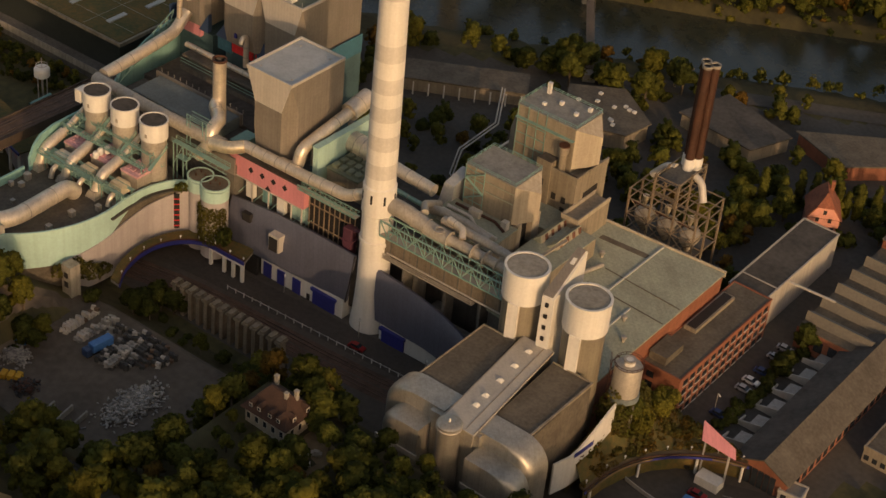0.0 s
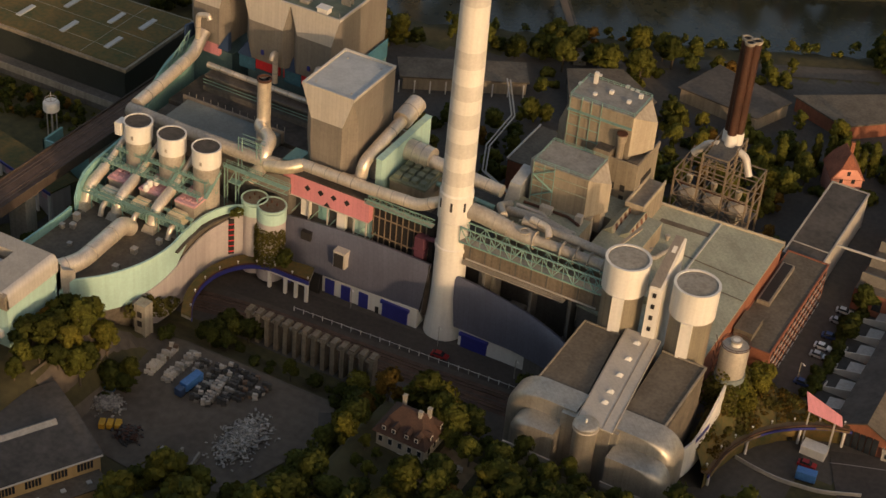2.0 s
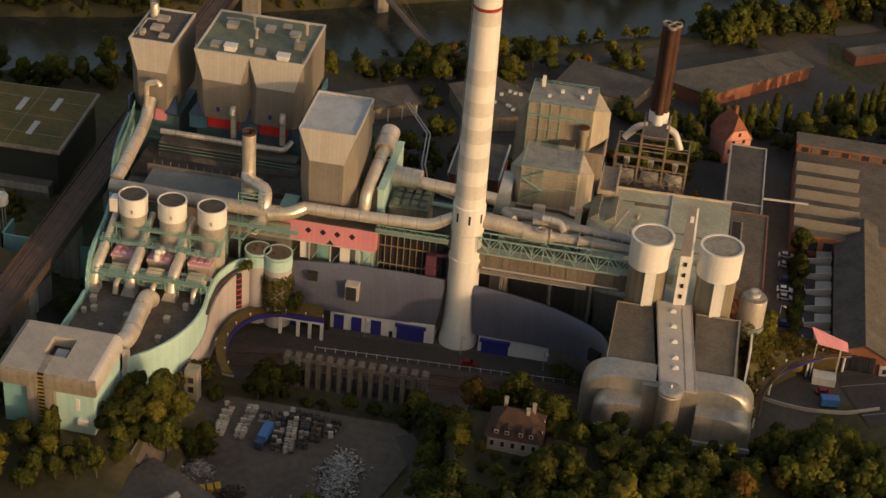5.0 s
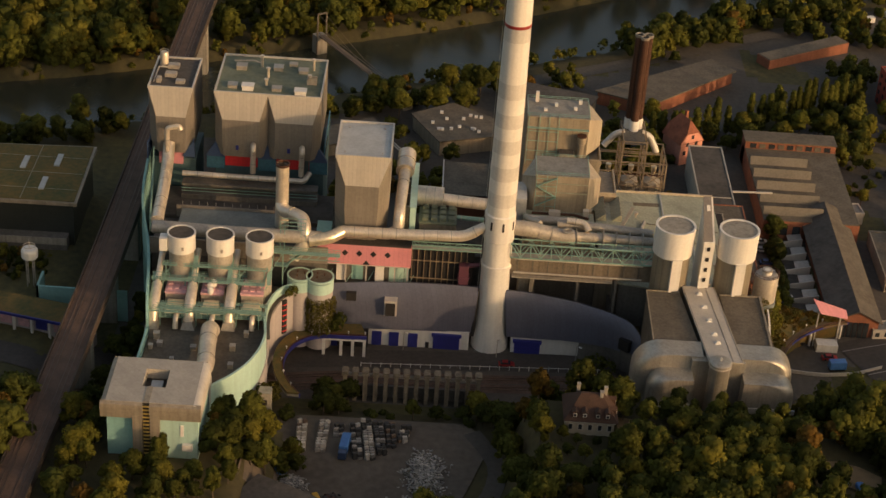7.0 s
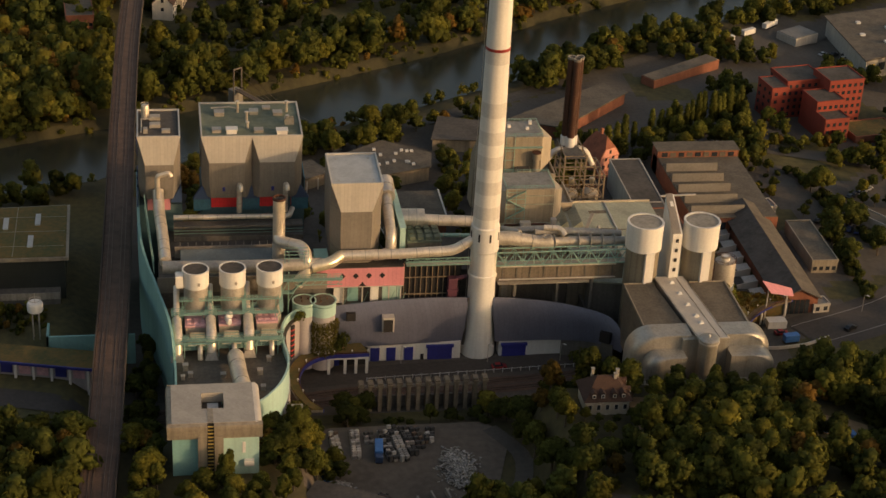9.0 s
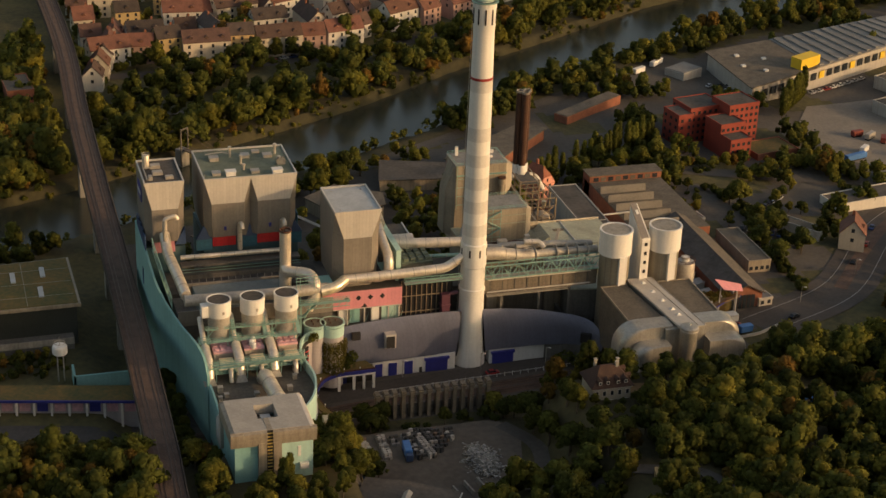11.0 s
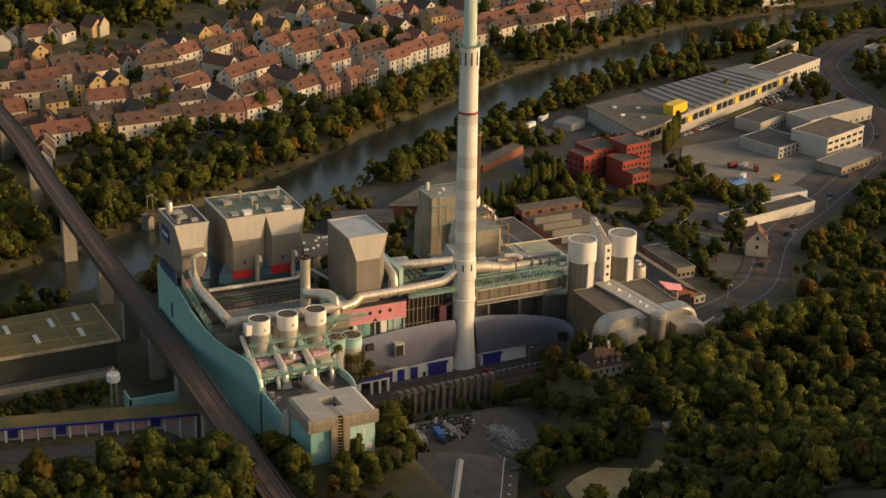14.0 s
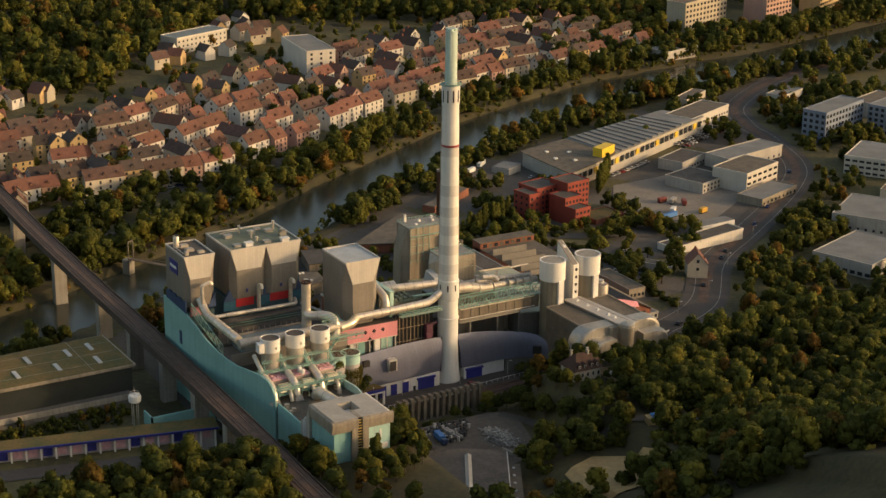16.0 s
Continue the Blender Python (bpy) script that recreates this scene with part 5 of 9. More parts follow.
def gable_bay(x0, x1, y0, y1, zb, zr, drop):
    """The pointed end bay of an old boiler house: two facets meeting in an upright edge, its top sloping from the roof."""
    ym = y0 + 0.55 * (y1 - y0)
    g = G()
    ids = g.ring([(x0, y0, zb), (x1, ym, zb), (x0, y1, zb), (x0, y0, zr), (x1, ym, zr - drop), (x0, y1, zr)])
    g.f += [[ids[0], ids[1], ids[4], ids[3]], [ids[1], ids[2], ids[5], ids[4]], [ids[3], ids[4], ids[5]], [ids[2], ids[1], ids[0]], [ids[0], ids[3], ids[5], ids[2]]]
    return g


o2 = thing("old_boiler_house", "beige old boiler house with a pale corner panel and roof rails", "boiler house", (25, 34, 0))
part("block", G().box(12.5, 27, 34, 31.2, 41, 53.8), CLAD_BEIGE, o2)
part("roof", G().box(12.3, 26.8, 53.8, 31.4, 41.2, 54.2), ROOF_SOOT, o2)
part("bay", gable_bay(31.2, 36.0, 27.0, 41.0, 40, 53.8, 3.6), CLAD_WARM, o2, "pale pointed end bay")
part("bay_leg", G().box(31.2, 28, 30, 33.4, 30, 40), CLAD_WARM, o2)
part("bay_leg", G().box(31.2, 36, 30, 33.4, 40, 40), CLAD_WARM, o2)
# Black block painted as the shade in the opening below the bay.
part("recess_shade", G().box(28, 27.4, 30, 31.3, 40.6, 40.4), DARK, o2)
part("low_wing", G().box(9, 11, 28, 34, 27, 39.5), CLAD_BEIGE, o2)
part("low_roof", G().box(9, 11, 39.5, 34, 27, 39.8), ROOF_OLIVE, o2)
part("west_bay", gable_bay(12.5, 8.2, 27.0, 41.0, 38, 53.6, 4.2), CLAD_WARM, o2, "pale pointed end bay")
for y, z in ((26.7, 47.6), (26.7, 51.2)):
    part("wall_rib", G().bar((12.6, y, z), (31, y, z), 0.3), ROOF_OLIVE, o2)


def roof_rail(th, x0, y0, x1, y1, z, m=None, h=1.2):
    g = G()
    for a, b in (((x0, y0), (x1, y0)), ((x1, y0), (x1, y1)), ((x1, y1), (x0, y1)), ((x0, y1), (x0, y0))):
        n = max(2, int(math.hypot(b[0] - a[0], b[1] - a[1]) / 2.2))
        for q in (h * 0.5, h):
            g.bar((*a, z + q), (*b, z + q), 0.12)
        for k in range(n):
            p = (a[0] + (b[0] - a[0]) * k / n, a[1] + (b[1] - a[1]) * k / n)
            g.bar((*p, z), (*p, z + h), 0.1)
    return part("railing", g, m or TEAL_STEEL, th)


roof_rail(o2, 12.6, 27.1, 31.2, 41, 54.2)
for z in (42, 46, 50, 53):
    part("stair_beam", G().bar((12.8, 26.4, z), (20, 26.4, z), 0.18), TEAL_STEEL, o2)
for x in (12.8, 16.5, 20):
    part("stair_post", G().bar((x, 26.4, 40), (x, 26.4, 54.6), 0.2), TEAL_STEEL, o2)
for a, b in (((13, 42), (20, 46)), ((20, 46), (13, 50)), ((13, 50), (20, 53.6))):
    part("stair_flight", G().bar((a[0], 26.2, a[1]), (b[0], 26.2, b[1]), 0.7, 0.25), TEAL_STEEL, o2)
o1 = thing("old_boiler_house", "tall beige old boiler house with faceted pale corners", "boiler house", (22, 64, 0))
part("block", G().box(9.5, 57, 25, 32, 71.5, 61.5), CLAD_BEIGE, o1)
part("roof", G().box(9.3, 56.8, 61.5, 32.2, 71.7, 61.9), ROOF_SOOT, o1)
part("bay", gable_bay(32, 37.4, 57, 71.5, 47, 61.5, 3.8), CLAD_WARM, o1, "pale pointed end bay")
part("west_bay", G().loft([[(9.5, 57, 30), (9.5, 71, 30), (5.4, 68, 30), (5.4, 60, 30)], [(9.5, 57, 52), (9.5, 71, 52), (5.8, 68, 50), (5.8, 60, 50)], [(9.6, 58, 61), (9.6, 70, 61), (9.2, 68, 60), (9.2, 60, 60)]]), CLAD_BEIGE, o1)
part("stair_annex", G().box(21.8, 52.6, 20, 27.4, 57, 49), CLAD_BEIGE, o1)
part("annex_roof", G().box(22.1, 52.9, 49, 27.1, 56.8, 49.2), ROOF_DARK, o1)
part("annex", G().box(27.4, 53, 20, 37.2, 71, 45.4), CLAD_BEIGE, o1)
part("annex_roof", G().box(27.8, 53.4, 45.4, 36.8, 56.9, 45.6), ROOF_DARK, o1)
for a in ((27.4, 52.8, 37.4, 53.4), (36.8, 53.4, 37.4, 71.2)):
    part("parapet", G().box(a[0], a[1], 45.3, a[2], a[3], 47.6), CLAD_BEIGE, o1)
part("vent_pipe", G().lathe(29.6, 55.2, [(45, 1.2), (52.6, 1.2), (53.0, 1.7), (55.6, 1.7)], 20), CLAD_BEIGE, o1)
part("vent_mouth", G().lathe(29.6, 55.2, [(55.6, 1.8), (56, 1.8)], 20), RUST, o1)
for x, y, z in ((33.2, 53.1, 32.5), (33.2, 53.1, 36.5), (29.4, 53.1, 36.5), (24.4, 52.7, 40)):
    part("window", G().box(x - 0.8, y - 0.35, z, x + 0.8, y + 0.1, z + 2.2), DARK, o1)
part("side_slot", G().box(37.1, 58, 38, 37.4, 66, 40), DARK, o1)
roof_rail(o1, 9.6, 57.1, 32, 71.5, 61.9)
for z in (44, 48, 52, 56):
    part("gallery", G().bar((10, 56.6, z), (21, 56.6, z), 0.22), TEAL_STEEL, o1)
for x in (10, 14, 17.5, 21):
    part("gallery_post", G().bar((x, 56.6, 42), (x, 56.6, 62.8), 0.2), TEAL_STEEL, o1)
part("gallery", G().box(9.6, 55.6, 57.4, 32, 57, 57.6), TEAL_STEEL, o1, "green outside gallery")
for x, y, h in ((13, 69, 4.0), (20, 66, 1.2), (27, 64, 1.0), (29, 69, 1.4), (16, 62, 0.8)):
    part("roof_unit", G().box(x - 0.6, y - 0.6, 61.9, x + 0.6, y + 0.6, 61.9 + h), WHITE, o1)
lk = thing("link_building", "low beige link building with green-grey roofs between the old boiler houses", "building", (25, 48, 0))
part("body", G().box(8, 41, 0, 36, 57, 33), CLAD_BEIGE, lk)
part("roof", G().box(8, 41, 33, 36, 57, 33.4), ROOF_OLIVE, lk)
part("silver_hood", G().loft([[(4.6, 24, 36), (10, 24, 36), (10, 36, 36), (4.6, 36, 36)], [(6.2, 25, 45), (10, 25, 45), (10, 34, 47), (6.2, 34, 47)]]), ROOF_GREY, lk, "pale sheet hood")
part("pipe", G().tube([(10, 14, 42), (16, 12, 44.5), (24, 13, 44), (34, 12, 43)], 1.6, 14), STEEL_DULL, lk)
part("pipe", G().tube([(10, 18, 42), (10, 10, 46), (14, 5, 47)], 1.2, 12), STEEL_DULL, lk)
part("pipe", G().tube([(11, 21, 40.6), (20, 21, 40.6), (24, 18, 40.6), (33, 17, 40.6)], 0.6, 10), CLAD_LIGHT, lk)
part("pipe", G().tube([(12, 24, 40.4), (27, 24.4, 40.4), (32, 22, 40.4)], 0.45, 10), RUST, lk)
for x, y, w, d, h in ((14, 15, 3, 3, 3.2), (20, 23.5, 4, 2, 2.2), (29, 14, 4, 5, 1.8), (31, 24, 2, 2, 3)):
    part("roof_unit", G().box(x - w / 2, y - d / 2, 39.7, x + w / 2, y + d / 2, 39.8 + h), CLAD_LIGHT, lk)
sb2 = thing("stair_block", "stepped green-roofed block with red and white rooflight strips", "building", (42, 45, 0))
part("body", G().box(36, 12, 0, 50, 48, 33.6), CLAD_BEIGE, sb2)
part("roof", G().box(35.8, 11.8, 33.6, 50.2, 48, 34.0), ROOF_OLIVE, sb2)
part("body", G().box(37.4, 46.5, 0, 43.4, 65, 36.6), CLAD_BEIGE, sb2)
for a in ((37.2, 46.3, 43.6, 46.8), (43.1, 46.8, 43.6, 65), (37.2, 46.8, 37.7, 65)):
    part("parapet", G().box(a[0], a[1], 36.4, a[2], a[3], 38), CLAD_WARM, sb2)
for x in (39.0, 44.6):
    part("saw_roof", G().loft([[(x - 3.2, y, 34), (x, y, 36.6), (x + 0.4, y, 34)] for y in (33, 47)]), ROOF_OLIVE, sb2)
    for q in range(8):
        y = 33.4 + q * 1.7
        part("strip_panel", G().loft([[(x + 0.08, yy, 36.2), (x + 0.5, yy, 34.2), (x + 0.62, yy, 34.2), (x + 0.2, yy, 36.2)] for yy in (y, y + 1.4)]), TILE_RED if q % 2 else CLAD_WARM, sb2)
part("stair_flight", G().bar((43, 24, 34), (48.5, 33, 40), 1.2, 0.4), CLAD_WARM, sb2)

# large weathered roof of the turbine hall
th = thing("turbine_hall", "wide turbine hall under a weathered green-grey metal roof", "hall", (65, 30, 0))
part("body", G().prism([(43, 2), (83, 2), (83, 74.4), (43, 65.6)], 0, [27, 22.4, 22.4, 27]), CONCRETE_DARK, th)
part("brick_side", G().box(83, 2, 0, 83.3, 74, 22), BRICK, th)
part("roof", G().prism([(42.4, 1.5), (83.5, 1.5), (83.5, 75), (42.4, 66)], [27.1, 22.5, 22.5, 27.1], [27.7, 23.1, 23.1, 27.7]), ROOF_OLIVE, th)


def hall_z(x):
    return 27.7 - (x - 42.4) * 0.112


part("roof_slot", G().prism([(46, 57), (62, 60.6), (62, 63), (46, 59.4)], [hall_z(46), hall_z(62), hall_z(62), hall_z(46)], [hall_z(46) + 0.1, hall_z(62) + 0.1, hall_z(62) + 0.1, hall_z(46) + 0.1]), ROOF_BROWN, th, "brown roof strip")
for x, y0, y1 in ((62.6, 34, 70), (72, 4, 36)):
    part("roof_step", G().box(x, y0, hall_z(x) - 0.2, x + 0.5, y1, hall_z(x) + 0.5), ROOF_GREY, th)
for y in (36, 46):
    part("roof_joint", G().prism([(56, y), (83, y + 2), (83, y + 2.3), (56, y + 0.3)], [hall_z(56), hall_z(83), hall_z(83), hall_z(56)], [hall_z(56) + 0.2, hall_z(83) + 0.2, hall_z(83) + 0.2, hall_z(56) + 0.2]), ROOF_BROWN, th)
part("parapet", G().prism([(42.2, 66), (83.6, 75), (83.6, 75.6), (42.2, 66.6)], [26, 21.4, 21.4, 26], [28.4, 23.8, 23.8, 28.4]), CLAD_WARM, th)
part("penthouse", G().box(58, 16, 24, 67, 27, 28.6), ROOF_OLIVE, th)
for x, y in ((75, 8), (79, 22), (74, 30), (52, 50), (50, 40)):
    part("roof_fan", G().lathe(x, y, [(hall_z(x) - 0.2, 0.5), (hall_z(x) + 1.2, 0.5), (hall_z(x) + 1.3, 0.9), (hall_z(x) + 1.9, 0.9), (hall_z(x) + 2.1, 0.3)], 12), STEEL_DULL, th)
part("roof_pipe", G().tube([(47, 34, hall_z(47) + 0.8), (53, 38, hall_z(53) + 0.8), (55, 46, hall_z(55) + 0.8)], 0.7, 10), STEEL_DULL, th)

# brick office along the works road
of = thing("brick_office", "long red brick office with a dark flat roof and bright windows", "office", (93, 50, 0))
part("wall", G().box(86.2, 23.4, 0, 100.2, 79, 16.6), BRICK, of)
part("roof", G().box(86.4, 23.6, 16.6, 100.0, 78.8, 16.9), ROOF_BROWN, of)
for a in ((86, 23.2, 100.4, 23.7), (86, 78.6, 100.4, 79.2), (99.9, 23.7, 100.4, 78.6), (86, 23.7, 86.5, 78.6)):
    part("parapet", G().box(a[0], a[1], 16.4, a[2], a[3], 17.2), BRICK, of)
part("light_well", G().box(87.2, 46, 16.9, 91.5, 70, 18.3), CLAD_BEIGE, of)
# The well is not hollow: its inner shade is a black plate on top.
part("well_shade", G().box(87.8, 46.6, 18.2, 90.9, 69.4, 18.5), DARK, of, "black plate painted as the shade down the light well")
part("stair_head", G().box(87, 26, 16.9, 93, 36, 19.6).box(86.8, 25.8, 19.6, 93.2, 36.2, 19.9), ROOF_BROWN, of)
for row in range(4):
    for k in range(13):
        y = 25.5 + k * 4.1
        w = part("window", G().box(100.15, y, 2.2 + row * 3.7, 100.32, y + 2.6, 4.2 + row * 3.7), GLASS, of)
        part("sill", G().box(100.15, y - 0.1, 2.0 + row * 3.7, 100.5, y + 2.7, 2.2 + row * 3.7), CLAD_LIGHT, w)
for row in range(3):
    part("window", G().box(88.5, 23.15, 5 + row * 3.8, 91, 23.45, 7 + row * 3.8), GLASS, of)
of.location += Vector((-2.8, 4.6, -1.6)) * U
ob2 = thing("white_office", "low white block with a dark roof and white parapet", "office", (88, 110, 0))
part("wall", G().box(81.6, 84, 0, 95.2, 135, 13.6), CLAD_FAR, ob2)
part("roof", G().box(82.1, 84.5, 13.6, 94.7, 134.5, 13.75), ROOF_DARK, ob2)
for a in ((81.4, 83.8, 95.4, 84.4), (81.4, 134.6, 95.4, 135.2), (94.9, 84.4, 95.4, 134.6), (81.4, 84.4, 81.9, 134.6), (82, 92, 94.9, 92.4)):
    part("parapet", G().box(a[0], a[1], 13.2, a[2], a[3], 14.0), CLAD_FAR, ob2)
part("low_wing", G().box(83, 79.4, 0, 96, 84, 12), CLAD_LIGHT, ob2)
part("pipe_bridge", G().bar((95, 100, 12.6), (112, 101, 12.6), 0.6), CLAD_LIGHT, ob2)

# three-flue brown stack on its steel frame
sk = thing("flue_stack", "cluster of three rust-brown flues on a white base", "flue stack", (53, 98, 40))
for k, (dx, dy) in enumerate(((-1.75, 0.9), (1.75, 0.9), (0.1, -1.5))):
    part("flue", G().lathe(53 + dx, 98 + dy, [(42.5, 1.6), (77.6, 1.6)], 24), FLUE_BROWN, sk, "dark rust-brown steel flue")
    part("rim", G().shell(53 + dx, 98 + dy, 77.2, 78.2, 1.3, 1.75, 24), CONCRETE, sk)
    part("mouth", G().lathe(53 + dx, 98 + dy, [(77.5, 1.4), (77.7, 1.4)], 20), DARK, sk)
    part("white_foot", G().lathe(53 + dx, 98 + dy, [(38.5, 1.9), (42.5, 1.9), (43, 1.7)], 24), WHITE, sk)
    for z in (48, 55, 62, 69):
        part("flange", G().lathe(53 + dx, 98 + dy, [(z, 1.75), (z + 0.25, 1.7)], 24), FLUE_BROWN, sk)
fr = thing("stack_frame", "open tan steel frame with hoppers under the flue stack", "steel frame", (53, 92, 0))
for x in (40, 48.5, 57.5, 66):
    for y in (84, 92, 101):
        top = 40.5 if 45 < x < 60 else 31
        part("column", G().box(x - 0.3, y - 0.3, 0, x + 0.3, y + 0.3, top), FRAME_TAN, fr)
for z in (14, 21, 27, 31):
    for y in (84, 92, 101):
        part("beam", G().bar((40, y, z), (66, y, z), 0.34), FRAME_TAN, fr)
    for x in (40, 48.5, 57.5, 66):
        part("beam", G().bar((x, 84, z), (x, 101, z), 0.34), FRAME_TAN, fr)
for x in (40, 48.5, 57.5):
    for z in (14, 21):
        part("brace", G().bar((x, 84, z), (x + 8.5, 84, z + 6.5), 0.24), FRAME_TAN, fr)
        part("brace", G().bar((x + 8.5, 84, z), (x, 84, z + 6.5), 0.24), FRAME_TAN, fr)
for z in (34, 37, 40):
    for a, b in (((48.5, 84), (57.5, 84)), ((48.5, 101), (57.5, 101)), ((48.5, 84), (48.5, 101)), ((57.5, 84), (57.5, 101))):
        part("beam", G().bar((*a, z), (*b, z), 0.34), FRAME_TAN, fr)
part("deck", G().box(48.8, 84.4, 38.6, 57.2, 100.6, 38.8), CONCRETE_DARK, fr)
part("mid_deck", G().box(40.4, 84.4, 13.2, 65.6, 100.6, 13.5), CONCRETE_DARK, fr)
for x in (44.2, 53, 61.8):
    oct_ = [(math.cos(q * 0.7854 + 0.39) * 3.5, math.sin(q * 0.7854 + 0.39) * 4.2) for q in range(8)]
    part("hopper", G().loft([[(x + a * f, 89.5 + b * f, z) for a, b in oct_] for z, f in ((13.6, 0.2), (18.4, 1.0), (21.0, 1.0), (22.2, 0.3))]), CLAD_WARM, fr, "pale steel hopper")
    part("chute", G().lathe(x, 88.0, [(23.4, 0.3), (26.6, 1.1), (28.0, 1.1)], 14), STEEL_BRIGHT, fr, "bright sheet funnel")
    part("crossbar", G().bar((x - 3.5, 86, 25), (x + 3.5, 86, 25), 0.4), RUST, fr)
part("side_duct", G().tube([(49.8, 95, 38.5), (46.0, 95, 37.4), (42, 94, 32.5)], 1.3, 14), CLAD_LIGHT, fr, "pale bent duct")
part("side_duct", G().tube([(56.4, 95, 38.5), (59.8, 95, 37.2), (62.6, 93, 31.5)], 1.3, 14), CLAD_LIGHT, fr)

# silos, lift tower and rounded shed
for k, (x, y) in enumerate(((58.6, -4.9), (80.0, -4.9))):
    th = thing("silo", "tall grey silo with a white top ring and white stair shaft", "silo", (x, y, 10), "twin silos")
    part("barrel", G().lathe(x, y, [(8, 6.15), (46.5, 6.15)], 48), SILO_SHEET, th, "grey-brown sheet barrel")
    ring = part("top_ring", G().lathe(x, y, [(45.6, 6.2), (45.7, 6.7), (55.4, 6.7)], 48, False), WHITE, th, "white painted top ring")
    part("rim", G().shell(x, y, 55.0, 55.9, 6.0, 6.8, 48), WHITE, ring)
    part("roof", G().lathe(x, y, [(54.9, 6.3), (55.6, 6.1), (55.8, 0.3)], 40), CONCRETE, th, "grey gravel top")
    part("stair_shaft", G().slab(x + 1.0, y - 6.2, 8, 46, 3.4, 1.6, 9), WHITE, th, "white upright shaft")
lt = thing("lift_tower", "slim white slab tower with black windows between the silos", "tower", (70, -5, 10))
part("shaft", G().prism([(67.9, -10.2), (71.6, -9.6), (71.2, 5.8), (68.2, 5.6)], 20, [52.6, 52.6, 61.4, 61.4]), WHITE, lt)
part("roof_slope", G().prism([(67.7, -9.8), (70.9, -9.3), (70.6, 5.6), (68.0, 5.5)], [52.7, 52.7, 61.3, 61.3], [53.1, 53.1, 61.8, 61.8]), CLAD, lt, "dark sloping sheet top")
part("hatch", G().prism([(69.0, 0.5), (70.2, 0.6), (70.1, 2.4), (69.0, 2.3)], [58, 58, 59, 59], [59.2, 59.2, 60.2, 60.2]), WHITE, lt)
for z in (37.6, 41.6, 45.6, 49.6):
    part("window", G().box(69.2, -10.4, z, 70.2, -9.8, z + 1.3), DARK, lt, "small black square window")
ss = thing("small_silo", "small round silver silo with a domed lid and railing", "silo", (93, 1, 10))
part("barrel", G().lathe(93, 1, [(25, 4.2), (34.6, 4.2), (35.2, 3.9), (35.6, 1.6), (35.7, 0.1)], 36), STEEL_DULL, ss)
part("base_ring", G().lathe(93, 1, [(23.5, 4.5), (25.4, 4.5)], 32), ROOF_BLUE, ss)
for k in range(6):
    part("leg", G().box(93 + 3.6 * math.cos(k * 1.047) - 0.3, 1 + 3.6 * math.sin(k * 1.047) - 0.3, 0, 93 + 3.6 * math.cos(k * 1.047) + 0.3, 1 + 3.6 * math.sin(k * 1.047) + 0.3, 23.6), CONCRETE, ss)
part("lid", G().lathe(93, 1, [(35.5, 1.7), (37.0, 1.7), (37.3, 1.2)], 20), WHITE, ss)
part("lid_ring", G().shell(93, 1, 36.8, 37.4, 1.1, 1.8, 20), STEEL_DULL, ss)
g = G()
for z in (35.6, 36.4):
    g.shell(93, 1, z, z + 0.12, 4.2, 4.35, 32)
for k in range(16):
    a = 6.28318 * k / 16
    g.bar((93 + 4.25 * math.cos(a), 1 + 4.25 * math.sin(a), 35.6), (93 + 4.25 * math.cos(a), 1 + 4.25 * math.sin(a), 36.4), 0.12)
part("railing", g, RUST, ss)
g = G()
for z in range(14, 36, 3):
    g.bar((88.4, -1, z), (88.4, 3, z), 0.25).bar((88.4, -1, z), (86.8, 1, z + 1.5), 0.2)
for y in (-1, 3):
    g.bar((88.4, y, 12), (88.4, y, 35), 0.25)
part("side_stairs", g, RUST, ss)
ROOF_SPINE = mat("pale_spine_sheet", (0.50, 0.46, 0.40), 0.6, 0.1, var=0.12, seam=(2.4, 60), bump=0.15)
HOOD = mat("weathered_zinc_sheet", (0.46, 0.43, 0.37), 0.42, 0.6, var=0.14, scale=0.3, seam=(1.6, 90), bump=0.05, streak=0.25)
rs = thing("rounded_shed", "big coal shed with rounded silver ends and a central roof spine", "shed", (70, -35, 10))
part("flat_roof", G().prism([(51, -42), (65.5, -42), (62, -12), (51, -12)], 10, 33.6), ROOF_BROWN, rs)
part("flat_roof", G().prism([(77, -42), (90, -42), (89, -12), (75.5, -12)], 10, 33.6), ROOF_BROWN, rs)
for a in ((50.6, -42, 51.0, -11.6), (88.8, -42, 89.4, -11.6), (51, -12, 62.0, -11.6), (75.5, -12, 88.8, -11.6)):
    part("edge_trim", G().box(a[0], a[1], 33.2, a[2], a[3], 34.0), CLAD_BEIGE, rs)


def skew(y):
    """Middle of the slightly skewed spine."""
    return 68.6 + (-12 - y) * 0.105


part("spine", G().loft([[(skew(y) - 4.7, y, 10), (skew(y) + 4.7, y, 10), (skew(y) + 4.7, y, 34.4), (skew(y) - 4.7, y, 34.4)] for y in (-52.6, -9)]), HOOD, rs, "pale raised roof spine")
part("spine_top", G().loft([[(skew(y) - 5.6, y, 34.4), (skew(y) + 5.6, y, 34.4), (skew(y) + 5.6, y, 34.8), (skew(y) - 5.6, y, 34.8)] for y in (-53.5, -9)]), ROOF_SPINE, rs)
for o in (-5.3, 2.4, 5.3):
    part("spine_seam", G().bar((skew(-53) + o, -53, 34.85), (skew(-9.4) + o, -9.4, 34.85), 0.18, 0.14), CLAD_BEIGE, rs)
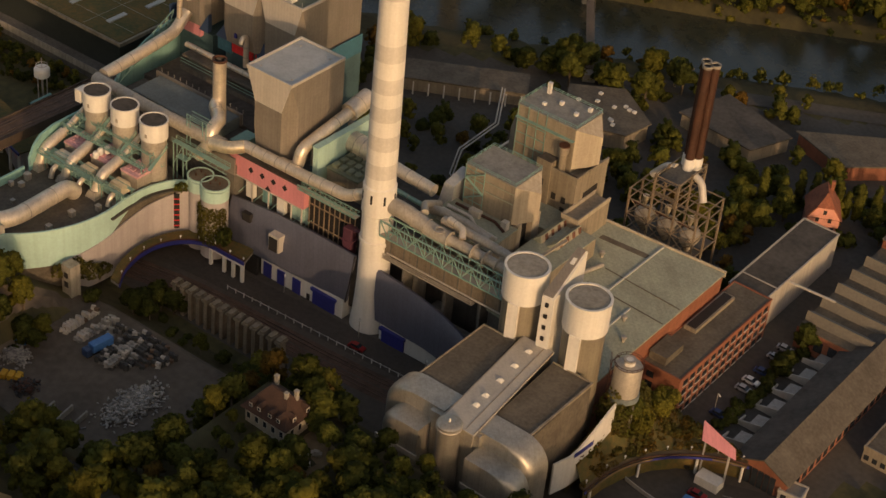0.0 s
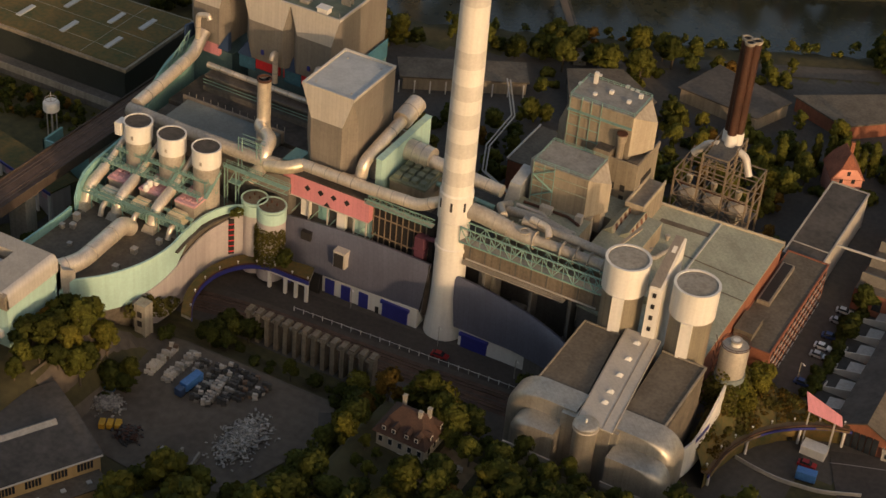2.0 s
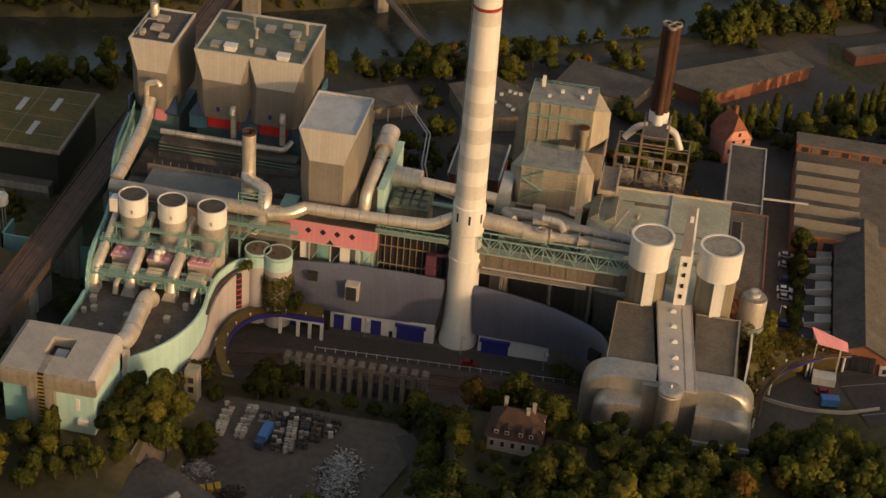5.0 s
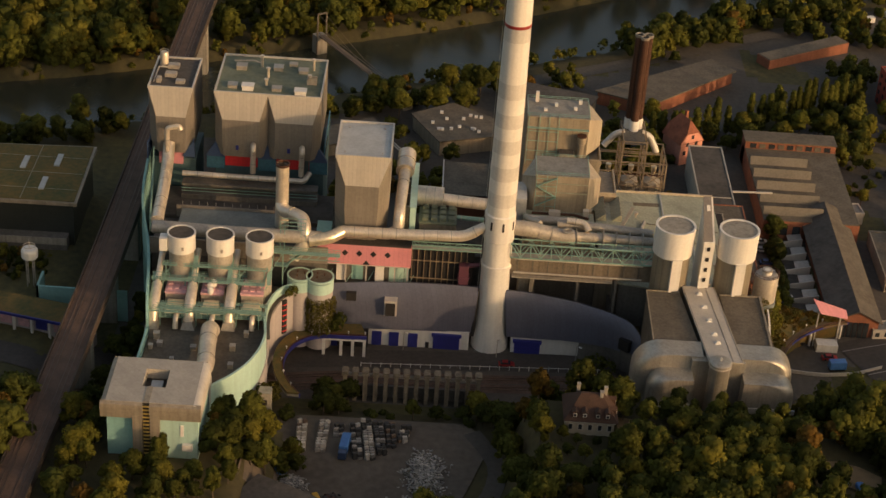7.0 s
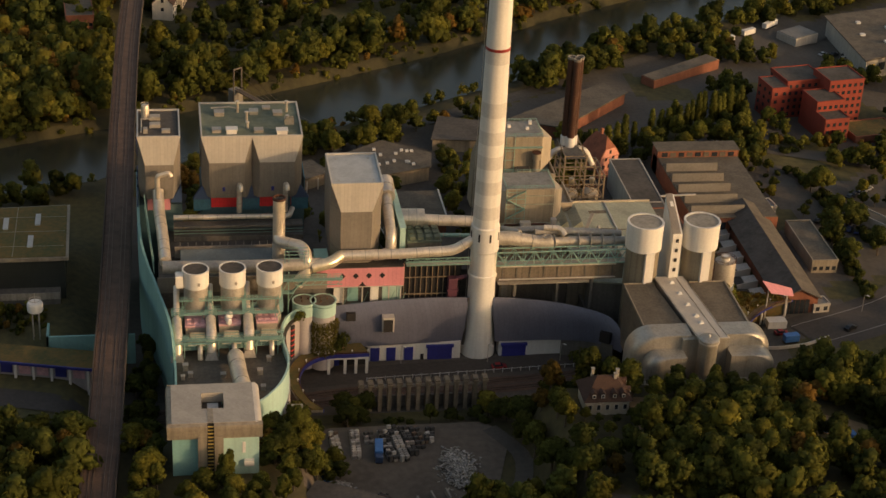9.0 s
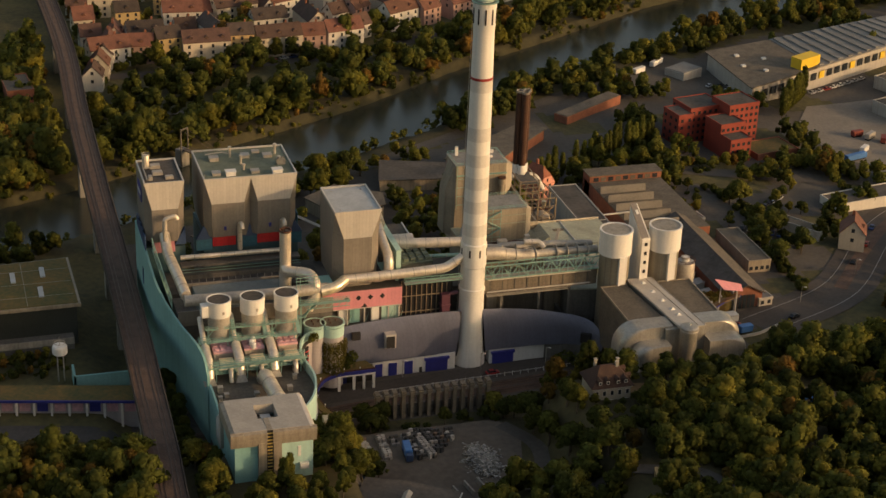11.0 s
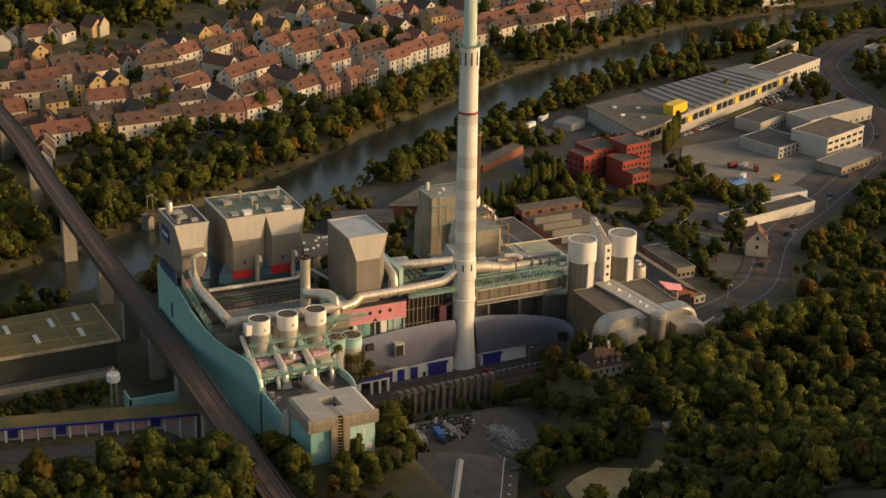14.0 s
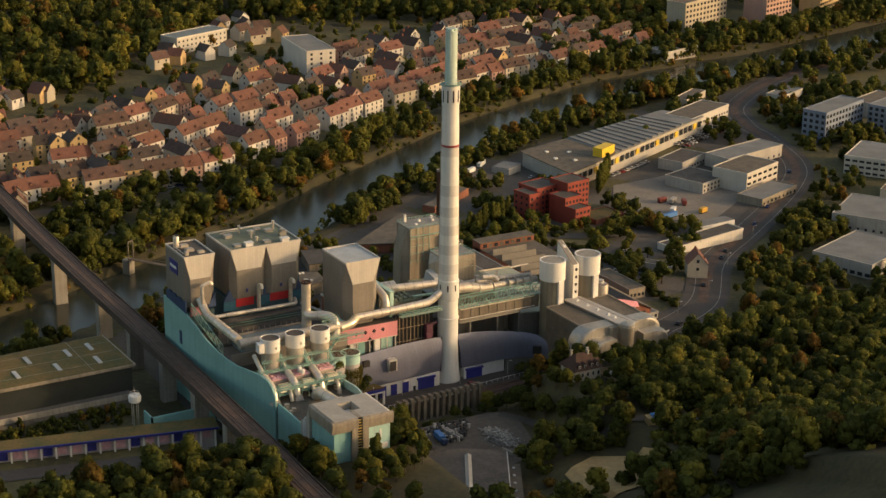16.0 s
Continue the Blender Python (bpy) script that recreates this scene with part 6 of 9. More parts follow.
for y in (-14, -22, -30, -38, -43):
    x = skew(y) - 0.5
    part("spine_vent", G().loft([[(x - 1.0, y - 0.8, 34.8), (x + 1.0, y - 0.8, 34.8), (x + 1.0, y + 0.8, 34.8), (x - 1.0, y + 0.8, 34.8)], [(x - 0.3, y - 0.3, 35.6), (x + 0.3, y - 0.3, 35.6), (x + 0.3, y + 0.3, 35.6), (x - 0.3, y + 0.3, 35.6)]]), WHITE, rs, "small white pyramid rooflight")


def end_hood(x0, x1, y0, y1, zt, r, flip, rc=3.6):
    """A metal hall end: its outer upper edge is a quarter barrel, its outer front corner is rounded in plan."""
    rings = []
    for k in range(9):
        q = min(k / 7, 1.0)
        y = y0 + rc * (1 - math.cos(q * 1.5708)) if k < 8 else y1
        xe = x1 - rc * (1 - math.sin(q * 1.5708)) if k < 8 else x1
        pts = [(x0, 8), (x0, zt)]
        for j in range(9):
            a = j / 8 * 1.5708
            pts.append((xe - r + r * math.sin(a), zt - r + r * math.cos(a)))
        pts.append((xe, 8))
        rings.append([((x if not flip else x0 + x1 - x), y, z) for x, z in pts])
    return G().loft(rings)


part("round_end", end_hood(76.4, 96.0, -50.4, -41.8, 34.2, 8.0, False), HOOD, rs, "rounded silver sheet end")
part("round_end", end_hood(44.4, 66.2, -50.4, -41.8, 34.2, 9.0, True), HOOD, rs, "rounded silver sheet end")
part("low_hood", end_hood(79, 96.0, -57.5, -50.3, 29.6, 6.0, False), HOOD, rs, "lower rounded porch")
part("low_hood", end_hood(49.0, 63, -57.5, -50.3, 29.4, 5.5, True), HOOD, rs)
part("front_wall", G().box(62.5, -52.0, 8, 79.5, -49, 33.6), HOOD, rs)
for a, b in ((48.6, 63.4), (78.6, 96.4)):
    part("base_strip", G().box(a, -57.9, 19, b, -57.4, 20.6), CLAD_LIGHT, rs)
part("turret", G().lathe(71, -54.5, [(8, 3.3), (33.4, 3.3), (34.0, 3.6), (35.4, 3.6), (35.7, 3.3), (35.9, 3.0), (36.0, 0.1)], 32), HOOD, rs, "round silver turret")
part("turret_cap", G().lathe(71, -54.5, [(35.9, 0.3), (37.0, 0.3), (37.1, 0.1)], 10), WHITE, rs)
part("turret_band", G().lathe(71, -54.5, [(34.2, 3.7), (34.6, 3.7)], 32), CLAD_LIGHT, rs)
sg = thing("sign_wall", "curved white wall with a plain blue mark and a red base panel", "wall", (93, -16, 5))
sw_line = smooth_line([(91.6, -31), (93.2, -25), (93.9, -18), (94.2, -11), (94.1, -5)], 5)
part("wall", wall_along(sw_line, 6, lambda s: 17.5 + 7.5 * float(sm(0.2, 1.0, s)), 0.6), WHITE, sg)
part("blue_mark", wall_along([(x + 0.36, y) for x, y in sw_line[6:13]], 16.2, 17.8, 0.12), BLUE, sg, "plain blue mark")
part("red_panel", wall_along([(x + 0.36, y) for x, y in sw_line[13:16]], 8, 14, 0.12), BRIGHT_RED, sg)

# low halls, long house, pink fin, right canopy
BANK_IN = [(91.6, -22), (91.2, -12), (91.2, -2), (92.0, 8), (95.0, 17), (101, 20.5), (108, 20.5), (116, 20), (123, 19.5)]
BANK_OUT = [(98.0, -23), (98.8, -13), (101.0, -4.2), (105.0, 3.8), (111, 10.6), (115.5, 13.6), (119, 16), (123, 17.8), (126, 19)]
g = G()
rows_ = []
for (ax, ay), (bx, by), top in zip(BANK_IN, BANK_OUT, (15, 17.5, 18, 17, 13, 10.5, 9.4, 8.6, 8.2)):
    rows_.append(g.ring([(ax, ay, -2)] + [(ax + (bx - ax) * k, ay + (by - ay) * k, top + (7.7 - top) * float(sm(0, 1, k)) + 0.4 * math.sin(9 * k + ax)) for k in (0, 0.2, 0.4, 0.6, 0.8, 1.0)] + [(bx, by, -2)]))
for a, b in zip(rows_, rows_[1:]):
    for k in range(7):
        g.f.append([a[k], a[k + 1], b[k + 1], b[k]])
solo("planted_bank", g, SEDUM, "planted slope of dry orange-green ground cover behind the gate canopy", "bank", "structure")
fn = thing("pink_fin", "slanting pink sheet fin above a white kiosk", "canopy", (120, 16, 5))
part("sheet", G().loft([[(113.9, 13.3, 18.6), (125.8, 11.9, 15.6), (126.8, 11.4, 12.6), (116.4, 9.0, 15.6)], [(113.9, 13.6, 18.9), (125.8, 12.2, 15.9), (126.8, 11.7, 12.9), (116.4, 9.3, 15.9)]]), PINK, fn)
part("mast", G().bar((124.4, 12.2, -1), (124.4, 12.2, 14), 0.5).bar((116.4, 12.0, -1), (116.4, 12.0, 16.6), 0.4), CLAD_LIGHT, fn)
kc = thing("gate_canopy", "curved gate canopy with a blue underside and orange rail", "canopy", (112, 5, 0))
c2 = smooth_line([(98.6, -24), (99.4, -13), (101.8, -4.5), (106, 3.2), (112, 9.6), (120, 15.2), (128, 18.4)], 5)
part("deck", wall_along(c2, 6.9, 7.6, 3.2), EARTH, kc, "rust-orange gravel deck")
part("blue_edge", wall_along([(x + 1.5 * 0.7, y - 1.5 * 0.7) for x, y in c2], 6.7, 7.6, 0.3), BLUE, kc)
part("orange_rail", wall_along([(x + 0.7, y - 0.7) for x, y in c2], 7.7, 8.1, 0.2), RUST, kc)
for i in range(1, len(c2), 4):
    part("lamp_globe", G().lathe(c2[i][0] - 0.8, c2[i][1] + 0.8, [(7.8, 0.1), (8.6, 0.1), (8.7, 0.3), (9.1, 0.3), (9.2, 0.1)], 8), WHITE, kc)
for i in (2, 12, 22, 29):
    part("column", G().lathe(c2[i][0], c2[i][1], [(0, 0.45), (7, 0.45)], 12), WHITE, kc)
part("kiosk", G().box(117, 8.2, -1, 124.6, 12.6, 3.0), WHITE, kc, "white gate kiosk")
solo("gate_fence", wall_along(smooth_line([(101.5, -5), (108.5, -6.4), (116, -7.0), (122.5, -6.2), (129, -4.8), (139, 0)]), lambda s: -1.0, lambda s: 1.4, 0.3), CLAD_LIGHT, "pale fence beside the gate road", "fence")
lh = thing("long_house", "long brick shop hall with a dark gabled roof", "hall", (131, 55, 0))
part("wall", G().box(124.6, 19.6, -3, 140.6, 98, 7.0), BRICK, lh)
# Sunlit and shaded slopes are told apart by two roofing colours.
part("roof", G().loft([[(122.6, y, 7.0), (132.6, y, 11.6), (132.6, y, 11.1), (122.6, y, 6.6)] for y in (18.4, 99)]), ROOF_DARK, lh, "roof slope coloured darker on the side away from the sun")
part("roof", G().loft([[(132.6, y, 11.62), (141.8, y, 7.0), (141.8, y, 6.6), (132.6, y, 11.12)] for y in (18.4, 99)]), ROOF_BROWN, lh, "sunward roof slope coloured paler brown for its sunlight")
part("gable", G().loft([[(124.6, y, 6.6), (140.6, y, 6.6), (132.6, y, 11.1)] for y in (19.4, 20)]), BRICK, lh)
g = G()
for k in range(6):
    part("glazing", G().box(125.4 + k * 2.0, 19.3, -1, 127.1 + k * 2.0, 19.65, 6.2), GLASS, lh)
for k in range(16):
    part("window", G().box(140.5, 26 + k * 4.4, 1.0, 140.75, 28.6 + k * 4.4, 4.6), GLASS, lh)
for k in range(7):
    y = 30 + k * 10.2
    th = thing("screen_wall", "white bay wall with a pale sheet shelter beside the long house", "wall", (118, y, 0), "white bay walls")
    part("wall", G().prism([(113.2, y), (122.6, y), (122.6, y + 0.4), (113.2, y + 0.4)], -1.5, [1.6, 3.8, 3.8, 1.6]), PLASTER_WHITE, th)
    part("end_wall", G().prism([(113.2, y + 0.4), (113.6, y + 0.4), (113.6, y + 4.4), (113.2, y + 4.4)], -1.5, [1.6, 1.6, 0.8, 0.8]), PLASTER_WHITE, th)
    part("shelter", G().prism([(117.0, y + 0.5), (122.4, y + 0.5), (122.4, y + 5.4), (117.0, y + 5.4)], [2.4, 3.2, 3.2, 2.4], [2.6, 3.4, 3.4, 2.6]), CLAD_FAR, th, "pale sheet shelter roof")
SAW_SHEET = mat("dull_saw_tooth_sheet", (0.17, 0.155, 0.13), 0.7, var=0.2)
sw = thing("saw_tooth_hall", "brick hall with grey saw-tooth roof ridges", "hall", (127, 118, 0))
part("wall", G().box(107, 86, -3, 145, 153, 8.4), BRICK, sw)
part("roof", G().box(107.2, 86.2, 8.4, 144.8, 152.8, 8.8), ROOF_BROWN, sw)
for k in range(5):
    y = 90 + k * 10.4
    part("saw_tooth", G().loft([[(x, y, 8.8), (x, y + 0.8, 12.4), (x, y + 6.6, 8.8)] for x in (107.4, 131)]), SAW_SHEET, sw, "grey saw-tooth rooflight")
part("end_block", G().box(107, 146, -3, 145, 155, 12), BRICK, sw)
part("end_roof", G().box(106.6, 145.6, 12, 145.4, 155.4, 12.4), ROOF_BROWN, sw)
for k in range(9):
    part("window", G().box(109 + k * 3.9, 145.7, 9.2, 111.6 + k * 3.9, 146.05, 11.2), ROOF_BROWN if k % 2 else GLASS, sw)
for k in range(7):
    part("window", G().box(109 + k * 5, 85.8, 2.5, 112 + k * 5, 86.1, 6.5), GLASS, sw)
rh = thing("red_roof_house", "old salmon-rendered house under a steep orange tile roof", "house", (76, 140, 0))

def rhp(a, b, z):
    """a along the ridge from the salmon gable, b across."""
    return (79.6 - 0.5 * a + 0.866 * b, 142.4 + 0.866 * a + 0.5 * b, z)


part("wall", G().loft([[rhp(a, b, z) for a, b in ((0.3, 0.3), (0.3, 11.4), (13, 11.4), (13, 0.3))] for z in (-1, 10)]), PINK_RENDER, rh)
part("gable", G().loft([[rhp(a, b, z) for b, z in ((0.2, 9.9), (11.5, 9.9), (8.6, 14), (3.1, 14))] for a in (0.1, 0.6)]), PINK_RENDER, rh)
g = G()
g.loft([[rhp(a, b, z) for b, z in ((-0.5, 9.6), (l, zl), (r, zl), (12.2, 9.6))] for a, l, r, zl in ((0.2, 2.8, 8.9, 14.2), (3.2, 5.8, 5.95, 19), (10.4, 5.8, 5.95, 19), (13.4, 2.8, 8.9, 14.2))])
part("roof", g, mat("bright_clay_tile", (0.26, 0.085, 0.046), 0.85, var=0.3, scale=0.4, fine=2.5, bump=0.5), rh, "steep red clay tile roof")
for b, z in ((2.4, 4.6), (5.8, 4.6), (9.2, 4.6), (3.6, 8.4), (8.0, 8.4), (5.8, 11.6)):
    part("window", G().loft([[rhp(a, b + o, z + h) for o, h in ((-0.6, 0), (0.6, 0), (0.6, 1.7), (-0.6, 1.7))] for a in (0.0, 0.35)]), DARK, rh)
for a in (2.6, 6, 9.4):
    part("window", G().loft([[rhp(a + o, b, 6 + h) for o, h in ((-0.6, 0), (0.6, 0), (0.6, 1.9), (-0.6, 1.9))] for b in (11.3, 11.6)]), DARK, rh)
part("chimney", G().slab(*rhp(8.5, 7.6, 0)[:2], 15, 20.6, 1.2, 1.2, 30), BRICK, rh)
bh = thing("bank_hall", "long low brown hall on the river bank", "hall", (80, 210, 0))
part("wall", G().prism([(48, 196), (71, 186.6), (111.6, 226.4), (102.8, 236.6)], -2, 6), BRICK, bh)
part("roof", G().prism([(46.6, 196), (71, 185.4), (113, 226.4), (102.8, 238)], 6, 6.6), ROOF_BROWN, bh)
rb = thing("round_hall", "flat brown-roofed hall with scattered rooflights by the river", "hall", (-16, 155, 0))
part("wall", G().prism([(-33, 160), (-21, 137), (2, 145), (4, 158), (-16, 172)], -2, 6.8), CLAD_BEIGE, rb)
part("roof", G().prism([(-34, 160.4), (-21.2, 136), (2.8, 144.4), (5, 158.4), (-16, 173.2)], 6.8, 7.3), ROOF_BROWN, rb)
random.seed(4)
for k in range(14):
    x, y = random.uniform(-26, -2), random.uniform(145, 164)
    part("rooflight", G().box(x - 0.7, y - 0.7, 7.3, x + 0.7, y + 0.7, 8.1), WHITE, rb)
ls = thing("long_shed", "long low grey-roofed shed with white posts near the river", "shed", (-68, 135, 0))
part("wall", G().prism([(-91, 130), (-84, 120), (-43, 144), (-50, 155)], -1, 5.4), CLAD_BEIGE, ls)
part("roof", G().prism([(-93, 131), (-84.6, 118.6), (-41.6, 143.8), (-50, 157)], 5.4, 6.0), ROOF_BROWN, ls)
for k in range(9):
    t = k / 8
    part("post", G().box(-84 + 41 * t - 0.2, 117 + 24.6 * t - 0.2, 0, -84 + 41 * t + 0.2, 117 + 24.6 * t + 0.2, 5.4), WHITE, ls)
bq = thing("brown_roof_block", "square brown-roofed block behind the chimney", "building", (-10, 92, 0))
part("wall", G().box(-19, 79, 0, -0.5, 105, 14.6), BRICK, bq)
part("roof", G().box(-19.2, 78.8, 14.6, -0.3, 105.2, 15), ROOF_BROWN, bq)
part("parapet", G().box(-19.4, 78.6, 14.4, -18.9, 105.4, 15.6), CLAD_LIGHT, bq)
part("parapet", G().box(-0.6, 78.6, 14.4, 0, 105.4, 15.6), CLAD_LIGHT, bq)
gh = thing("weir_hall", "low grey flat hall near the river with pale hatches", "hall", (25, 185, 0))
part("wall", G().prism([(8, 176), (40, 172), (47, 190), (14, 200)], -2, 6), CLAD_BEIGE, gh)
part("roof", G().prism([(7, 175), (41, 171), (48, 190.6), (14, 201)], 6, 6.5), ROOF_DARK, gh)
pipe_bridge = thing("pipe_rack", "pair of pale pipes on a rack crossing the yard", "pipe rack", (-20, 95, 0))
for o in (0, 1.3):
    part("pipe", G().tube([(-8 + o, 58, 16), (-26 + o, 74, 10), (-30 + o, 84, 14), (-33 + o, 110, 12), (-46 + o, 132, 12)], 0.3, 8), CLAD_FAR, pipe_bridge)
# ---------------------------------------------------------------- railway viaduct
DECK = [(-140, -230), (-138, -125), (-136.3, -85), (-135.1, -40), (-134.1, 0), (-133.5, 45), (-132.9, 95), (-132.2, 160), (-130.6, 250), (-127.6, 340), (-129, 430), (-134, 560)]
dk = smooth_line(DECK, 6)
DECK_BROWN = mat("soot_brown_bridge_concrete", (0.066, 0.047, 0.035), 0.9, var=0.25, bump=0.3, streak=0.3)
vd = thing("viaduct", "long concrete railway viaduct with tracks in rusty ballast", "viaduct", (-135, 60, 0))
part("deck", wall_along(dk, 22.6, 25.2, 11.0), DECK_BROWN, vd)
part("ballast", wall_along(dk, 25.15, 25.7, 9.8), BALLAST, vd, "rusty brown ballast")
for s in (-1, 1):
    off = [(x + s * 5.3, y) for x, y in dk]
    part("parapet", wall_along(off, 24.4, 26.3, 0.5), DECK_BROWN, vd)
    for r in (-0.72, 0.72):
        part("rail", wall_along([(x + s * 2.4 + r, y) for x, y in dk], 25.7, 25.9, 0.16), RAIL, vd)
for y, x in ((296, -129.4), (213, -131.3), (136, -132.4), (88, -133), (42, -133.5), (0, -134.1), (-40, -135.1), (380, -128)):
    part("pier", G().box(x - 3.6, y - 2.6, -8, x + 3.6, y + 2.6, 22.6).box(x - 4.4, y - 3.2, 20.6, x + 4.4, y + 3.2, 22.6), CONCRETE, vd, bevel=0.2)
# hall with a grass roof, water tank, low shed west of the viaduct
DARK_GLAZE = mat("dark_green_glazing", (0.035, 0.04, 0.036), 0.3, var=0.2, seam=(2.5, 3.0))
ghl = thing("grass_roof_hall", "wide hall with a planted grass roof and pale skylights", "hall", (-185, 50, 5))
part("wall", G().prism([(-228, 28), (-153, 29), (-154, 70), (-228, 66)], 4, 25), DARK_GLAZE, ghl, "dark glazed wall")
part("plinth", G().prism([(-229, 23.5), (-155, 24.5), (-155, 29), (-229, 28)], 4, 13), CONCRETE_DARK, ghl)
part("plinth_wall", G().prism([(-229, 23.2), (-155, 24.2), (-155, 24.5), (-229, 23.5)], 10.4, 13.2), CONCRETE, ghl)
part("roof_slab", G().prism([(-229, 26.6), (-151.4, 27.6), (-152.2, 71.4), (-229, 67)], 25, 26.4), CLAD_BEIGE, ghl)
part("grass_roof", G().prism([(-228.4, 27.4), (-152.4, 28.4), (-153.2, 70.4), (-228.4, 66.2)], 26.3, 26.7), SEDUM, ghl)
for k in range(3):
    part("roof_joint", G().box(-228, 36.5 + 12 * k, 26.6, -153.4, 36.7 + 12 * k, 26.75), CONCRETE, ghl)
part("roof_joint", G().box(-172.2, 28.6, 26.6, -172.0, 69.5, 26.75), CONCRETE, ghl)
for x, y in ((-166, 40), (-176, 55), (-186, 40), (-196, 55), (-206, 40), (-164, 58), (-212, 57)):
    part("skylight", G().box(x - 1.0, y - 4.5, 26.6, x + 1.0, y + 4.5, 27.2), ROOF_GREY, ghl)
ghl.location += Vector((0, 9.2, -2.0)) * U
wt = thing("water_tower", "small white water tank on a lattice stand", "water tower", (-161, 4.6, 5))
part("tank", G().lathe(-161, 4.6, [(17.6, 2.6), (18, 2.9), (20.6, 2.9), (21.2, 2.5)], 24), WHITE, wt)
for a in range(4):
    x, y = -161 + 1.6 * math.cos(a * 1.5708 + 0.785), 4.6 + 1.6 * math.sin(a * 1.5708 + 0.785)
    part("leg", G().bar((x, y, 5), (x, y, 18), 0.35), STEEL_DULL, wt)
part("ring", G().shell(-161, 4.6, 22.2, 22.4, 2.0, 2.15, 16), STEEL_DULL, wt)
part("mast", G().bar((-161, 4.6, 21), (-161, 4.6, 25), 0.2), STEEL_DULL, wt)
wt.location += Vector((-1.6, 4.6, 0)) * U
twl = thing("teal_wall", "low turquoise garden wall beside the water tower", "wall", (-145, 0, 6))
part("wall", G().box(-158.6, -1, -1, -127, -0.2, 12.4).box(-158.6, -1, 4, -157.8, 9, 12.4), TEAL, twl)
lsh = thing("low_shed", "low garage row with pink and lilac gates under a blue-edged roof", "garage row", (-190, -15, 5))
part("back", G().prism([(-232, -1), (-137, -22.9), (-135, -15.9), (-232, 6)], -4, 9.6), LILAC, lsh)
part("roof", G().prism([(-233, -3), (-135.6, -25.5), (-133, -14), (-233, 8)], 9.6, 10.2), SEDUM, lsh)
part("blue_edge", G().prism([(-233, -3.4), (-135.6, -25.9), (-135.6, -25.4), (-233, -2.9)], 9.2, 10.2), BLUE, lsh)
for k in range(15):
    t = (k + 0.5) / 15
    x, y = -232 + 95 * t, -1.2 - 21.9 * t
    part("gate", G().slab(x, y - 0.1, 4.5, 8.6, 4.0, 0.4, -13), PINK_PALE if k % 3 else BLUE, lsh)
    part("column", G().slab(x + 3.2, y - 2.3, -2, 9.6, 0.8, 0.8, -13), WHITE, lsh)
lsh.location += Vector((0, 0, 2.6)) * U
ribbon("garage_road", [(-240, -14), (-200, -24), (-165, -32), (-146, -38)], 11, ASPHALT, "dark asphalt apron before the garage row", "road", lift=0.3)
# ---------------------------------------------------------------- trees


def leaf_cloud(rng, lobes, count, size, core=0):
    """Vertices and faces of many small leaf clumps on the lobes (x, y, z, r, rz) of a crown."""
    w = np.array([l[3] ** 2 for l in lobes])
    pick = rng.choice(len(lobes), count, p=w / w.sum())
    L = np.array(lobes)[pick]
    d = rng.normal(size=(count, 3))
    d[:, 2] = np.abs(d[:, 2]) * 1.0 - 0.35
    d /= np.linalg.norm(d, axis=1, keepdims=True)
    depth = rng.uniform(0.78, 1.08, (count, 1))
    c = L[:, :3] + d * np.stack([L[:, 3], L[:, 3], L[:, 4]], 1) * depth
    nrm = d + rng.normal(scale=0.45, size=(count, 3))
    nrm *= np.where((nrm * d).sum(1, keepdims=True) < 0, -1.0, 1.0)
    nrm /= np.linalg.norm(nrm, axis=1, keepdims=True)
    a = np.cross(nrm, rng.normal(size=(count, 3)))
    a /= np.linalg.norm(a, axis=1, keepdims=True)
    b = np.cross(nrm, a)
    s = size * rng.uniform(0.6, 1.35, (count, 1))
    corners = [c + s * (a * math.cos(q) + b * math.sin(q)) * rng.uniform(0.7, 1.15, (count, 1)) for q in (0.0, 1.5, 3.1, 4.6)]
    v = np.stack(corners, 1).reshape(-1, 3)
    f = np.arange(count * 4).reshape(-1, 4)
    # leaves lean with the outline of their lobe and of the whole crown
    mid = np.array([0, 0, np.mean([l[2] for l in lobes])]) + np.array([np.mean([l[0] for l in lobes]), np.mean([l[1] for l in lobes]), 0])
    out = c - mid
    out /= np.linalg.norm(out, axis=1, keepdims=True) + 1e-6
    soft = 0.45 * d + 0.45 * out + 0.35 * nrm
    soft = np.where((soft * nrm).sum(1, keepdims=True) < 0.2, nrm, soft)
    soft /= np.linalg.norm(soft, axis=1, keepdims=True)
    soft = np.repeat(soft, 4, axis=0)
    if core:
        cv, cn, cf = [], [], []
        for x, y, z, r, rz in lobes[:core]:
            q = rng.uniform(0, 1.57)
            box = np.array([(math.cos(q + 1.5708 * k), math.sin(q + 1.5708 * k), w) for w in (-0.62, 0.62) for k in range(4)])
            box[:, :2] *= 0.72
            n = len(v) + 8 * len(cv)
            cf += [[n + i for i in quad] for quad in ((3, 2, 1, 0), (4, 5, 6, 7), (0, 1, 5, 4), (1, 2, 6, 5), (2, 3, 7, 6), (3, 0, 4, 7))]
            w = np.array([x, y, z]) + box * np.array([r, r, rz])
            o = w - mid
            cv.append(w)
            cn.append(box / np.linalg.norm(box, axis=1, keepdims=True) + 0.8 * o / (np.linalg.norm(o, axis=1, keepdims=True) + 1e-6))
        cn = np.concatenate(cn)
        v, f, soft = np.concatenate([v] + cv), np.concatenate([f, np.array(cf)]), np.concatenate([soft, cn / (np.linalg.norm(cn, axis=1, keepdims=True) + 1e-6)])
    return v, f, soft


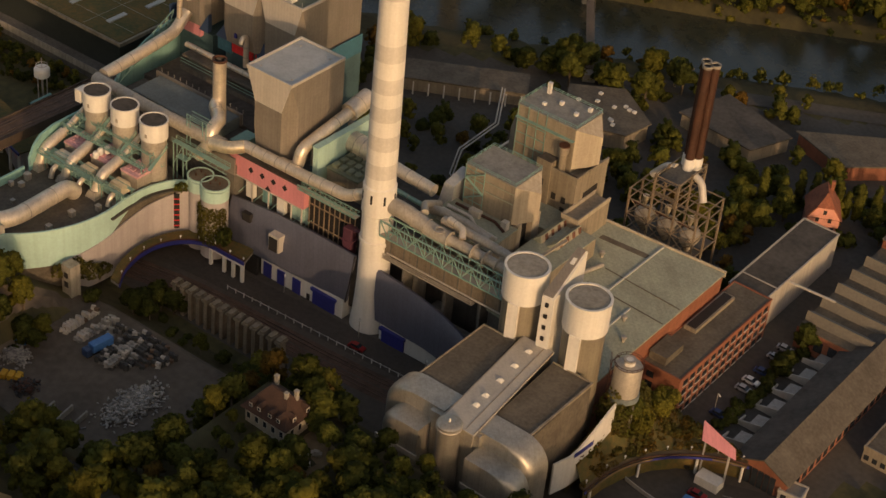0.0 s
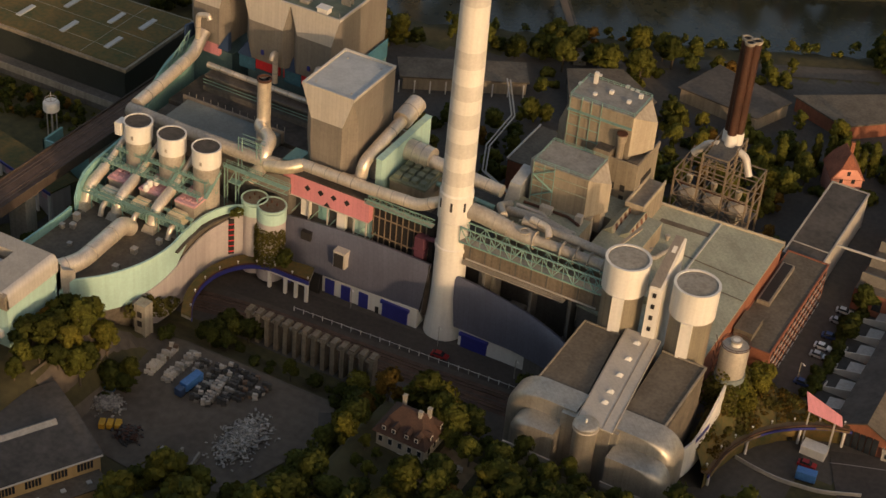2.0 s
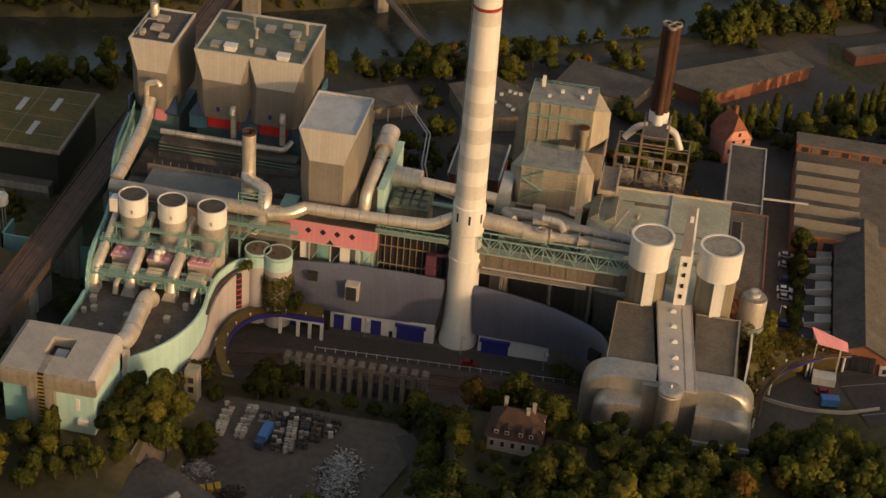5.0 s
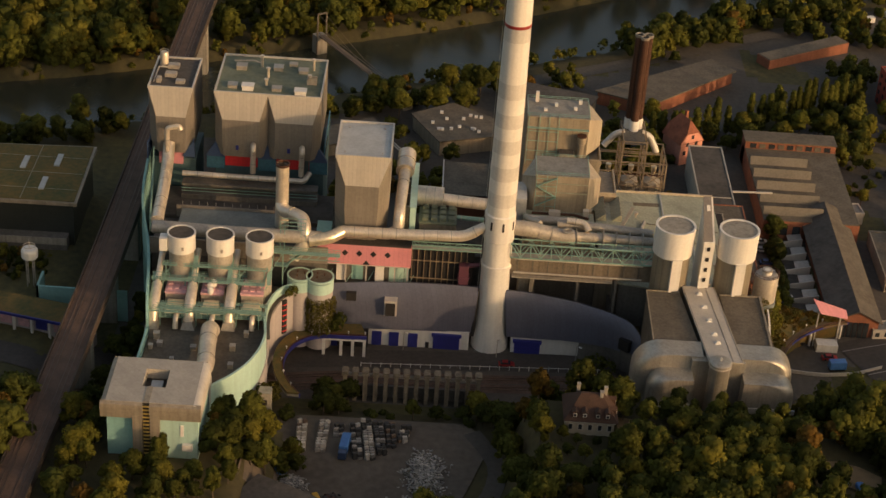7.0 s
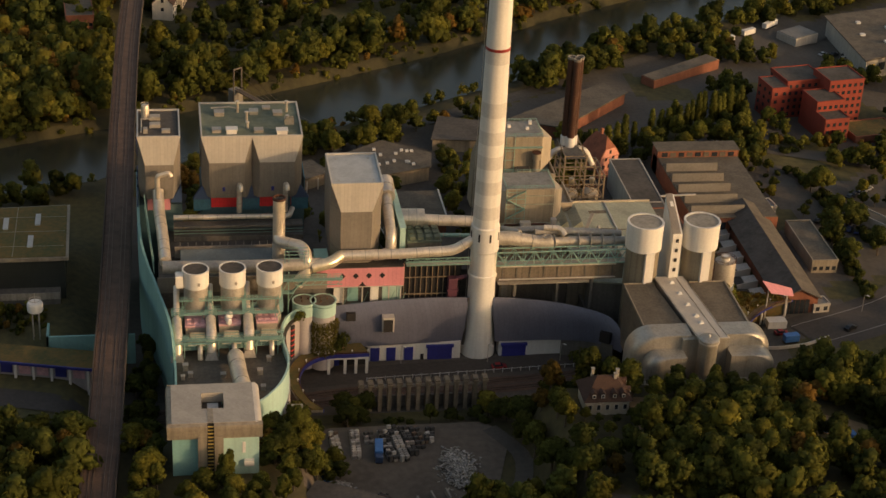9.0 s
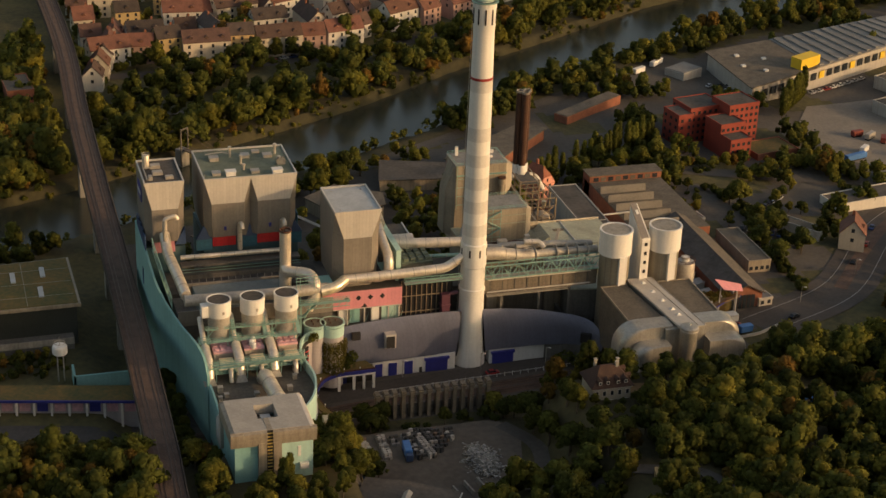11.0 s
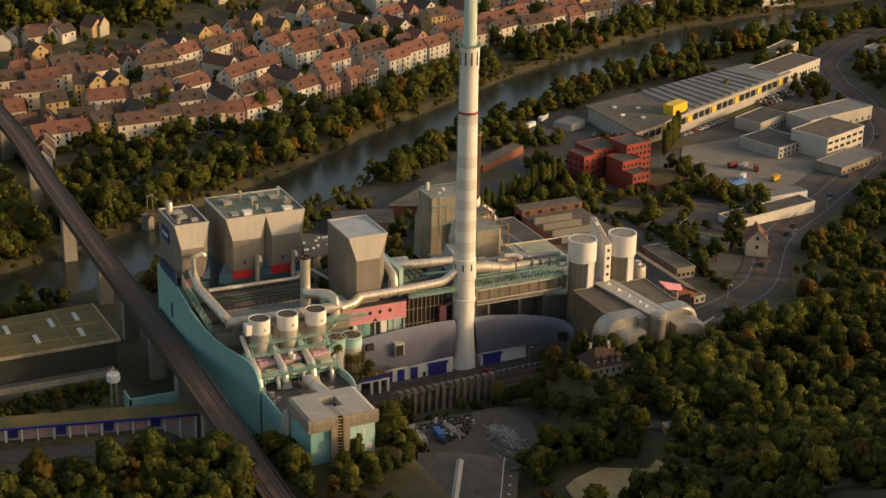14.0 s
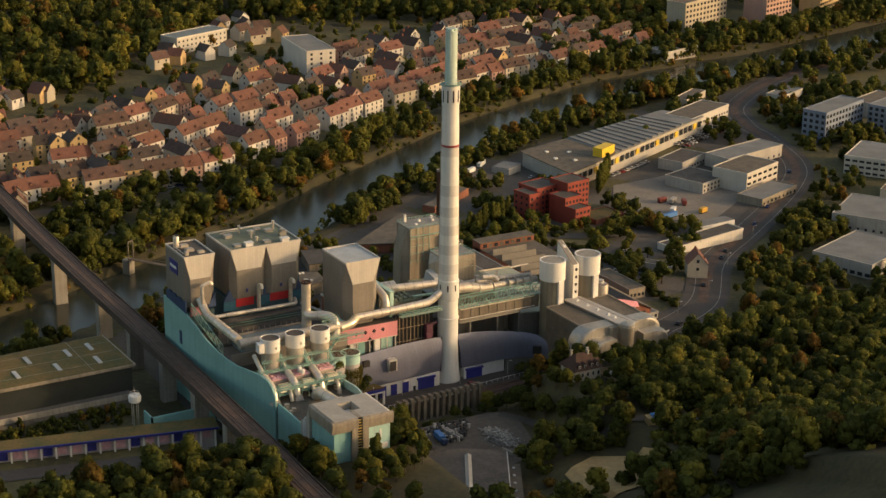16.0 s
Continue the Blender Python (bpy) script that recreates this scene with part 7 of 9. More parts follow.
def crown_lobes(rng, kind, h, r):
    if kind == "poplar":
        return [(rng.normal(0, 0.12 * r), rng.normal(0, 0.12 * r), h * q, r * (0.55 + 0.45 * math.sin(3.14 * min(1, q * 0.95))), h * 0.1) for q in np.linspace(0.14, 0.97, 11)]
    if kind == "bush":
        return [(rng.uniform(-r, r) * 0.6, rng.uniform(-r, r) * 0.6, h * rng.uniform(0.3, 0.6), r * rng.uniform(0.4, 0.65), h * 0.35) for _ in range(6)]
    out = []
    for _ in range(13):
        a, q = rng.uniform(0, 6.28), rng.uniform(0.0, 1.0)
        rad = r * 0.62 * math.sqrt(rng.uniform(0.05, 1)) * (1.15 - 0.75 * q)
        z = h * (0.34 + 0.52 * q)
        out.append((rad * math.cos(a), rad * math.sin(a), z, r * rng.uniform(0.30, 0.5), h * rng.uniform(0.11, 0.18)))
    for _ in range(7):
        a, q = rng.uniform(0, 6.28), rng.uniform(0.2, 0.9)
        rad = r * (0.95 - 0.6 * q)
        out.append((rad * math.cos(a), rad * math.sin(a), h * (0.36 + 0.54 * q), r * rng.uniform(0.16, 0.26), h * rng.uniform(0.06, 0.1)))
    return out


def tree_template(name, label, kind, h, r, leaves, seed, count, size):
    rng = np.random.default_rng(seed)
    th = thing(name, label, "tree" if kind != "bush" else "bush", (0, 0, -500), "trees round the plant")
    v, f, soft = leaf_cloud(rng, crown_lobes(rng, kind, h, r), count, size, 20)
    me = bpy.data.meshes.new("crown")
    me.from_pydata((v * U).tolist(), [], f.tolist())
    me.normals_split_custom_set_from_vertices(soft.tolist())
    part("crown", me, leaves, th, local=True)
    g = G()
    def limb(pts, rad):
        g.loft([[(x + q * math.cos(1.2566 * k), y + q * math.sin(1.2566 * k), z) for k in range(5)] for (x, y, z), q in zip(pts, rad)])

    limb([(0, 0, -1.5), (0.1, 0, h * 0.3), (0.15, 0.1, h * 0.62), (0.1, 0.1, h * 0.9)], [0.055 * r + 0.16, 0.045 * r + 0.12, 0.03 * r + 0.06, 0.05])
    if kind == "broad":
        for k in range(5):
            a = k * 1.3 + seed
            limb([(0.1, 0, h * (0.26 + 0.05 * k)), (0.32 * r * math.cos(a), 0.32 * r * math.sin(a), h * (0.42 + 0.05 * k)), (0.62 * r * math.cos(a), 0.62 * r * math.sin(a), h * (0.55 + 0.05 * k))], [0.16, 0.11, 0.05])
    part("trunk", g, BARK, th, local=True)
    return th


TREES = [tree_template("tree", lab, kind, h, r, m, 10 + k, n, s) for k, (lab, kind, h, r, m, n, s) in enumerate((
    ("broad green tree with an uneven full crown", "broad", 15, 6.4, LEAF, 1092, 0.60),
    ("dark green tree with a dense crown", "broad", 14, 6.0, LEAF_DARK, 1045, 0.60),
    ("yellow-green tree turning in early autumn", "broad", 15.5, 6.0, LEAF_LIGHT, 1045, 0.58),
    ("orange-brown autumn tree with thinning leaves", "broad", 12.5, 4.8, LEAF_AUTUMN, 800, 0.55),
    ("tall green tree with a narrow irregular crown", "broad", 18, 5.2, LEAF, 1045, 0.58),
    ("broad dark green tree with spreading crown", "broad", 12, 7.0, LEAF_DARK, 1140, 0.62),
))]
POPLAR = tree_template("poplar", "slim upright green poplar", "poplar", 16, 1.9, LEAF, 31, 700, 0.5)
BUSH = tree_template("bush", "low rounded dark green bush", "bush", 4.5, 3.0, LEAF_DARK, 32, 320, 0.5)
TEMPLATES = TREES + [POPLAR, BUSH]
BLOCKED = [(-126, -80, -56, 70), (-120, -108, -84, -74), (-60, -12, 50, 36), (40, -79, 101, 84), (18, -92, 42, -70), (-141, -140, -127, 470), (113, 20, 146, 158), (98, 20, 108, 158), (80, 80, 100, 140),
           (-232, 30, -148, 84), (-236, -26, -148, 12), (-8, 120, 4, 130), (88, -18, 113, 14), (20, -90, 38, -70)]
rt = np.random.default_rng(7)
PLACED = []


def free(x, y, gap):
    if any(a < x < c and b < y < d for a, b, c, d in BLOCKED):
        return False
    return all((x - p) ** 2 + (y - q) ** 2 > gap * gap for p, q in PLACED)


def put_tree(t, x, y, s=1.0, z=None):
    m = at(x, y, gz(x, y) if z is None else z, rt.uniform(0, 360))
    ob = copy_thing(t, m)
    ob.scale = (s * rt.uniform(0.92, 1.1), s * rt.uniform(0.92, 1.1), s * rt.uniform(0.9, 1.12))
    PLACED.append((x, y))
    return ob


def inside(x, y, poly):
    hit = False
    for (ax, ay), (bx, by) in zip(poly, poly[1:] + poly[:1]):
        if (ay > y) != (by > y) and x < (bx - ax) * (y - ay) / (by - ay) + ax:
            hit = not hit
    return hit


def grove(poly, n, weights, gap=5.0, s=(0.75, 1.15), avoid=()):
    """Single trees scattered in an area; weights pick the kinds."""
    xs, ys = [p[0] for p in poly], [p[1] for p in poly]
    done = tries = 0
    while done < n and tries < n * 40:
        tries += 1
        x, y = rt.uniform(min(xs), max(xs)), rt.uniform(min(ys), max(ys))
        if not inside(x, y, poly) or not free(x, y, gap) or any((x - a) ** 2 + (y - b) ** 2 < r * r for a, b, r in avoid):
            continue
        put_tree(TEMPLATES[rt.choice(len(TEMPLATES), p=np.array(weights) / sum(weights))], x, y, rt.uniform(*s))
        done += 1


ROADSIDE = [(-6, -60, 6), (2, -76, 6), (0, -92, 6), (-8, -108, 6), (-2, -122, 6), (22, -130, 7), (42, -138, 7), (45, -160, 6), (30, -200, 6), (10, -126, 6), (109, -89, 10), (44, -150, 5), (38, -180, 6), (-12, -155, 14), (5, -165, 14), (26, -138, 8), (29, -95, 8), (24, -101, 5)]
grove([(2, -58), (18, -46), (48, -60), (100, -66), (100, -100), (60, -132), (12, -118), (6, -90)], 52, (4, 5, 2, 2.2, 2, 4, 0, 1), 5.2, (0.7, 1.05), ROADSIDE)
grove([(98, -40), (150, -30), (190, -20), (240, 0), (260, -60), (190, -140), (100, -180), (50, -150), (70, -130), (100, -90)], 18, (5, 4, 3, 0.6, 2, 4, 0, 0), 6.4, (0.85, 1.2), ROADSIDE)
grove([(-86, -74), (-74, -62), (-66, -52), (-58, -60), (-60, -90), (-72, -100), (-88, -100), (-88, -80)], 30, (4, 3, 2, 1.6, 2, 2, 0, 1), 4.6, (0.6, 0.95))
for k in range(13):
    put_tree(TREES[(0, 1, 2, 5, 4, 1)[k % 6]], 44 + k * 4.6, -64.5 - 3.5 * (k % 3), 0.36 + 0.07 * (k % 4))
for k in range(15):
    put_tree(TREES[(0, 1, 2, 1, 5)[k % 5]], -122.2 + 1.1 * math.sin(k * 2.1), -72 + k * 5.6, 0.44 + 0.08 * (k * 3 % 4))
for k in range(9):
    put_tree(TREES[(1, 0, 5)[k % 3]], 40 + k * 7.2, -73 - 3 * (k % 2), 0.62 + 0.06 * (k % 3))
grove([(-86, -101), (-70, -92), (-65, -80), (-74, -68), (-83.5, -76), (-83.5, -98)], 18, (4, 2, 4, 2, 2, 2, 0, 0), 3.8, (0.62, 0.9))
for x, y, q in ((20.5, -86, 0.36), (25, -87.4, 0.3), (31, -87.4, 0.28), (36.4, -86.8, 0.34), (22, -93, 0.36), (27, -95, 0.40), (33, -95, 0.36), (14, -86, 0.7), (40, -99, 0.6)):
    put_tree(TREES[int(x) % 3], x, y, q)
grove([(-132, -104), (-120, -106), (-96, -132), (-96, -156), (-132, -156)], 13, (4, 3, 2, 1.2, 1, 2, 0, 1), 4.8, (0.55, 0.85))
grove([(-98, -106), (-74, -102), (-78, -116), (-92, -130), (-112, -124), (-112, -112)], 15, (4, 3, 3, 1.6, 2, 2, 0, 1), 4.6, (0.45, 0.72))
grove([(-64, -52), (-48, -52), (-46, -40), (-56, -38), (-66, -44)], 9, (1, 5, 0, 0, 0, 3, 0, 2), 4.0, (0.55, 0.8))
grove([(-225, -88), (-150, -62), (-144, -70), (-144, -130), (-180, -150), (-240, -130)], 10, (4, 4, 2.5, 1, 1, 3, 0, 0), 6.0, (0.8, 1.15))
grove([(-129, -108), (-115.5, -108), (-115.5, -44), (-119, -26), (-123, -6), (-127.5, -6)], 40, (1.5, 2, 0.5, 0.4, 0, 1, 0, 7), 3.2, (0.45, 0.85))
grove([(-8, -56), (-4, -42), (10, -44), (8, -58)], 5, (2, 2, 2, 4, 0, 0, 0, 1), 4, (0.6, 0.8))
grove([(-40, -52), (-6, -52), (-6, -46), (-40, -46)], 8, (1, 2, 0, 1, 0, 0, 0, 6), 3.2, (0.4, 0.6))
grove([(86, -22), (96, -24), (98, -6), (100, 18), (92, 20), (88, 0)], 14, (2, 2, 3, 3, 1, 1, 0, 2), 3.6, (0.45, 0.75))
for x, y, s in ((-100, -108.5, 0.72), (-97.4, -108.8, 0.86), (-98.8, -110, 0.7)):
    put_tree(POPLAR, x, y, s)
for k in range(11):
    put_tree(POPLAR, 60 + k * 4.2 + rt.normal(0, 0.8), 152 + 2.1 * k + rt.normal(0, 1.5), rt.uniform(0.75, 1.05))
for k in range(15):
    put_tree(POPLAR, 116 + k * 3.6 + rt.normal(0, 0.8), 186 + k * 1.6 + rt.normal(0, 1.5), rt.uniform(0.8, 1.1))
grove([(100, 150), (128, 160), (150, 176), (150, 196), (118, 184), (98, 166)], 18, (3, 3, 3, 0.5, 1, 2, 0, 1), 4.4, (0.6, 0.9))
grove([(108.8, 33), (112.6, 33), (112.4, 92), (108.8, 92)], 24, (0, 0.6, 0, 0, 0, 0, 0, 6), 2.2, (0.5, 0.9))
grove([(44, 104), (70, 112), (70, 150), (48, 150)], 14, (3, 2, 2, 1, 1, 1, 2, 1), 4.4, (0.55, 0.85))
grove([(-60, 160), (-4, 180), (10, 202), (-4, 214), (-62, 190)], 16, (3, 2, 4, 1.5, 2, 1, 0, 0), 5, (0.7, 1.05))
grove([(150, 200), (178, 210), (240, 240), (240, 262), (200, 260), (160, 230)], 12, (3, 3, 3, 1, 2, 1, 1, 1), 4.6, (0.5, 0.8))
for k in range(9):
    put_tree(POPLAR, 262 + k * 3.4, 246 + k * 3.6, rt.uniform(0.9, 1.2))
grove([(166, 90), (171, 90), (169.5, 30), (165, 30)], 20, (0, 0.6, 0, 0, 0, 0, 0, 6), 2.6, (0.7, 1.1))
grove([(170, 148), (176, 148), (190, 66), (184, 66)], 26, (0.6, 0.8, 0, 0, 0, 0, 0, 6), 2.8, (0.7, 1.1))
grove([(130, 108), (150, 112), (168, 150), (150, 160), (146, 150)], 14, (0.6, 0.6, 0.6, 0, 0, 0, 0, 4), 3.4, (0.4, 0.6))
grove([(160, 96), (205, 110), (230, 138), (215, 146), (170, 120)], 14, (2, 2, 2, 1, 0, 1, 0, 4), 4.4, (0.4, 0.6))


def scatter(name, label, poly_or_fn, n, kinds, box, gap=4.5, s=(0.7, 1.1), seed=3):
    """A wood that nobody could count, as one mesh of leaf clumps."""
    rng = np.random.default_rng(seed)
    lib = []
    for k, (kind, h, r, cnt) in enumerate(kinds):
        v, f, soft = leaf_cloud(rng, crown_lobes(rng, kind, h, r), cnt, float(np.interp(cnt, [30, 70, 140, 260, 330], [1.5, 1.25, 0.9, 0.68, 0.6])), 20 if cnt > 60 else 4)
        lib.append((v, f, soft))
    V, F, N, base, cells = [], [], [], 0, {}
    tries = done = 0
    while done < n and tries < n * 9:
        tries += 1
        x, y = box(rng) if callable(box) else (rng.uniform(box[0], box[2]), rng.uniform(box[1], box[3]))
        if not in_view(x, y) or not poly_or_fn(x, y):
            continue
        key = (int(x / gap), int(y / gap))
        if key in cells or any(a < x < c and b < y < d for a, b, c, d in BLOCKED):
            continue
        cells[key] = 1
        v, f, soft = lib[rng.integers(len(lib))]
        q, a = rng.uniform(*s), rng.uniform(0, 6.28)
        c_, s_ = math.cos(a), math.sin(a)
        w = np.stack([(v[:, 0] * c_ - v[:, 1] * s_) * q + x, (v[:, 0] * s_ + v[:, 1] * c_) * q + y, v[:, 2] * q * rng.uniform(0.9, 1.15) + gz(x, y) - 0.8], 1)
        V.append(w)
        N.append(np.stack([soft[:, 0] * c_ - soft[:, 1] * s_, soft[:, 0] * s_ + soft[:, 1] * c_, soft[:, 2]], 1))
        F.append(f + base)
        base += len(w)
        done += 1
    if not V:
        return None
    me = bpy.data.meshes.new(name)
    V, F = np.concatenate(V) * U, np.concatenate(F)
    me.vertices.add(len(V))
    me.vertices.foreach_set("co", V.ravel())
    me.loops.add(F.size)
    me.loops.foreach_set("vertex_index", F.ravel())
    me.polygons.add(len(F))
    me.polygons.foreach_set("loop_start", np.arange(0, F.size, 4))
    me.update(calc_edges=True)
    me.normals_split_custom_set_from_vertices(np.concatenate(N).tolist())
    return me


def wood(name, label, fn, n, box, mixture, dense=135, **kw):
    for k, (m, share, word) in enumerate(mixture):
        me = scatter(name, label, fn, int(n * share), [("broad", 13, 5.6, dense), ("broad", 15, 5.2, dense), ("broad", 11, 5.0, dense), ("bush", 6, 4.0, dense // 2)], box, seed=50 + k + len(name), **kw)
        if me:
            tagged(part(name, me, m, None), word + " " + label, "woods", kind="stuff")


def along_river(x0, x1, lo, hi, side):
    """Draws places beside the river between two x, lo to hi from its middle."""
    seg = [(Vector(a), Vector(b)) for a, b in zip(RIVER, RIVER[1:]) if b[0] > x0 and a[0] < x1]
    w = np.array([(b - a).length for a, b in seg])

    def draw(rng):
        a, b = seg[rng.choice(len(seg), p=w / w.sum())]
        p, d = a.lerp(b, rng.uniform()), (b - a).normalized()
        q = rng.uniform(lo, hi) * side
        return p.x - d.y * q, p.y + d.x * q
    return draw


def river_side(lo, hi, side, limit=lambda x, y: True):
    def fn(x, y):
        d, s = line_dist(x, y, RIVER)
        return lo < float(d) < hi and (float(s) > 0) == (side > 0) and limit(x, y)
    return fn


def in_view(x, y):
    """Woods are kept to the ground that comes into the camera's view."""
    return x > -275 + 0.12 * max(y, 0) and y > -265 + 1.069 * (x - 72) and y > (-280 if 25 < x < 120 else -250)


MIX = ((LEAF, 0.40, "green"), (LEAF_DARK, 0.34, "dark green"), (LEAF_LIGHT, 0.18, "yellowing"), (LEAF_AUTUMN, 0.06, "browning"))
ANY = lambda x, y: x < 900
wood("near_bank_trees", "trees and scrub along the near river bank", lambda x, y: (x > 56 or x < -150) and x < 900, 330, along_river(-270, 900, 30, 50, -1), MIX, dense=200, gap=4.5, s=(0.8, 1.35))
wood("bank_scrub", "low scrub at the water's edge", lambda x, y: True, 620, lambda rng: along_river(-420, 760, 27.5, 33, rng.choice((-1, 1)))(rng), MIX, dense=60, gap=3.0, s=(0.3, 0.55))
wood("far_bank_trees", "trees and scrub along the far river bank", ANY, 520, along_river(-270, 760, 31, 58, 1), MIX, dense=180, gap=4.5, s=(0.9, 1.55))
wood("meadow_trees", "trees in the riverside meadow", lambda x, y: x < 0 or float(noise.noise(Vector((x * 0.014, y * 0.014, 0)))) > 0.0, 470, along_river(-160, 620, 56, 165, 1), MIX, dense=180, gap=6.0, s=(0.75, 1.35))
wood("west_wood", "woodland beyond the viaduct", lambda x, y: x < -142, 420, along_river(-330, -60, 32, 190, 1), MIX, dense=220, gap=5.5, s=(1.1, 1.75))
wood("works_trees", "trees between the works and the river", lambda x, y: not (x < 60 and float(line_dist(x, y, RIVER)[0]) < 44) and not any(a < x < c and b < y < d for a, b, c, d in ((-96, 112, -38, 158), (-36, 134, 8, 176), (40, 185, 118, 245), (4, 168, 52, 204), (-22, 76, 4, 108), (36, 80, 70, 106), (68, 112, 90, 144), (96, 0, 112, 260))), 210, (-112, 72, 108, 250), MIX, dense=240, gap=5.0, s=(0.55, 1.0))
wood("depot_trees", "trees round the river depot and the offices", lambda x, y: float(line_dist(x, y, RIVER)[0]) > 48 and not (170 < x < 242 and 178 < y < 236) and not (246 < x < 436 and 262 < y < 384) and float(line_dist(x, y, MAIN_ROAD)[0]) > 20 and not (262 < x < 372 and 160 < y < 268) and not (192 < x < 262 and 290 < y < 346) and float(noise.noise(Vector((x * 0.025, y * 0.025, 9)))) > -0.05, 190, (146, 150, 330, 300), MIX, gap=5.0, s=(0.55, 1.0))
wood("far_hill_wood", "woodland on the far valley slope", lambda x, y: y > float(np.interp(x, [-300, -31, 11, 68, 145, 213, 253, 400, 589, 835, 1200], [600, 656, 650, 664, 765, 838, 861, 790, 690, 690, 760])), 1900, (-140, 640, 720, 1020), MIX, dense=70, gap=9.0, s=(1.2, 1.8))
wood("town_trees", "garden trees between the houses", river_side(150, 500, 1, lambda x, y: x > -130), 700, (-130, 380, 700, 900), MIX, gap=8.0, s=(0.5, 0.95))
wood("roadside_trees", "trees along the main road and sheds", lambda x, y: y < 420 and float(line_dist(x, y, MAIN_ROAD)[0]) > 22 and float(line_dist(x, y, RIVER)[0]) > 60 and float(noise.noise(Vector((x * 0.02, y * 0.02, 5)))) > 0.12 and not (170 < x < 300 and 110 < y < 330) and not (290 < x < 480 and 20 < y < 330), 560, (170, -60, 760, 480), MIX, gap=7.0, s=(0.7, 1.2))
wood("hill_wood", "dense woodland on the hill behind the plant", lambda x, y: (x > 230 or y < -165 or x < -240) and y < -15 + 0.1 * (x - 230) * 0 and float(line_dist(x, y, MAIN_ROAD)[0]) > 30, 420, (-300, -300, 420, -18), MIX, dense=110, gap=8.0, s=(0.9, 1.3))
wood("valley_wood", "woods on both sides of the far river bend", lambda x, y: float(line_dist(x, y, RIVER)[0]) > 32 and float(line_dist(x, y, MAIN_ROAD)[0]) > 18 and not (610 < x < 860 and 620 < y < 680) and not (530 < x < 590 and 540 < y < 580), 420, (450, 440, 1000, 780), MIX, dense=110, gap=8.0, s=(1.0, 1.6))
wood("office_trees", "trees in front of the vermilion offices", lambda x, y: not (190 < x < 222 and 184 < y < 236) and not (222 < x < 242 and 184 < y < 206), 46, (174, 166, 246, 206), MIX, dense=240, gap=5.5, s=(0.5, 0.8))
wood("road_grove", "grove beside the main road and the white sheds", lambda x, y: inside(x, y, [(321, 119), (366, 146), (374, 134), (356, 100), (312, 100)]), 60, (300, 70, 395, 150), MIX, dense=200, gap=5.0, s=(0.8, 1.15))
CLEAR_TRACK = [(70, -150, 3), (58, -160, 3), (47, -176, 3), (38, -191, 3), (33, -203, 3), (30, -212, 3)]
HALLS_EAST = ((292, 26, 368, 86), (352, 72, 436, 154), (446, 164, 528, 248), (482, 280, 598, 322), (404, 46, 458, 86), (430, 136, 474, 166), (500, 144, 540, 178), (536, 216, 584, 246))


def east_of_road(x, y):
    d, sd = line_dist(x, y, MAIN_ROAD)
    return float(sd) < 0 and 17 < float(d) < 150 and float(noise.noise(Vector((x * 0.016, y * 0.016, 3)))) > -0.12 and not any(a < x < c and b < y < e for a, b, c, e in HALLS_EAST)


wood("east_verge_wood", "trees beside the main road and round the warehouses", east_of_road, 330, (190, -30, 640, 430), MIX, dense=150, gap=5.0, s=(0.6, 1.1))
wood("slope_scrub", "low scrub on the slope below the grass-roofed hall", lambda x, y: (x + 161) ** 2 + (y - 9) ** 2 > 30, 170, (-232, 10, -160, 31), MIX, dense=70, gap=2.6, s=(0.22, 0.42))
wood("track_wood", "woodland beside the track on the hill", lambda x, y: all((x - a) ** 2 + (y - b) ** 2 > (r + 2) ** 2 for a, b, r in CLEAR_TRACK), 230, (30, -278, 120, -168), MIX, dense=260, gap=4.6, s=(0.8, 1.2))
wood("avenue_trees", "trees along both sides of the main road", lambda x, y: 17 < float(line_dist(x, y, MAIN_ROAD)[0]) < 44 and not (262 < x < 372 and 160 < y < 268) and not (300 < x < 440 and 60 < y < 140) and not (350 < x < 470 and 205 < y < 300), 170, (200, 40, 640, 480), MIX, gap=5.5, s=(0.5, 0.95))
CLEAR = ROADSIDE + [(109, -124, 3), (96, -131, 3), (82, -139, 3), (70, -150, 3), (58, -160, 3), (47, -176, 3), (38, -191, 3), (109, -89, 10), (30, -80, 14), (44, -81, 9), (70, -50, 20)]
wood("slope_wood", "dense woodland on the slope before the plant", lambda x, y: y < -40 - 0.1 * abs(x - 110) and (x > 96 or y < -64) and all((x - a) ** 2 + (y - b) ** 2 > (r + 3) ** 2 for a, b, r in CLEAR), 720, (46, -235, 262, -30), MIX, dense=330, gap=4.8, s=(0.85, 1.3))
wood("hilltop_wood", "woodland round the hill road and clearing", lambda x, y: not (-32 < x < 18 and y < -138) and not (18 < x < 38 and -146 < y < -128) and not (x < -34 and y > -160) and all((x - a) ** 2 + (y - b) ** 2 > r * r for a, b, r in ROADSIDE), 250, (-70, -215, 60, -112), MIX, dense=300, gap=4.2, s=(0.65, 1.1))
wood("west_slope_wood", "dense woodland beside the viaduct", lambda x, y: y < -56 - 0.28 * max(0.0, -150 - x), 240, (-242, -155, -144, -34), MIX, dense=330, gap=5.0, s=(0.9, 1.35))
for t in TEMPLATES:
    t.location = Vector((0, 0, 0))
# the first copies stand in the wood themselves
for t, (x, y) in zip(TEMPLATES, ((112, -75), (128, -98), (150, -62), (14, -62), (176, -80), (140, -120), (58, 150), (-66, -58))):
    t.location = Vector((x, y, gz(x, y))) * U

# creepers and roof bushes at the plant


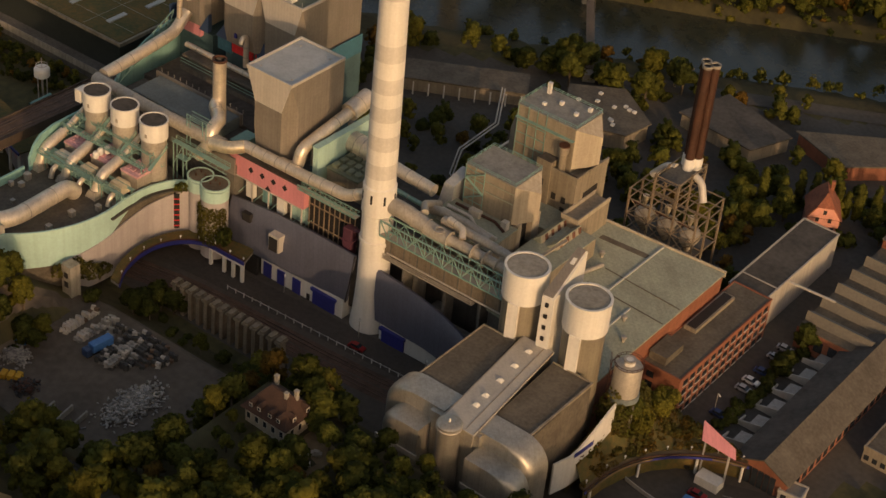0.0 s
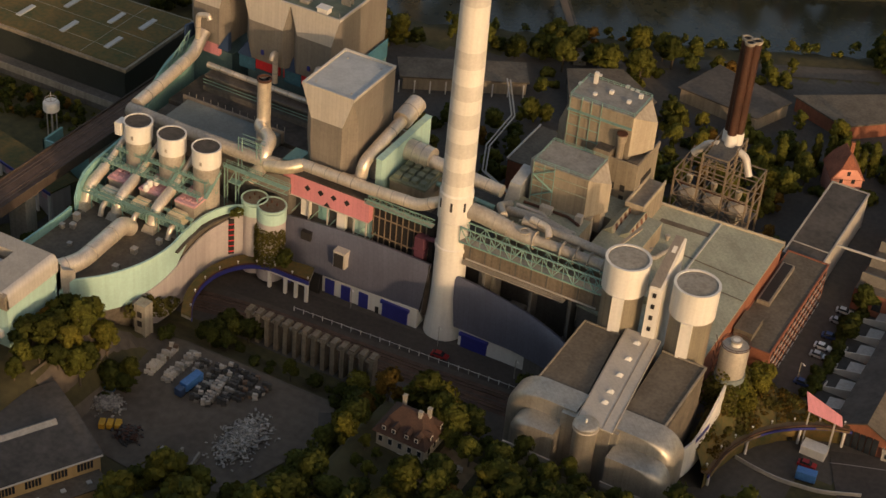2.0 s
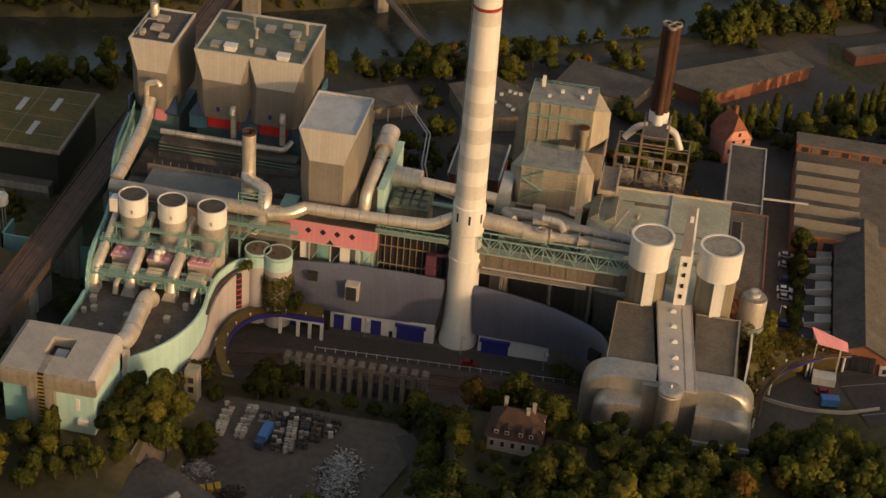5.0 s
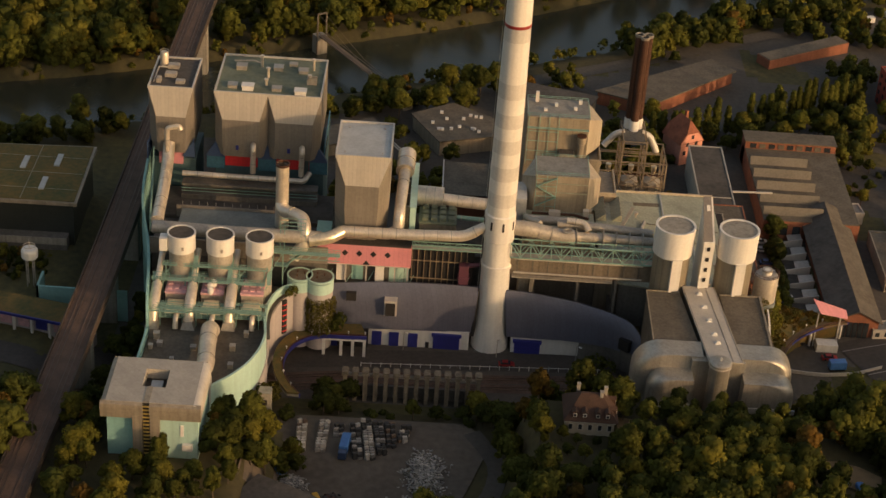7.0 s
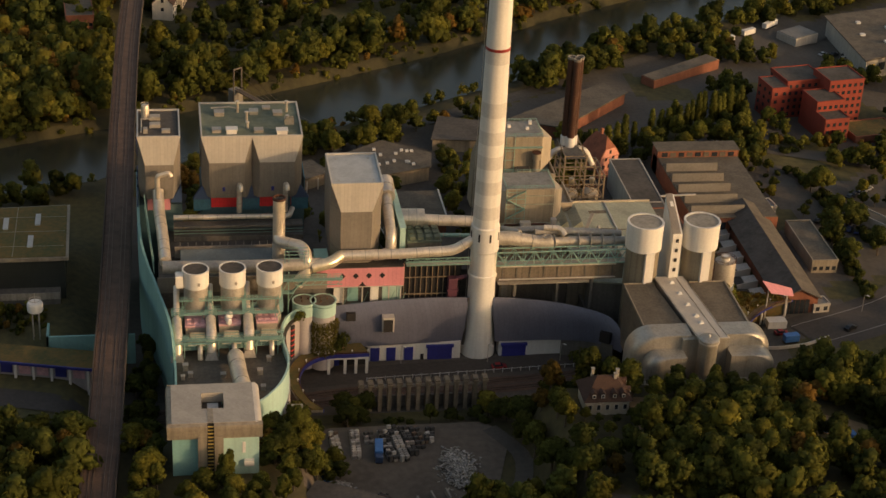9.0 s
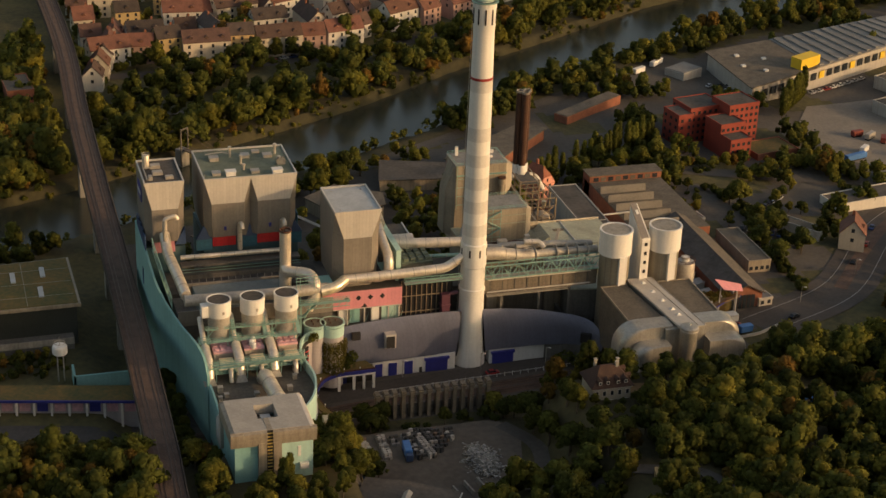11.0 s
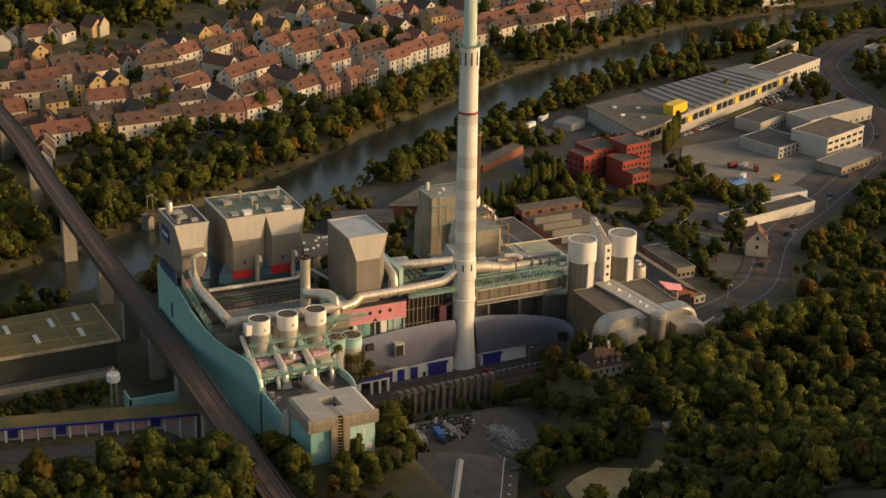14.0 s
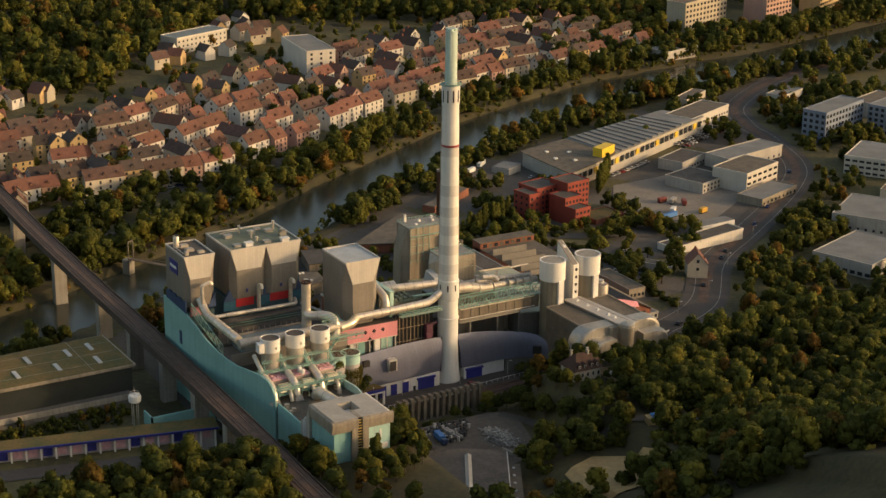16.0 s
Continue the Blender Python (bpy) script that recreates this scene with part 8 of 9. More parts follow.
def creeper(label, pts, size, seed, m=LEAF_IVY, count=420):
    rng = np.random.default_rng(seed)
    v, f, soft = leaf_cloud(rng, [(x, y, z, r, rz) for x, y, z, r, rz in pts], count, size)
    me = bpy.data.meshes.new("creeper")
    me.from_pydata((v * U).tolist(), [], f.tolist())
    return tagged(part("creeper", me, m, None), label, "creeper")


creeper("yellow-green creeper hanging on the round tower", [(-59.4 + 4.6 * math.cos(a), -9.2 + 4.6 * math.sin(a), z, 1.3, 2.4) for a in (3.6, 4.0, 4.4, 4.8, 5.2, 5.6, 6.0) for z in (9, 12, 15, 18, 20)], 0.30, 1, count=5200)
creeper("dark bush at the foot of the round tower", [(-53.5, -11.5, 11.5, 2.6, 3.4), (-52, -12, 14.5, 2.2, 2.2), (-54.4, -10, 9.5, 2, 2)], 0.5, 2, LEAF_DARK, 420)
creeper("small bush on the mint parapet", [(-68.2, -15.4, 26.5, 1.8, 1.8), (-69.4, -16.2, 25.8, 1.3, 1.4)], 0.4, 3, LEAF, 220)
creeper("creepers covering the stair tower and canopy", [(-74, -56, 12, 3.0, 4.4), (-72, -52, 10, 3.6, 3), (-71.4, -47, 9, 2.4, 1.6), (-76, -62, 13, 2.0, 3)], 0.55, 4, count=700)
creeper("creepers hanging below the small silo", [(92, -3.5, 20, 3.6, 8), (90, -1, 16, 4, 6), (95, -2.6, 18, 3, 7)], 0.5, 5, count=700)
random.seed(8)
creeper("ivy and yellowing shrubs over the bank below the small silo", [(q, w, 19 - 1.5 * (q - 93) - 0.1 * abs(w), 2.8, 3.8) for q, w in [(92 + random.uniform(0, 8.5), random.uniform(-5, 13)) for k in range(30)]], 0.5, 8, LEAF_IVY, 3600)
creeper("ivy hanging round the foot of the small silo", [(93 + 4.6 * math.cos(k * 0.7), 1 + 4.6 * math.sin(k * 0.7), z, 1.8, 3.4) for k in range(9) for z in (13, 20)], 0.45, 9, LEAF, 1500)
bank_spots = []
for k in range(150):
    t, q = random.uniform(0, len(BANK_IN) - 1.01), random.uniform(0, 0.95)
    i = int(t)
    ax, ay = Vector(BANK_IN[i]).lerp(Vector(BANK_IN[i + 1]), t - i)
    bx, by = Vector(BANK_OUT[i]).lerp(Vector(BANK_OUT[i + 1]), t - i)
    top = np.interp(t, range(9), (15, 17.5, 18, 17, 13, 10.5, 9.4, 8.6, 8.2))
    bank_spots.append((ax + (bx - ax) * q, ay + (by - ay) * q, top + (7.7 - top) * float(sm(0, 1, q)), random.uniform(0.9, 1.9), random.uniform(0.5, 1.2) + 0.9 * (i in (3, 4))))
creeper("low orange-brown ground cover on the planted bank", bank_spots[:90], 0.34, 12, LEAF_AUTUMN, 5200)
creeper("yellow-green shrubs on the planted bank", bank_spots[90:], 0.36, 13, LEAF_IVY, 4200)
creeper("tall yellowing shrubs below the small silo", [(95 + random.uniform(-1, 6), 6 + random.uniform(-4, 14), random.uniform(13, 17), 1.9, 2.6) for k in range(26)], 0.42, 14, LEAF_LIGHT, 4200)
creeper("bush growing over the shed end", [(37, -14, 4.6, 3.0, 3.4), (41, -16, 3.6, 2.8, 3), (34.6, -12.8, 3.6, 2.2, 2.4)], 0.5, 6, LEAF_DARK, 420)
# ---------------------------------------------------------------- villa, piers, scrapyard
vl = thing("villa", "old cream villa under a brown hipped tile roof with dormers", "house", (29, -80, 22))
part("wall", G().box(22.2, -86.0, 18, 37.0, -74.4, 31.2), PLASTER, vl)
part("roof", G().loft([[(21.2, -87.2, 30.8), (38, -87.2, 30.8), (38, -73.2, 30.8), (21.2, -73.2, 30.8)], [(22.4, -86, 32.2), (36.8, -86, 32.2), (36.8, -74.4, 32.2), (22.4, -74.4, 32.2)], [(26.4, -80.6, 37), (32.8, -80.6, 37), (32.8, -79.8, 37), (26.4, -79.8, 37)]]), VILLA_TILE, vl, "brown clay tile hipped roof")
part("cornice", G().box(21.8, -86.6, 30.2, 37.4, -73.8, 30.8), PLASTER_WHITE, vl)
for x in (24.6, 27.6, 31.6, 34.6):
    d = part("dormer", G().box(x - 0.8, -86.4, 31.8, x + 0.8, -83.6, 33.6).loft([[(x - 1.0, y, 33.6), (x, y, 34.4), (x + 1.0, y, 33.6)] for y in (-86.6, -83)]), VILLA_TILE, vl)
    part("window", G().box(x - 0.6, -86.55, 32.1, x + 0.6, -86.35, 33.4), PLASTER_WHITE, d, "white-framed dormer window")
    part("pane", G().box(x - 0.4, -86.6, 32.3, x + 0.4, -86.5, 33.2), GLASS, d)
for y in (-83, -77.5):
    d = part("dormer", G().box(34.6, y - 0.8, 31.8, 37.4, y + 0.8, 33.6).loft([[(x, y - 1.0, 33.6), (x, y, 34.4), (x, y + 1, 33.6)] for x in (34, 37.6)]), VILLA_TILE, vl)
    part("window", G().box(37.35, y - 0.6, 32.1, 37.55, y + 0.6, 33.4), PLASTER_WHITE, d)
    part("pane", G().box(37.5, y - 0.4, 32.3, 37.62, y + 0.4, 33.2), GLASS, d)
for z in (23.2, 27.2):
    for x in (23.6, 26.6, 29.6, 32.6, 35.6):
        w = part("window", G().box(x - 0.75, -86.15, z - 0.1, x + 0.75, -85.95, z + 2.1), PLASTER_WHITE, vl)
        part("pane", G().box(x - 0.55, -86.22, z + 0.1, x + 0.55, -86.1, z + 1.9), GLASS, w)
    for y in (-83.4, -80.2, -77):
        w = part("window", G().box(36.95, y - 0.75, z - 0.1, 37.15, y + 0.75, z + 2.1), PLASTER_WHITE, vl)
        part("pane", G().box(37.1, y - 0.55, z + 0.1, 37.22, y + 0.55, z + 1.9), GLASS, w)
for x, y in ((25.7, -77.3), (32.6, -81), (34.0, -78.4)):
    part("chimney", G().box(x - 0.5, y - 0.5, 33.6, x + 0.5, y + 0.5, 38).box(x - 0.62, y - 0.62, 38, x + 0.62, y + 0.62, 38.3), CONCRETE, vl)
solo("villa_yard", G().prism([(38, -92), (50, -88), (50, -74), (38, -72)], 21, 24.2), EARTH, "earth garden yard beside the villa", "yard", "structure")
for k, (x, y, m, lab) in enumerate(((43, -82, WHITE, "white parked car in the villa yard"), (45.6, -79.4, STEEL_DULL, "grey junk trailer in the villa yard"), (46, -84.6, WHITE, "white cabinet in the villa yard"))):
    solo("junk", G().slab(x, y, 24.2, 25.4, 3.0, 1.4, 25 * k).slab(x, y, 25.4, 26.0, 1.6, 1.2, 25 * k), m, lab, "junk", bevel=0.12)

vl.location += Vector((-0.6, 4.2, -1.4)) * U
PIER_BROWN = mat("brown_stained_pier_concrete", (0.215, 0.175, 0.125), 0.9, var=0.25, scale=0.3, bump=0.4, streak=0.6)
pr = thing("pier_wall", "row of freestanding concrete piers beside the railway", "pier row", (-26, -38, 0))
pg = G()
pg.box(-0.7, -1.5, -3, 0.7, 1.5, 10.2).box(-1.15, -1.9, 10.2, 1.15, 1.9, 10.8).box(-0.9, -1.6, 10.8, 0.9, 1.6, 11.5)
pm = pg.mesh("pier")
pm.materials.append(PIER_BROWN)
for k in range(14):
    ob = new("pier", pm)
    ob.parent = pr
    x, y = -48.4 + k * 3.4, -37.6 - 0.02 * k
    ob.location = Vector((x, y, 0.1 * k)) * U - pr.location
# Low dark wall added as the shade seen between the piers.
part("shade_wall", G().box(-50, -36.2, -2, -3, -35.2, 4.6), CONCRETE_DARK, pr)
part("beam", G().box(-49, -38.2, 9.4, -3.6, -37.0, 10.2), CONCRETE, pr)

# bales and scrap
rs_ = random.Random(5)
BALE_M = [mat("bale_silver", (0.30, 0.28, 0.255), 0.5, 0.4, var=0.3), mat("bale_dark", (0.06, 0.058, 0.055), 0.7, 0.2, var=0.4), mat("bale_pale", (0.42, 0.385, 0.34), 0.8, var=0.25), mat("bale_brown", (0.14, 0.09, 0.06), 0.8, var=0.3)]
BLUE_TARP = mat("blue_tarpaulin", (0.05, 0.17, 0.42), 0.5, var=0.2)
YELLOW_BIN = mat("yellow_bin_paint", (0.62, 0.34, 0.03), 0.55, var=0.2)
bale_mesh = []
for q in range(4):
    g = G()
    g.loft([[(-0.8 + rs_.uniform(-.1, .1), -0.6, 0), (0.8, -0.6 + rs_.uniform(-.1, .1), 0), (0.8, 0.6, 0), (-0.8, 0.6, 0)], [(-0.75, -0.6, 0.6), (0.85, -0.55, 0.6), (0.8, 0.62, 0.6), (-0.82, 0.6, 0.6)], [(-0.7, -0.5 + rs_.uniform(-.1, .1), 1.1), (0.72, -0.5, 1.15), (0.7, 0.5, 1.05), (-0.72, 0.5, 1.1)]])
    me_ = g.mesh("bale")
    me_.materials.append(BALE_M[q])
    bale_mesh.append(me_)
rows = [((-60.4, -61.3), (-59.9, -76), (2, 2, 2, 3)), ((-53.2, -59.7), (-53.8, -76), (0, 0, 2, 0)), ((-48.4, -61), (-48.6, -67.5), (1, 0, 0, 1)), ((-43.6, -60.4), (-41.6, -78.5), (0, 1, 1, 2)),
        ((-40.2, -59.0), (-37.6, -78.5), (0, 2, 0, 1)), ((-36.6, -58.7), (-34.0, -75.5), (1, 0, 1, 1)), ((-32.6, -58.6), (-31.3, -71.6), (1, 1, 3, 1)), ((-27.0, -60.9), (-28.3, -68.5), (1, 3, 1, 2))]
for (ax, ay), (bx, by), mix in rows:
    th = thing("bale_row", "stacked row of pressed scrap bales in the yard", "scrap bales", (ax, ay, gz(ax, ay)), "rows of scrap bales")
    n = int(math.hypot(bx - ax, by - ay) / 1.3)
    for k in range(n):
        for lay in range(2 if rs_.random() < 0.6 else 1):
            for side in (-0.8, 0.8):
                x, y = ax + (bx - ax) * k / n + side, ay + (by - ay) * k / n
                o = new("bale", bale_mesh[rs_.choice(mix)])
                o.parent = th
                o.location = Vector((x, y, gz(x, y) + 0.35 + lay * 1.1)) * U - th.location
                o.scale = (0.95, 0.95, 1.0)
                o.rotation_euler = (0, 0, rs_.uniform(-0.3, 0.3) + 0.4)
tk = thing("truck", "blue tarpaulin-covered truck standing among the bales", "truck", (-47.5, -73, 5))
part("box", G().slab(-46.0, -72.4, 6.2, 9.0, 7.6, 2.8, 84), BLUE_TARP, tk, "blue tarpaulin body", bevel=0.15)
part("cab", G().slab(-46.5, -77.6, 5.7, 8.4, 2.2, 2.6, 84), NAVY, tk, bevel=0.2)
part("chassis", G().slab(-46.1, -73.4, 5.4, 6.2, 10.0, 2.2, 84), DARK, tk)
for o in (-4.4, -1.0, 1.6, 3.0):
    for s in (-1.1, 1.1):
        cx_, cy_ = -46.1 + o * math.cos(radians(84)) - s * math.sin(radians(84)), -73 + o * math.sin(radians(84)) + s * math.cos(radians(84))
        part("wheel", G().tube([(cx_ - 0.15, cy_ + 0.07, 5.85), (cx_ + 0.15, cy_ - 0.07, 5.85)], 0.55, 12), DARK, tk)


def heap(label, cx_, cy_, w, d, n, mats, seed, hmax=2.4):
    """A heap of scrap: many tumbled slabs of one kind joined per material."""
    r = random.Random(seed)
    for mi, m in enumerate(mats):
        g = G()
        for k in range(n // len(mats)):
            x, y = r.gauss(cx_, w / 3), r.gauss(cy_, d / 3)
            z = gz(x, y) + 0.3 + r.uniform(0, hmax) * math.exp(-((x - cx_) / w) ** 2 - ((y - cy_) / d) ** 2)
            a = Vector((r.uniform(-1, 1), r.uniform(-1, 1), r.uniform(-0.4, 0.4))) * r.uniform(0.25, 0.85)
            g.bar(Vector((x, y, z)) - a, Vector((x, y, z)) + a, r.uniform(0.2, 0.7), r.uniform(0.1, 0.5))
        tagged(part("scrap_heap", g, m, None), label, "scrap heap", kind="stuff")


heap("heap of pale scrap sheets and slabs", -20.5, -84, 7.5, 14, 1500, (BALE_M[2], BALE_M[0], CONCRETE), 1)
heap("heap of white scrap beside blue tarps", -61.5, -92.5, 6, 5, 600, (BALE_M[2], BALE_M[0]), 2)
heap("low heap of dark scrap and machine parts", -48.5, -100, 5, 4.5, 420, (BALE_M[1], RUST), 3)
solo("tarp", G().slab(-65.0, -87.0, 5.6, 7.6, 3.8, 2.8, 30), BLUE_TARP, "crumpled blue tarpaulin over scrap", "tarpaulin", bevel=0.4)
for k in range(3):
    solo("skip", G().slab(-57.0 + k * 2.0, -100.8 + k * 1.1, 5.4, 7.2, 1.8, 3.0, 25), YELLOW_BIN, "yellow steel waste skip", "skip", group="yellow skips", bevel=0.1)
for k, (x, y, l) in enumerate(((-31, -101, 8), (-26, -100, 8), (-36, -103, 7))):
    solo("bay_wall", G().slab(x, y, 5.0, 7.2, 0.6, l, 10), CONCRETE, "low concrete wall of an empty storage bay", "wall", group="storage bay walls")
yb = thing("yard_barn", "low dark-roofed workshop with a yellow window wall and long skylight", "workshop", (-66.8, -133.5, 10))
part("wall", G().slab(-66.8, -133.5, 8, 18.4, 46, 32.4, 60.6), PLASTER_OCHRE, yb)
c, s = math.cos(radians(60.6)), math.sin(radians(60.6))


def ybp(a, b):
    return (-66.8 + c * a - s * b, -133.5 + s * a + c * b)


part("roof", G().loft([[(*ybp(a, -17), 18.8), (*ybp(a, 0), 19.9), (*ybp(a, 17), 18.8), (*ybp(a, 17), 18.3), (*ybp(a, -17), 18.3)] for a in (-23.6, 23.6)]), ROOF_DARK, yb)
part("skylight", G().loft([[(*ybp(a, -1.6), 19.7), (*ybp(a, 0), 20.8), (*ybp(a, 1.6), 19.7)] for a in (-22, 17)]), STEEL_DULL, yb)
for k in range(6):
    for q in range(5):
        part("window", G().slab(*ybp(-20.4 + k * 7.4 + q * 0.95, -16.3), 14.6, 17.0, 0.7, 0.3, 60.6), GLASS, yb)
for k in range(5):
    part("window", G().slab(*ybp(23.1, -12 + k * 5.6), 13.6, 16.6, 0.3, 3.4, 60.6), GLASS, yb)
part("porch_roof", G().slab(*ybp(0, -19.6), 12.6, 13.1, 45, 7, 60.6), ROOF_BROWN, yb)
part("porch_wall", G().slab(*ybp(0, -19.2), 8, 12.6, 44, 5.6, 60.6), PLASTER_OCHRE, yb)
for k in range(6):
    part("porch_light", G().slab(*ybp(-19 + k * 7.4, -20), 13.1, 13.5, 1.4, 1.2, 60.6), ROOF_GREY, yb)
part("gutter", G().bar((*ybp(-23.4, -17.2), 18.5), (*ybp(23.4, -17.2), 18.5), 0.35), CLAD_LIGHT, yb)
# sand pit, blue roofed hut and sheds on the hill
patch("sand_pit", [(-26, -146), (-8, -140), (12, -150), (16, -178), (-30, -180)], SAND, "bare yellow sand clearing on the hill", "clearing", lift=0.5)
patch("earth_clearing", [(100, -84), (106, -82.5), (113, -84), (119, -88), (118, -93), (114.5, -97.5), (108, -95), (101, -94)], EARTH, "bare earth clearing in the wood", "clearing", lift=0.5)
ht = thing("blue_hut", "small hut with a bright blue roof in the wood", "hut", (28, -137, 14))
part("wall", G().slab(28, -137.5, gz(28, -137) - 1, gz(28, -137) + 3.2, 9, 5, -17), PLASTER_OCHRE, ht)
part("roof", G().slab(29.5, -138, gz(28, -137) + 3.2, gz(28, -137) + 3.7, 7.5, 5.6, -17), BLUE_TARP, ht)
for x, y in ((103, -92), (106, -93.6), (111, -95)):
    solo("tarp", G().slab(x, y, gz(x, y), gz(x, y) + 2.2, 3.4, 2.4, x * 9), BLUE_TARP, "blue tarpaulin heap at the clearing's edge", "tarpaulin", group="tarps at the clearing", bevel=0.4)

# fence and lamps along the plant road, hedge line
fc = thing("road_fence", "white post fence between plant road and rails", "fence", (0, -18, 0))
for k in range(26):
    x = -44 + k * 3.4
    y = -19.2 + 0.062 * (x + 44)
    part("post", G().box(x - 0.1, y - 0.1, 0, x + 0.1, y + 0.1, 1.9), WHITE, fc)
part("rail", G().bar((-44, -19.2, 1.5), (41, -13.9, 1.5), 0.12), WHITE, fc)


def road_lamp(x, y, z, h=7.5):
    th = thing("street_lamp", "slim grey street lamp with an arm", "street lamp", (x, y, z), "street lamps")
    part("pole", G().tube([(x, y, z), (x, y, z + h), (x + 0.8, y - 0.8, z + h + 0.3)], 0.14, 8), STEEL_DULL, th)
    part("head", G().slab(x + 1.1, y - 1.1, z + h + 0.2, z + h + 0.45, 1.1, 0.45, -45), WHITE, th)


for x, y in ((-30, -7.5), (2.5, -8.5), (30, -9.5), (105, 40), (160, 20), (200, 44), (246, 84), (300, 126), (226, 178)):
    road_lamp(x, y, gz(x, y))


# ---------------------------------------------------------------- vehicles
CAR_M = [mat("car_paint_" + n, c, 0.3, 0.3, var=0.08, bump=0) for n, c in (("silver", (0.42, 0.42, 0.42)), ("black", (0.02, 0.02, 0.022)), ("white", (0.7, 0.7, 0.68)), ("blue", (0.03, 0.05, 0.14)), ("red", (0.30, 0.02, 0.02)))]


def car_template(k):
    m = CAR_M[k]
    word = ("silver", "black", "white", "dark blue", "red")[k]
    th = thing("car", word + " parked car on the asphalt", "car", (0, 0, 0), "parked cars")
    w = 1.15
    part("body", G().loft([[(x, -w, z0), (x, w, z0), (x, w * 0.96, z1), (x, -w * 0.96, z1)] for x, z0, z1 in ((-2.85, 0.5, 0.95), (-2.7, 0.35, 1.2), (-1.2, 0.35, 1.25), (1.3, 0.35, 1.2), (2.6, 0.4, 1.0), (2.85, 0.5, 0.8))]), m, th, local=True)
    part("cabin", G().loft([[(-2.2, -w * 0.9, 1.2), (1.4, -w * 0.9, 1.2), (1.4, w * 0.9, 1.2), (-2.2, w * 0.9, 1.2)], [(-1.6, -w * 0.76, 1.85), (0.5, -w * 0.76, 1.85), (0.5, w * 0.76, 1.85), (-1.6, w * 0.76, 1.85)]]), GLASS, th, "dark car windows", local=True)
    part("top", G().box(-1.55, -w * 0.74, 1.83, 0.45, w * 0.74, 1.93), m, th, local=True)
    for x in (-1.75, 1.8):
        for y in (-w, w):
            part("wheel", G().tube([(x, y - 0.12, 0.42), (x, y + 0.12, 0.42)], 0.42, 12), DARK, th, local=True)
    return th


RUST_RED = mat("rusty_red_paint", (0.20, 0.035, 0.022), 0.6, var=0.3)
CARS = [car_template(k) for k in range(5)]
rc = random.Random(11)
SPOTS = [(106.8 + rc.uniform(-.4, .4), y, rc.uniform(-8, 8)) for y in (28.5, 38.8, 54.8, 59.8, 66.3, 75.6, 82)] + [(94, 130, 80), (110.5, 12, 10)]
SPOTS += [(168 + 3.0 * k, 98 - 2.0 * k, 58) for k in range(9)] + [(178 + 3.2 * k, 106 - 2.0 * k, 58) for k in range(7)] + [(192 + 3 * k, 122 + 2.2 * k, 40) for k in range(5)]
SPOTS += [(6, -13.5, 4), (121, 3.5, 5), (150, 6, 30), (205, 55, 52), (222, 74, 52), (262, 106, 40), (250, 95, 222), (318, 146, 36), (350, 172, 216), (370, 186, 36), (235, 92, 232), (420, 232, 46)]
SPOTS += [(240 + (k % 4) * 8 + rc.uniform(-2, 2), 290 + (k // 4) * 9 + rc.uniform(-2, 2), 30) for k in range(8)]
SPOTS += [(330 + (k % 8) * 6, 322 + (k // 8) * 9 + (k % 8) * 1.4, 105) for k in range(24)]
SPOTS += [(-70 + k * 8 + rc.uniform(-2, 2), 368 + k * 1.5, 12) for k in range(14)] + [(133 + k * 3, 172 + k * 1.2, 100) for k in range(6)] + [(-85, 86, 10), (-89, 88.5, 5), (92, 170, 60), (95.5, 172, 60), (99, 174, 60)]
SPOTS += [(392 + (k % 12) * 5.2, 322 + (k // 12) * 9 + (k % 12) * 2.3, 114) for k in range(24)] + [(300 + 6 * k, 282 + 2.6 * k, 24) for k in range(8)]
used = set()
for x, y, a in SPOTS:
    k = rc.choice((0, 0, 1, 1, 2, 2, 3, 4))
    m = at(x, y, gz(x, y) + 0.36, a)
    if k not in used:
        used.add(k)
        CARS[k].matrix_basis = m
    else:
        copy_thing(CARS[k], m)
for k, (x, y, a, m, lab, l) in enumerate(((205, 322, 30, WHITE, "white parked box van near the river", 9), (222, 336, 40, WHITE, "white parked coach near the river", 12), (190, 310, 20, WHITE, "white parked van near the river", 7),
                                          (273.5, 180, 16, BLUE_TARP, "blue lorry in the gravel yard", 14), (292, 213, 10, RUST_RED, "rusty red loader in the gravel yard", 6.6), (303, 203, 60, RUST_RED, "rusty red digger in the gravel yard", 6.8), (303, 182, 20, YELLOW_BIN, "yellow machine in the gravel yard", 6.6), (298, 209, 35, STEEL_DULL, "grey trailer in the gravel yard", 8), (284, 190, 40, WHITE, "white van in the gravel yard", 6.7),
                                          (122.6, -2.6, 8, BLUE_TARP, "blue container beside the gate fence", 6))):
    z = gz(x, y) + 0.4
    th = thing("lorry" if l > 6.5 else "container", lab, "vehicle" if l > 6.5 else "container", (x, y, z))
    part("box", G().slab(x, y, z + 0.7, z + 3.6, l, 2.9, a), m, th, bevel=0.12)
    part("underframe", G().slab(x, y, z, z + 0.7, l * 0.92, 2.2, a), DARK, th)
# ---------------------------------------------------------------- far side: offices, halls, town


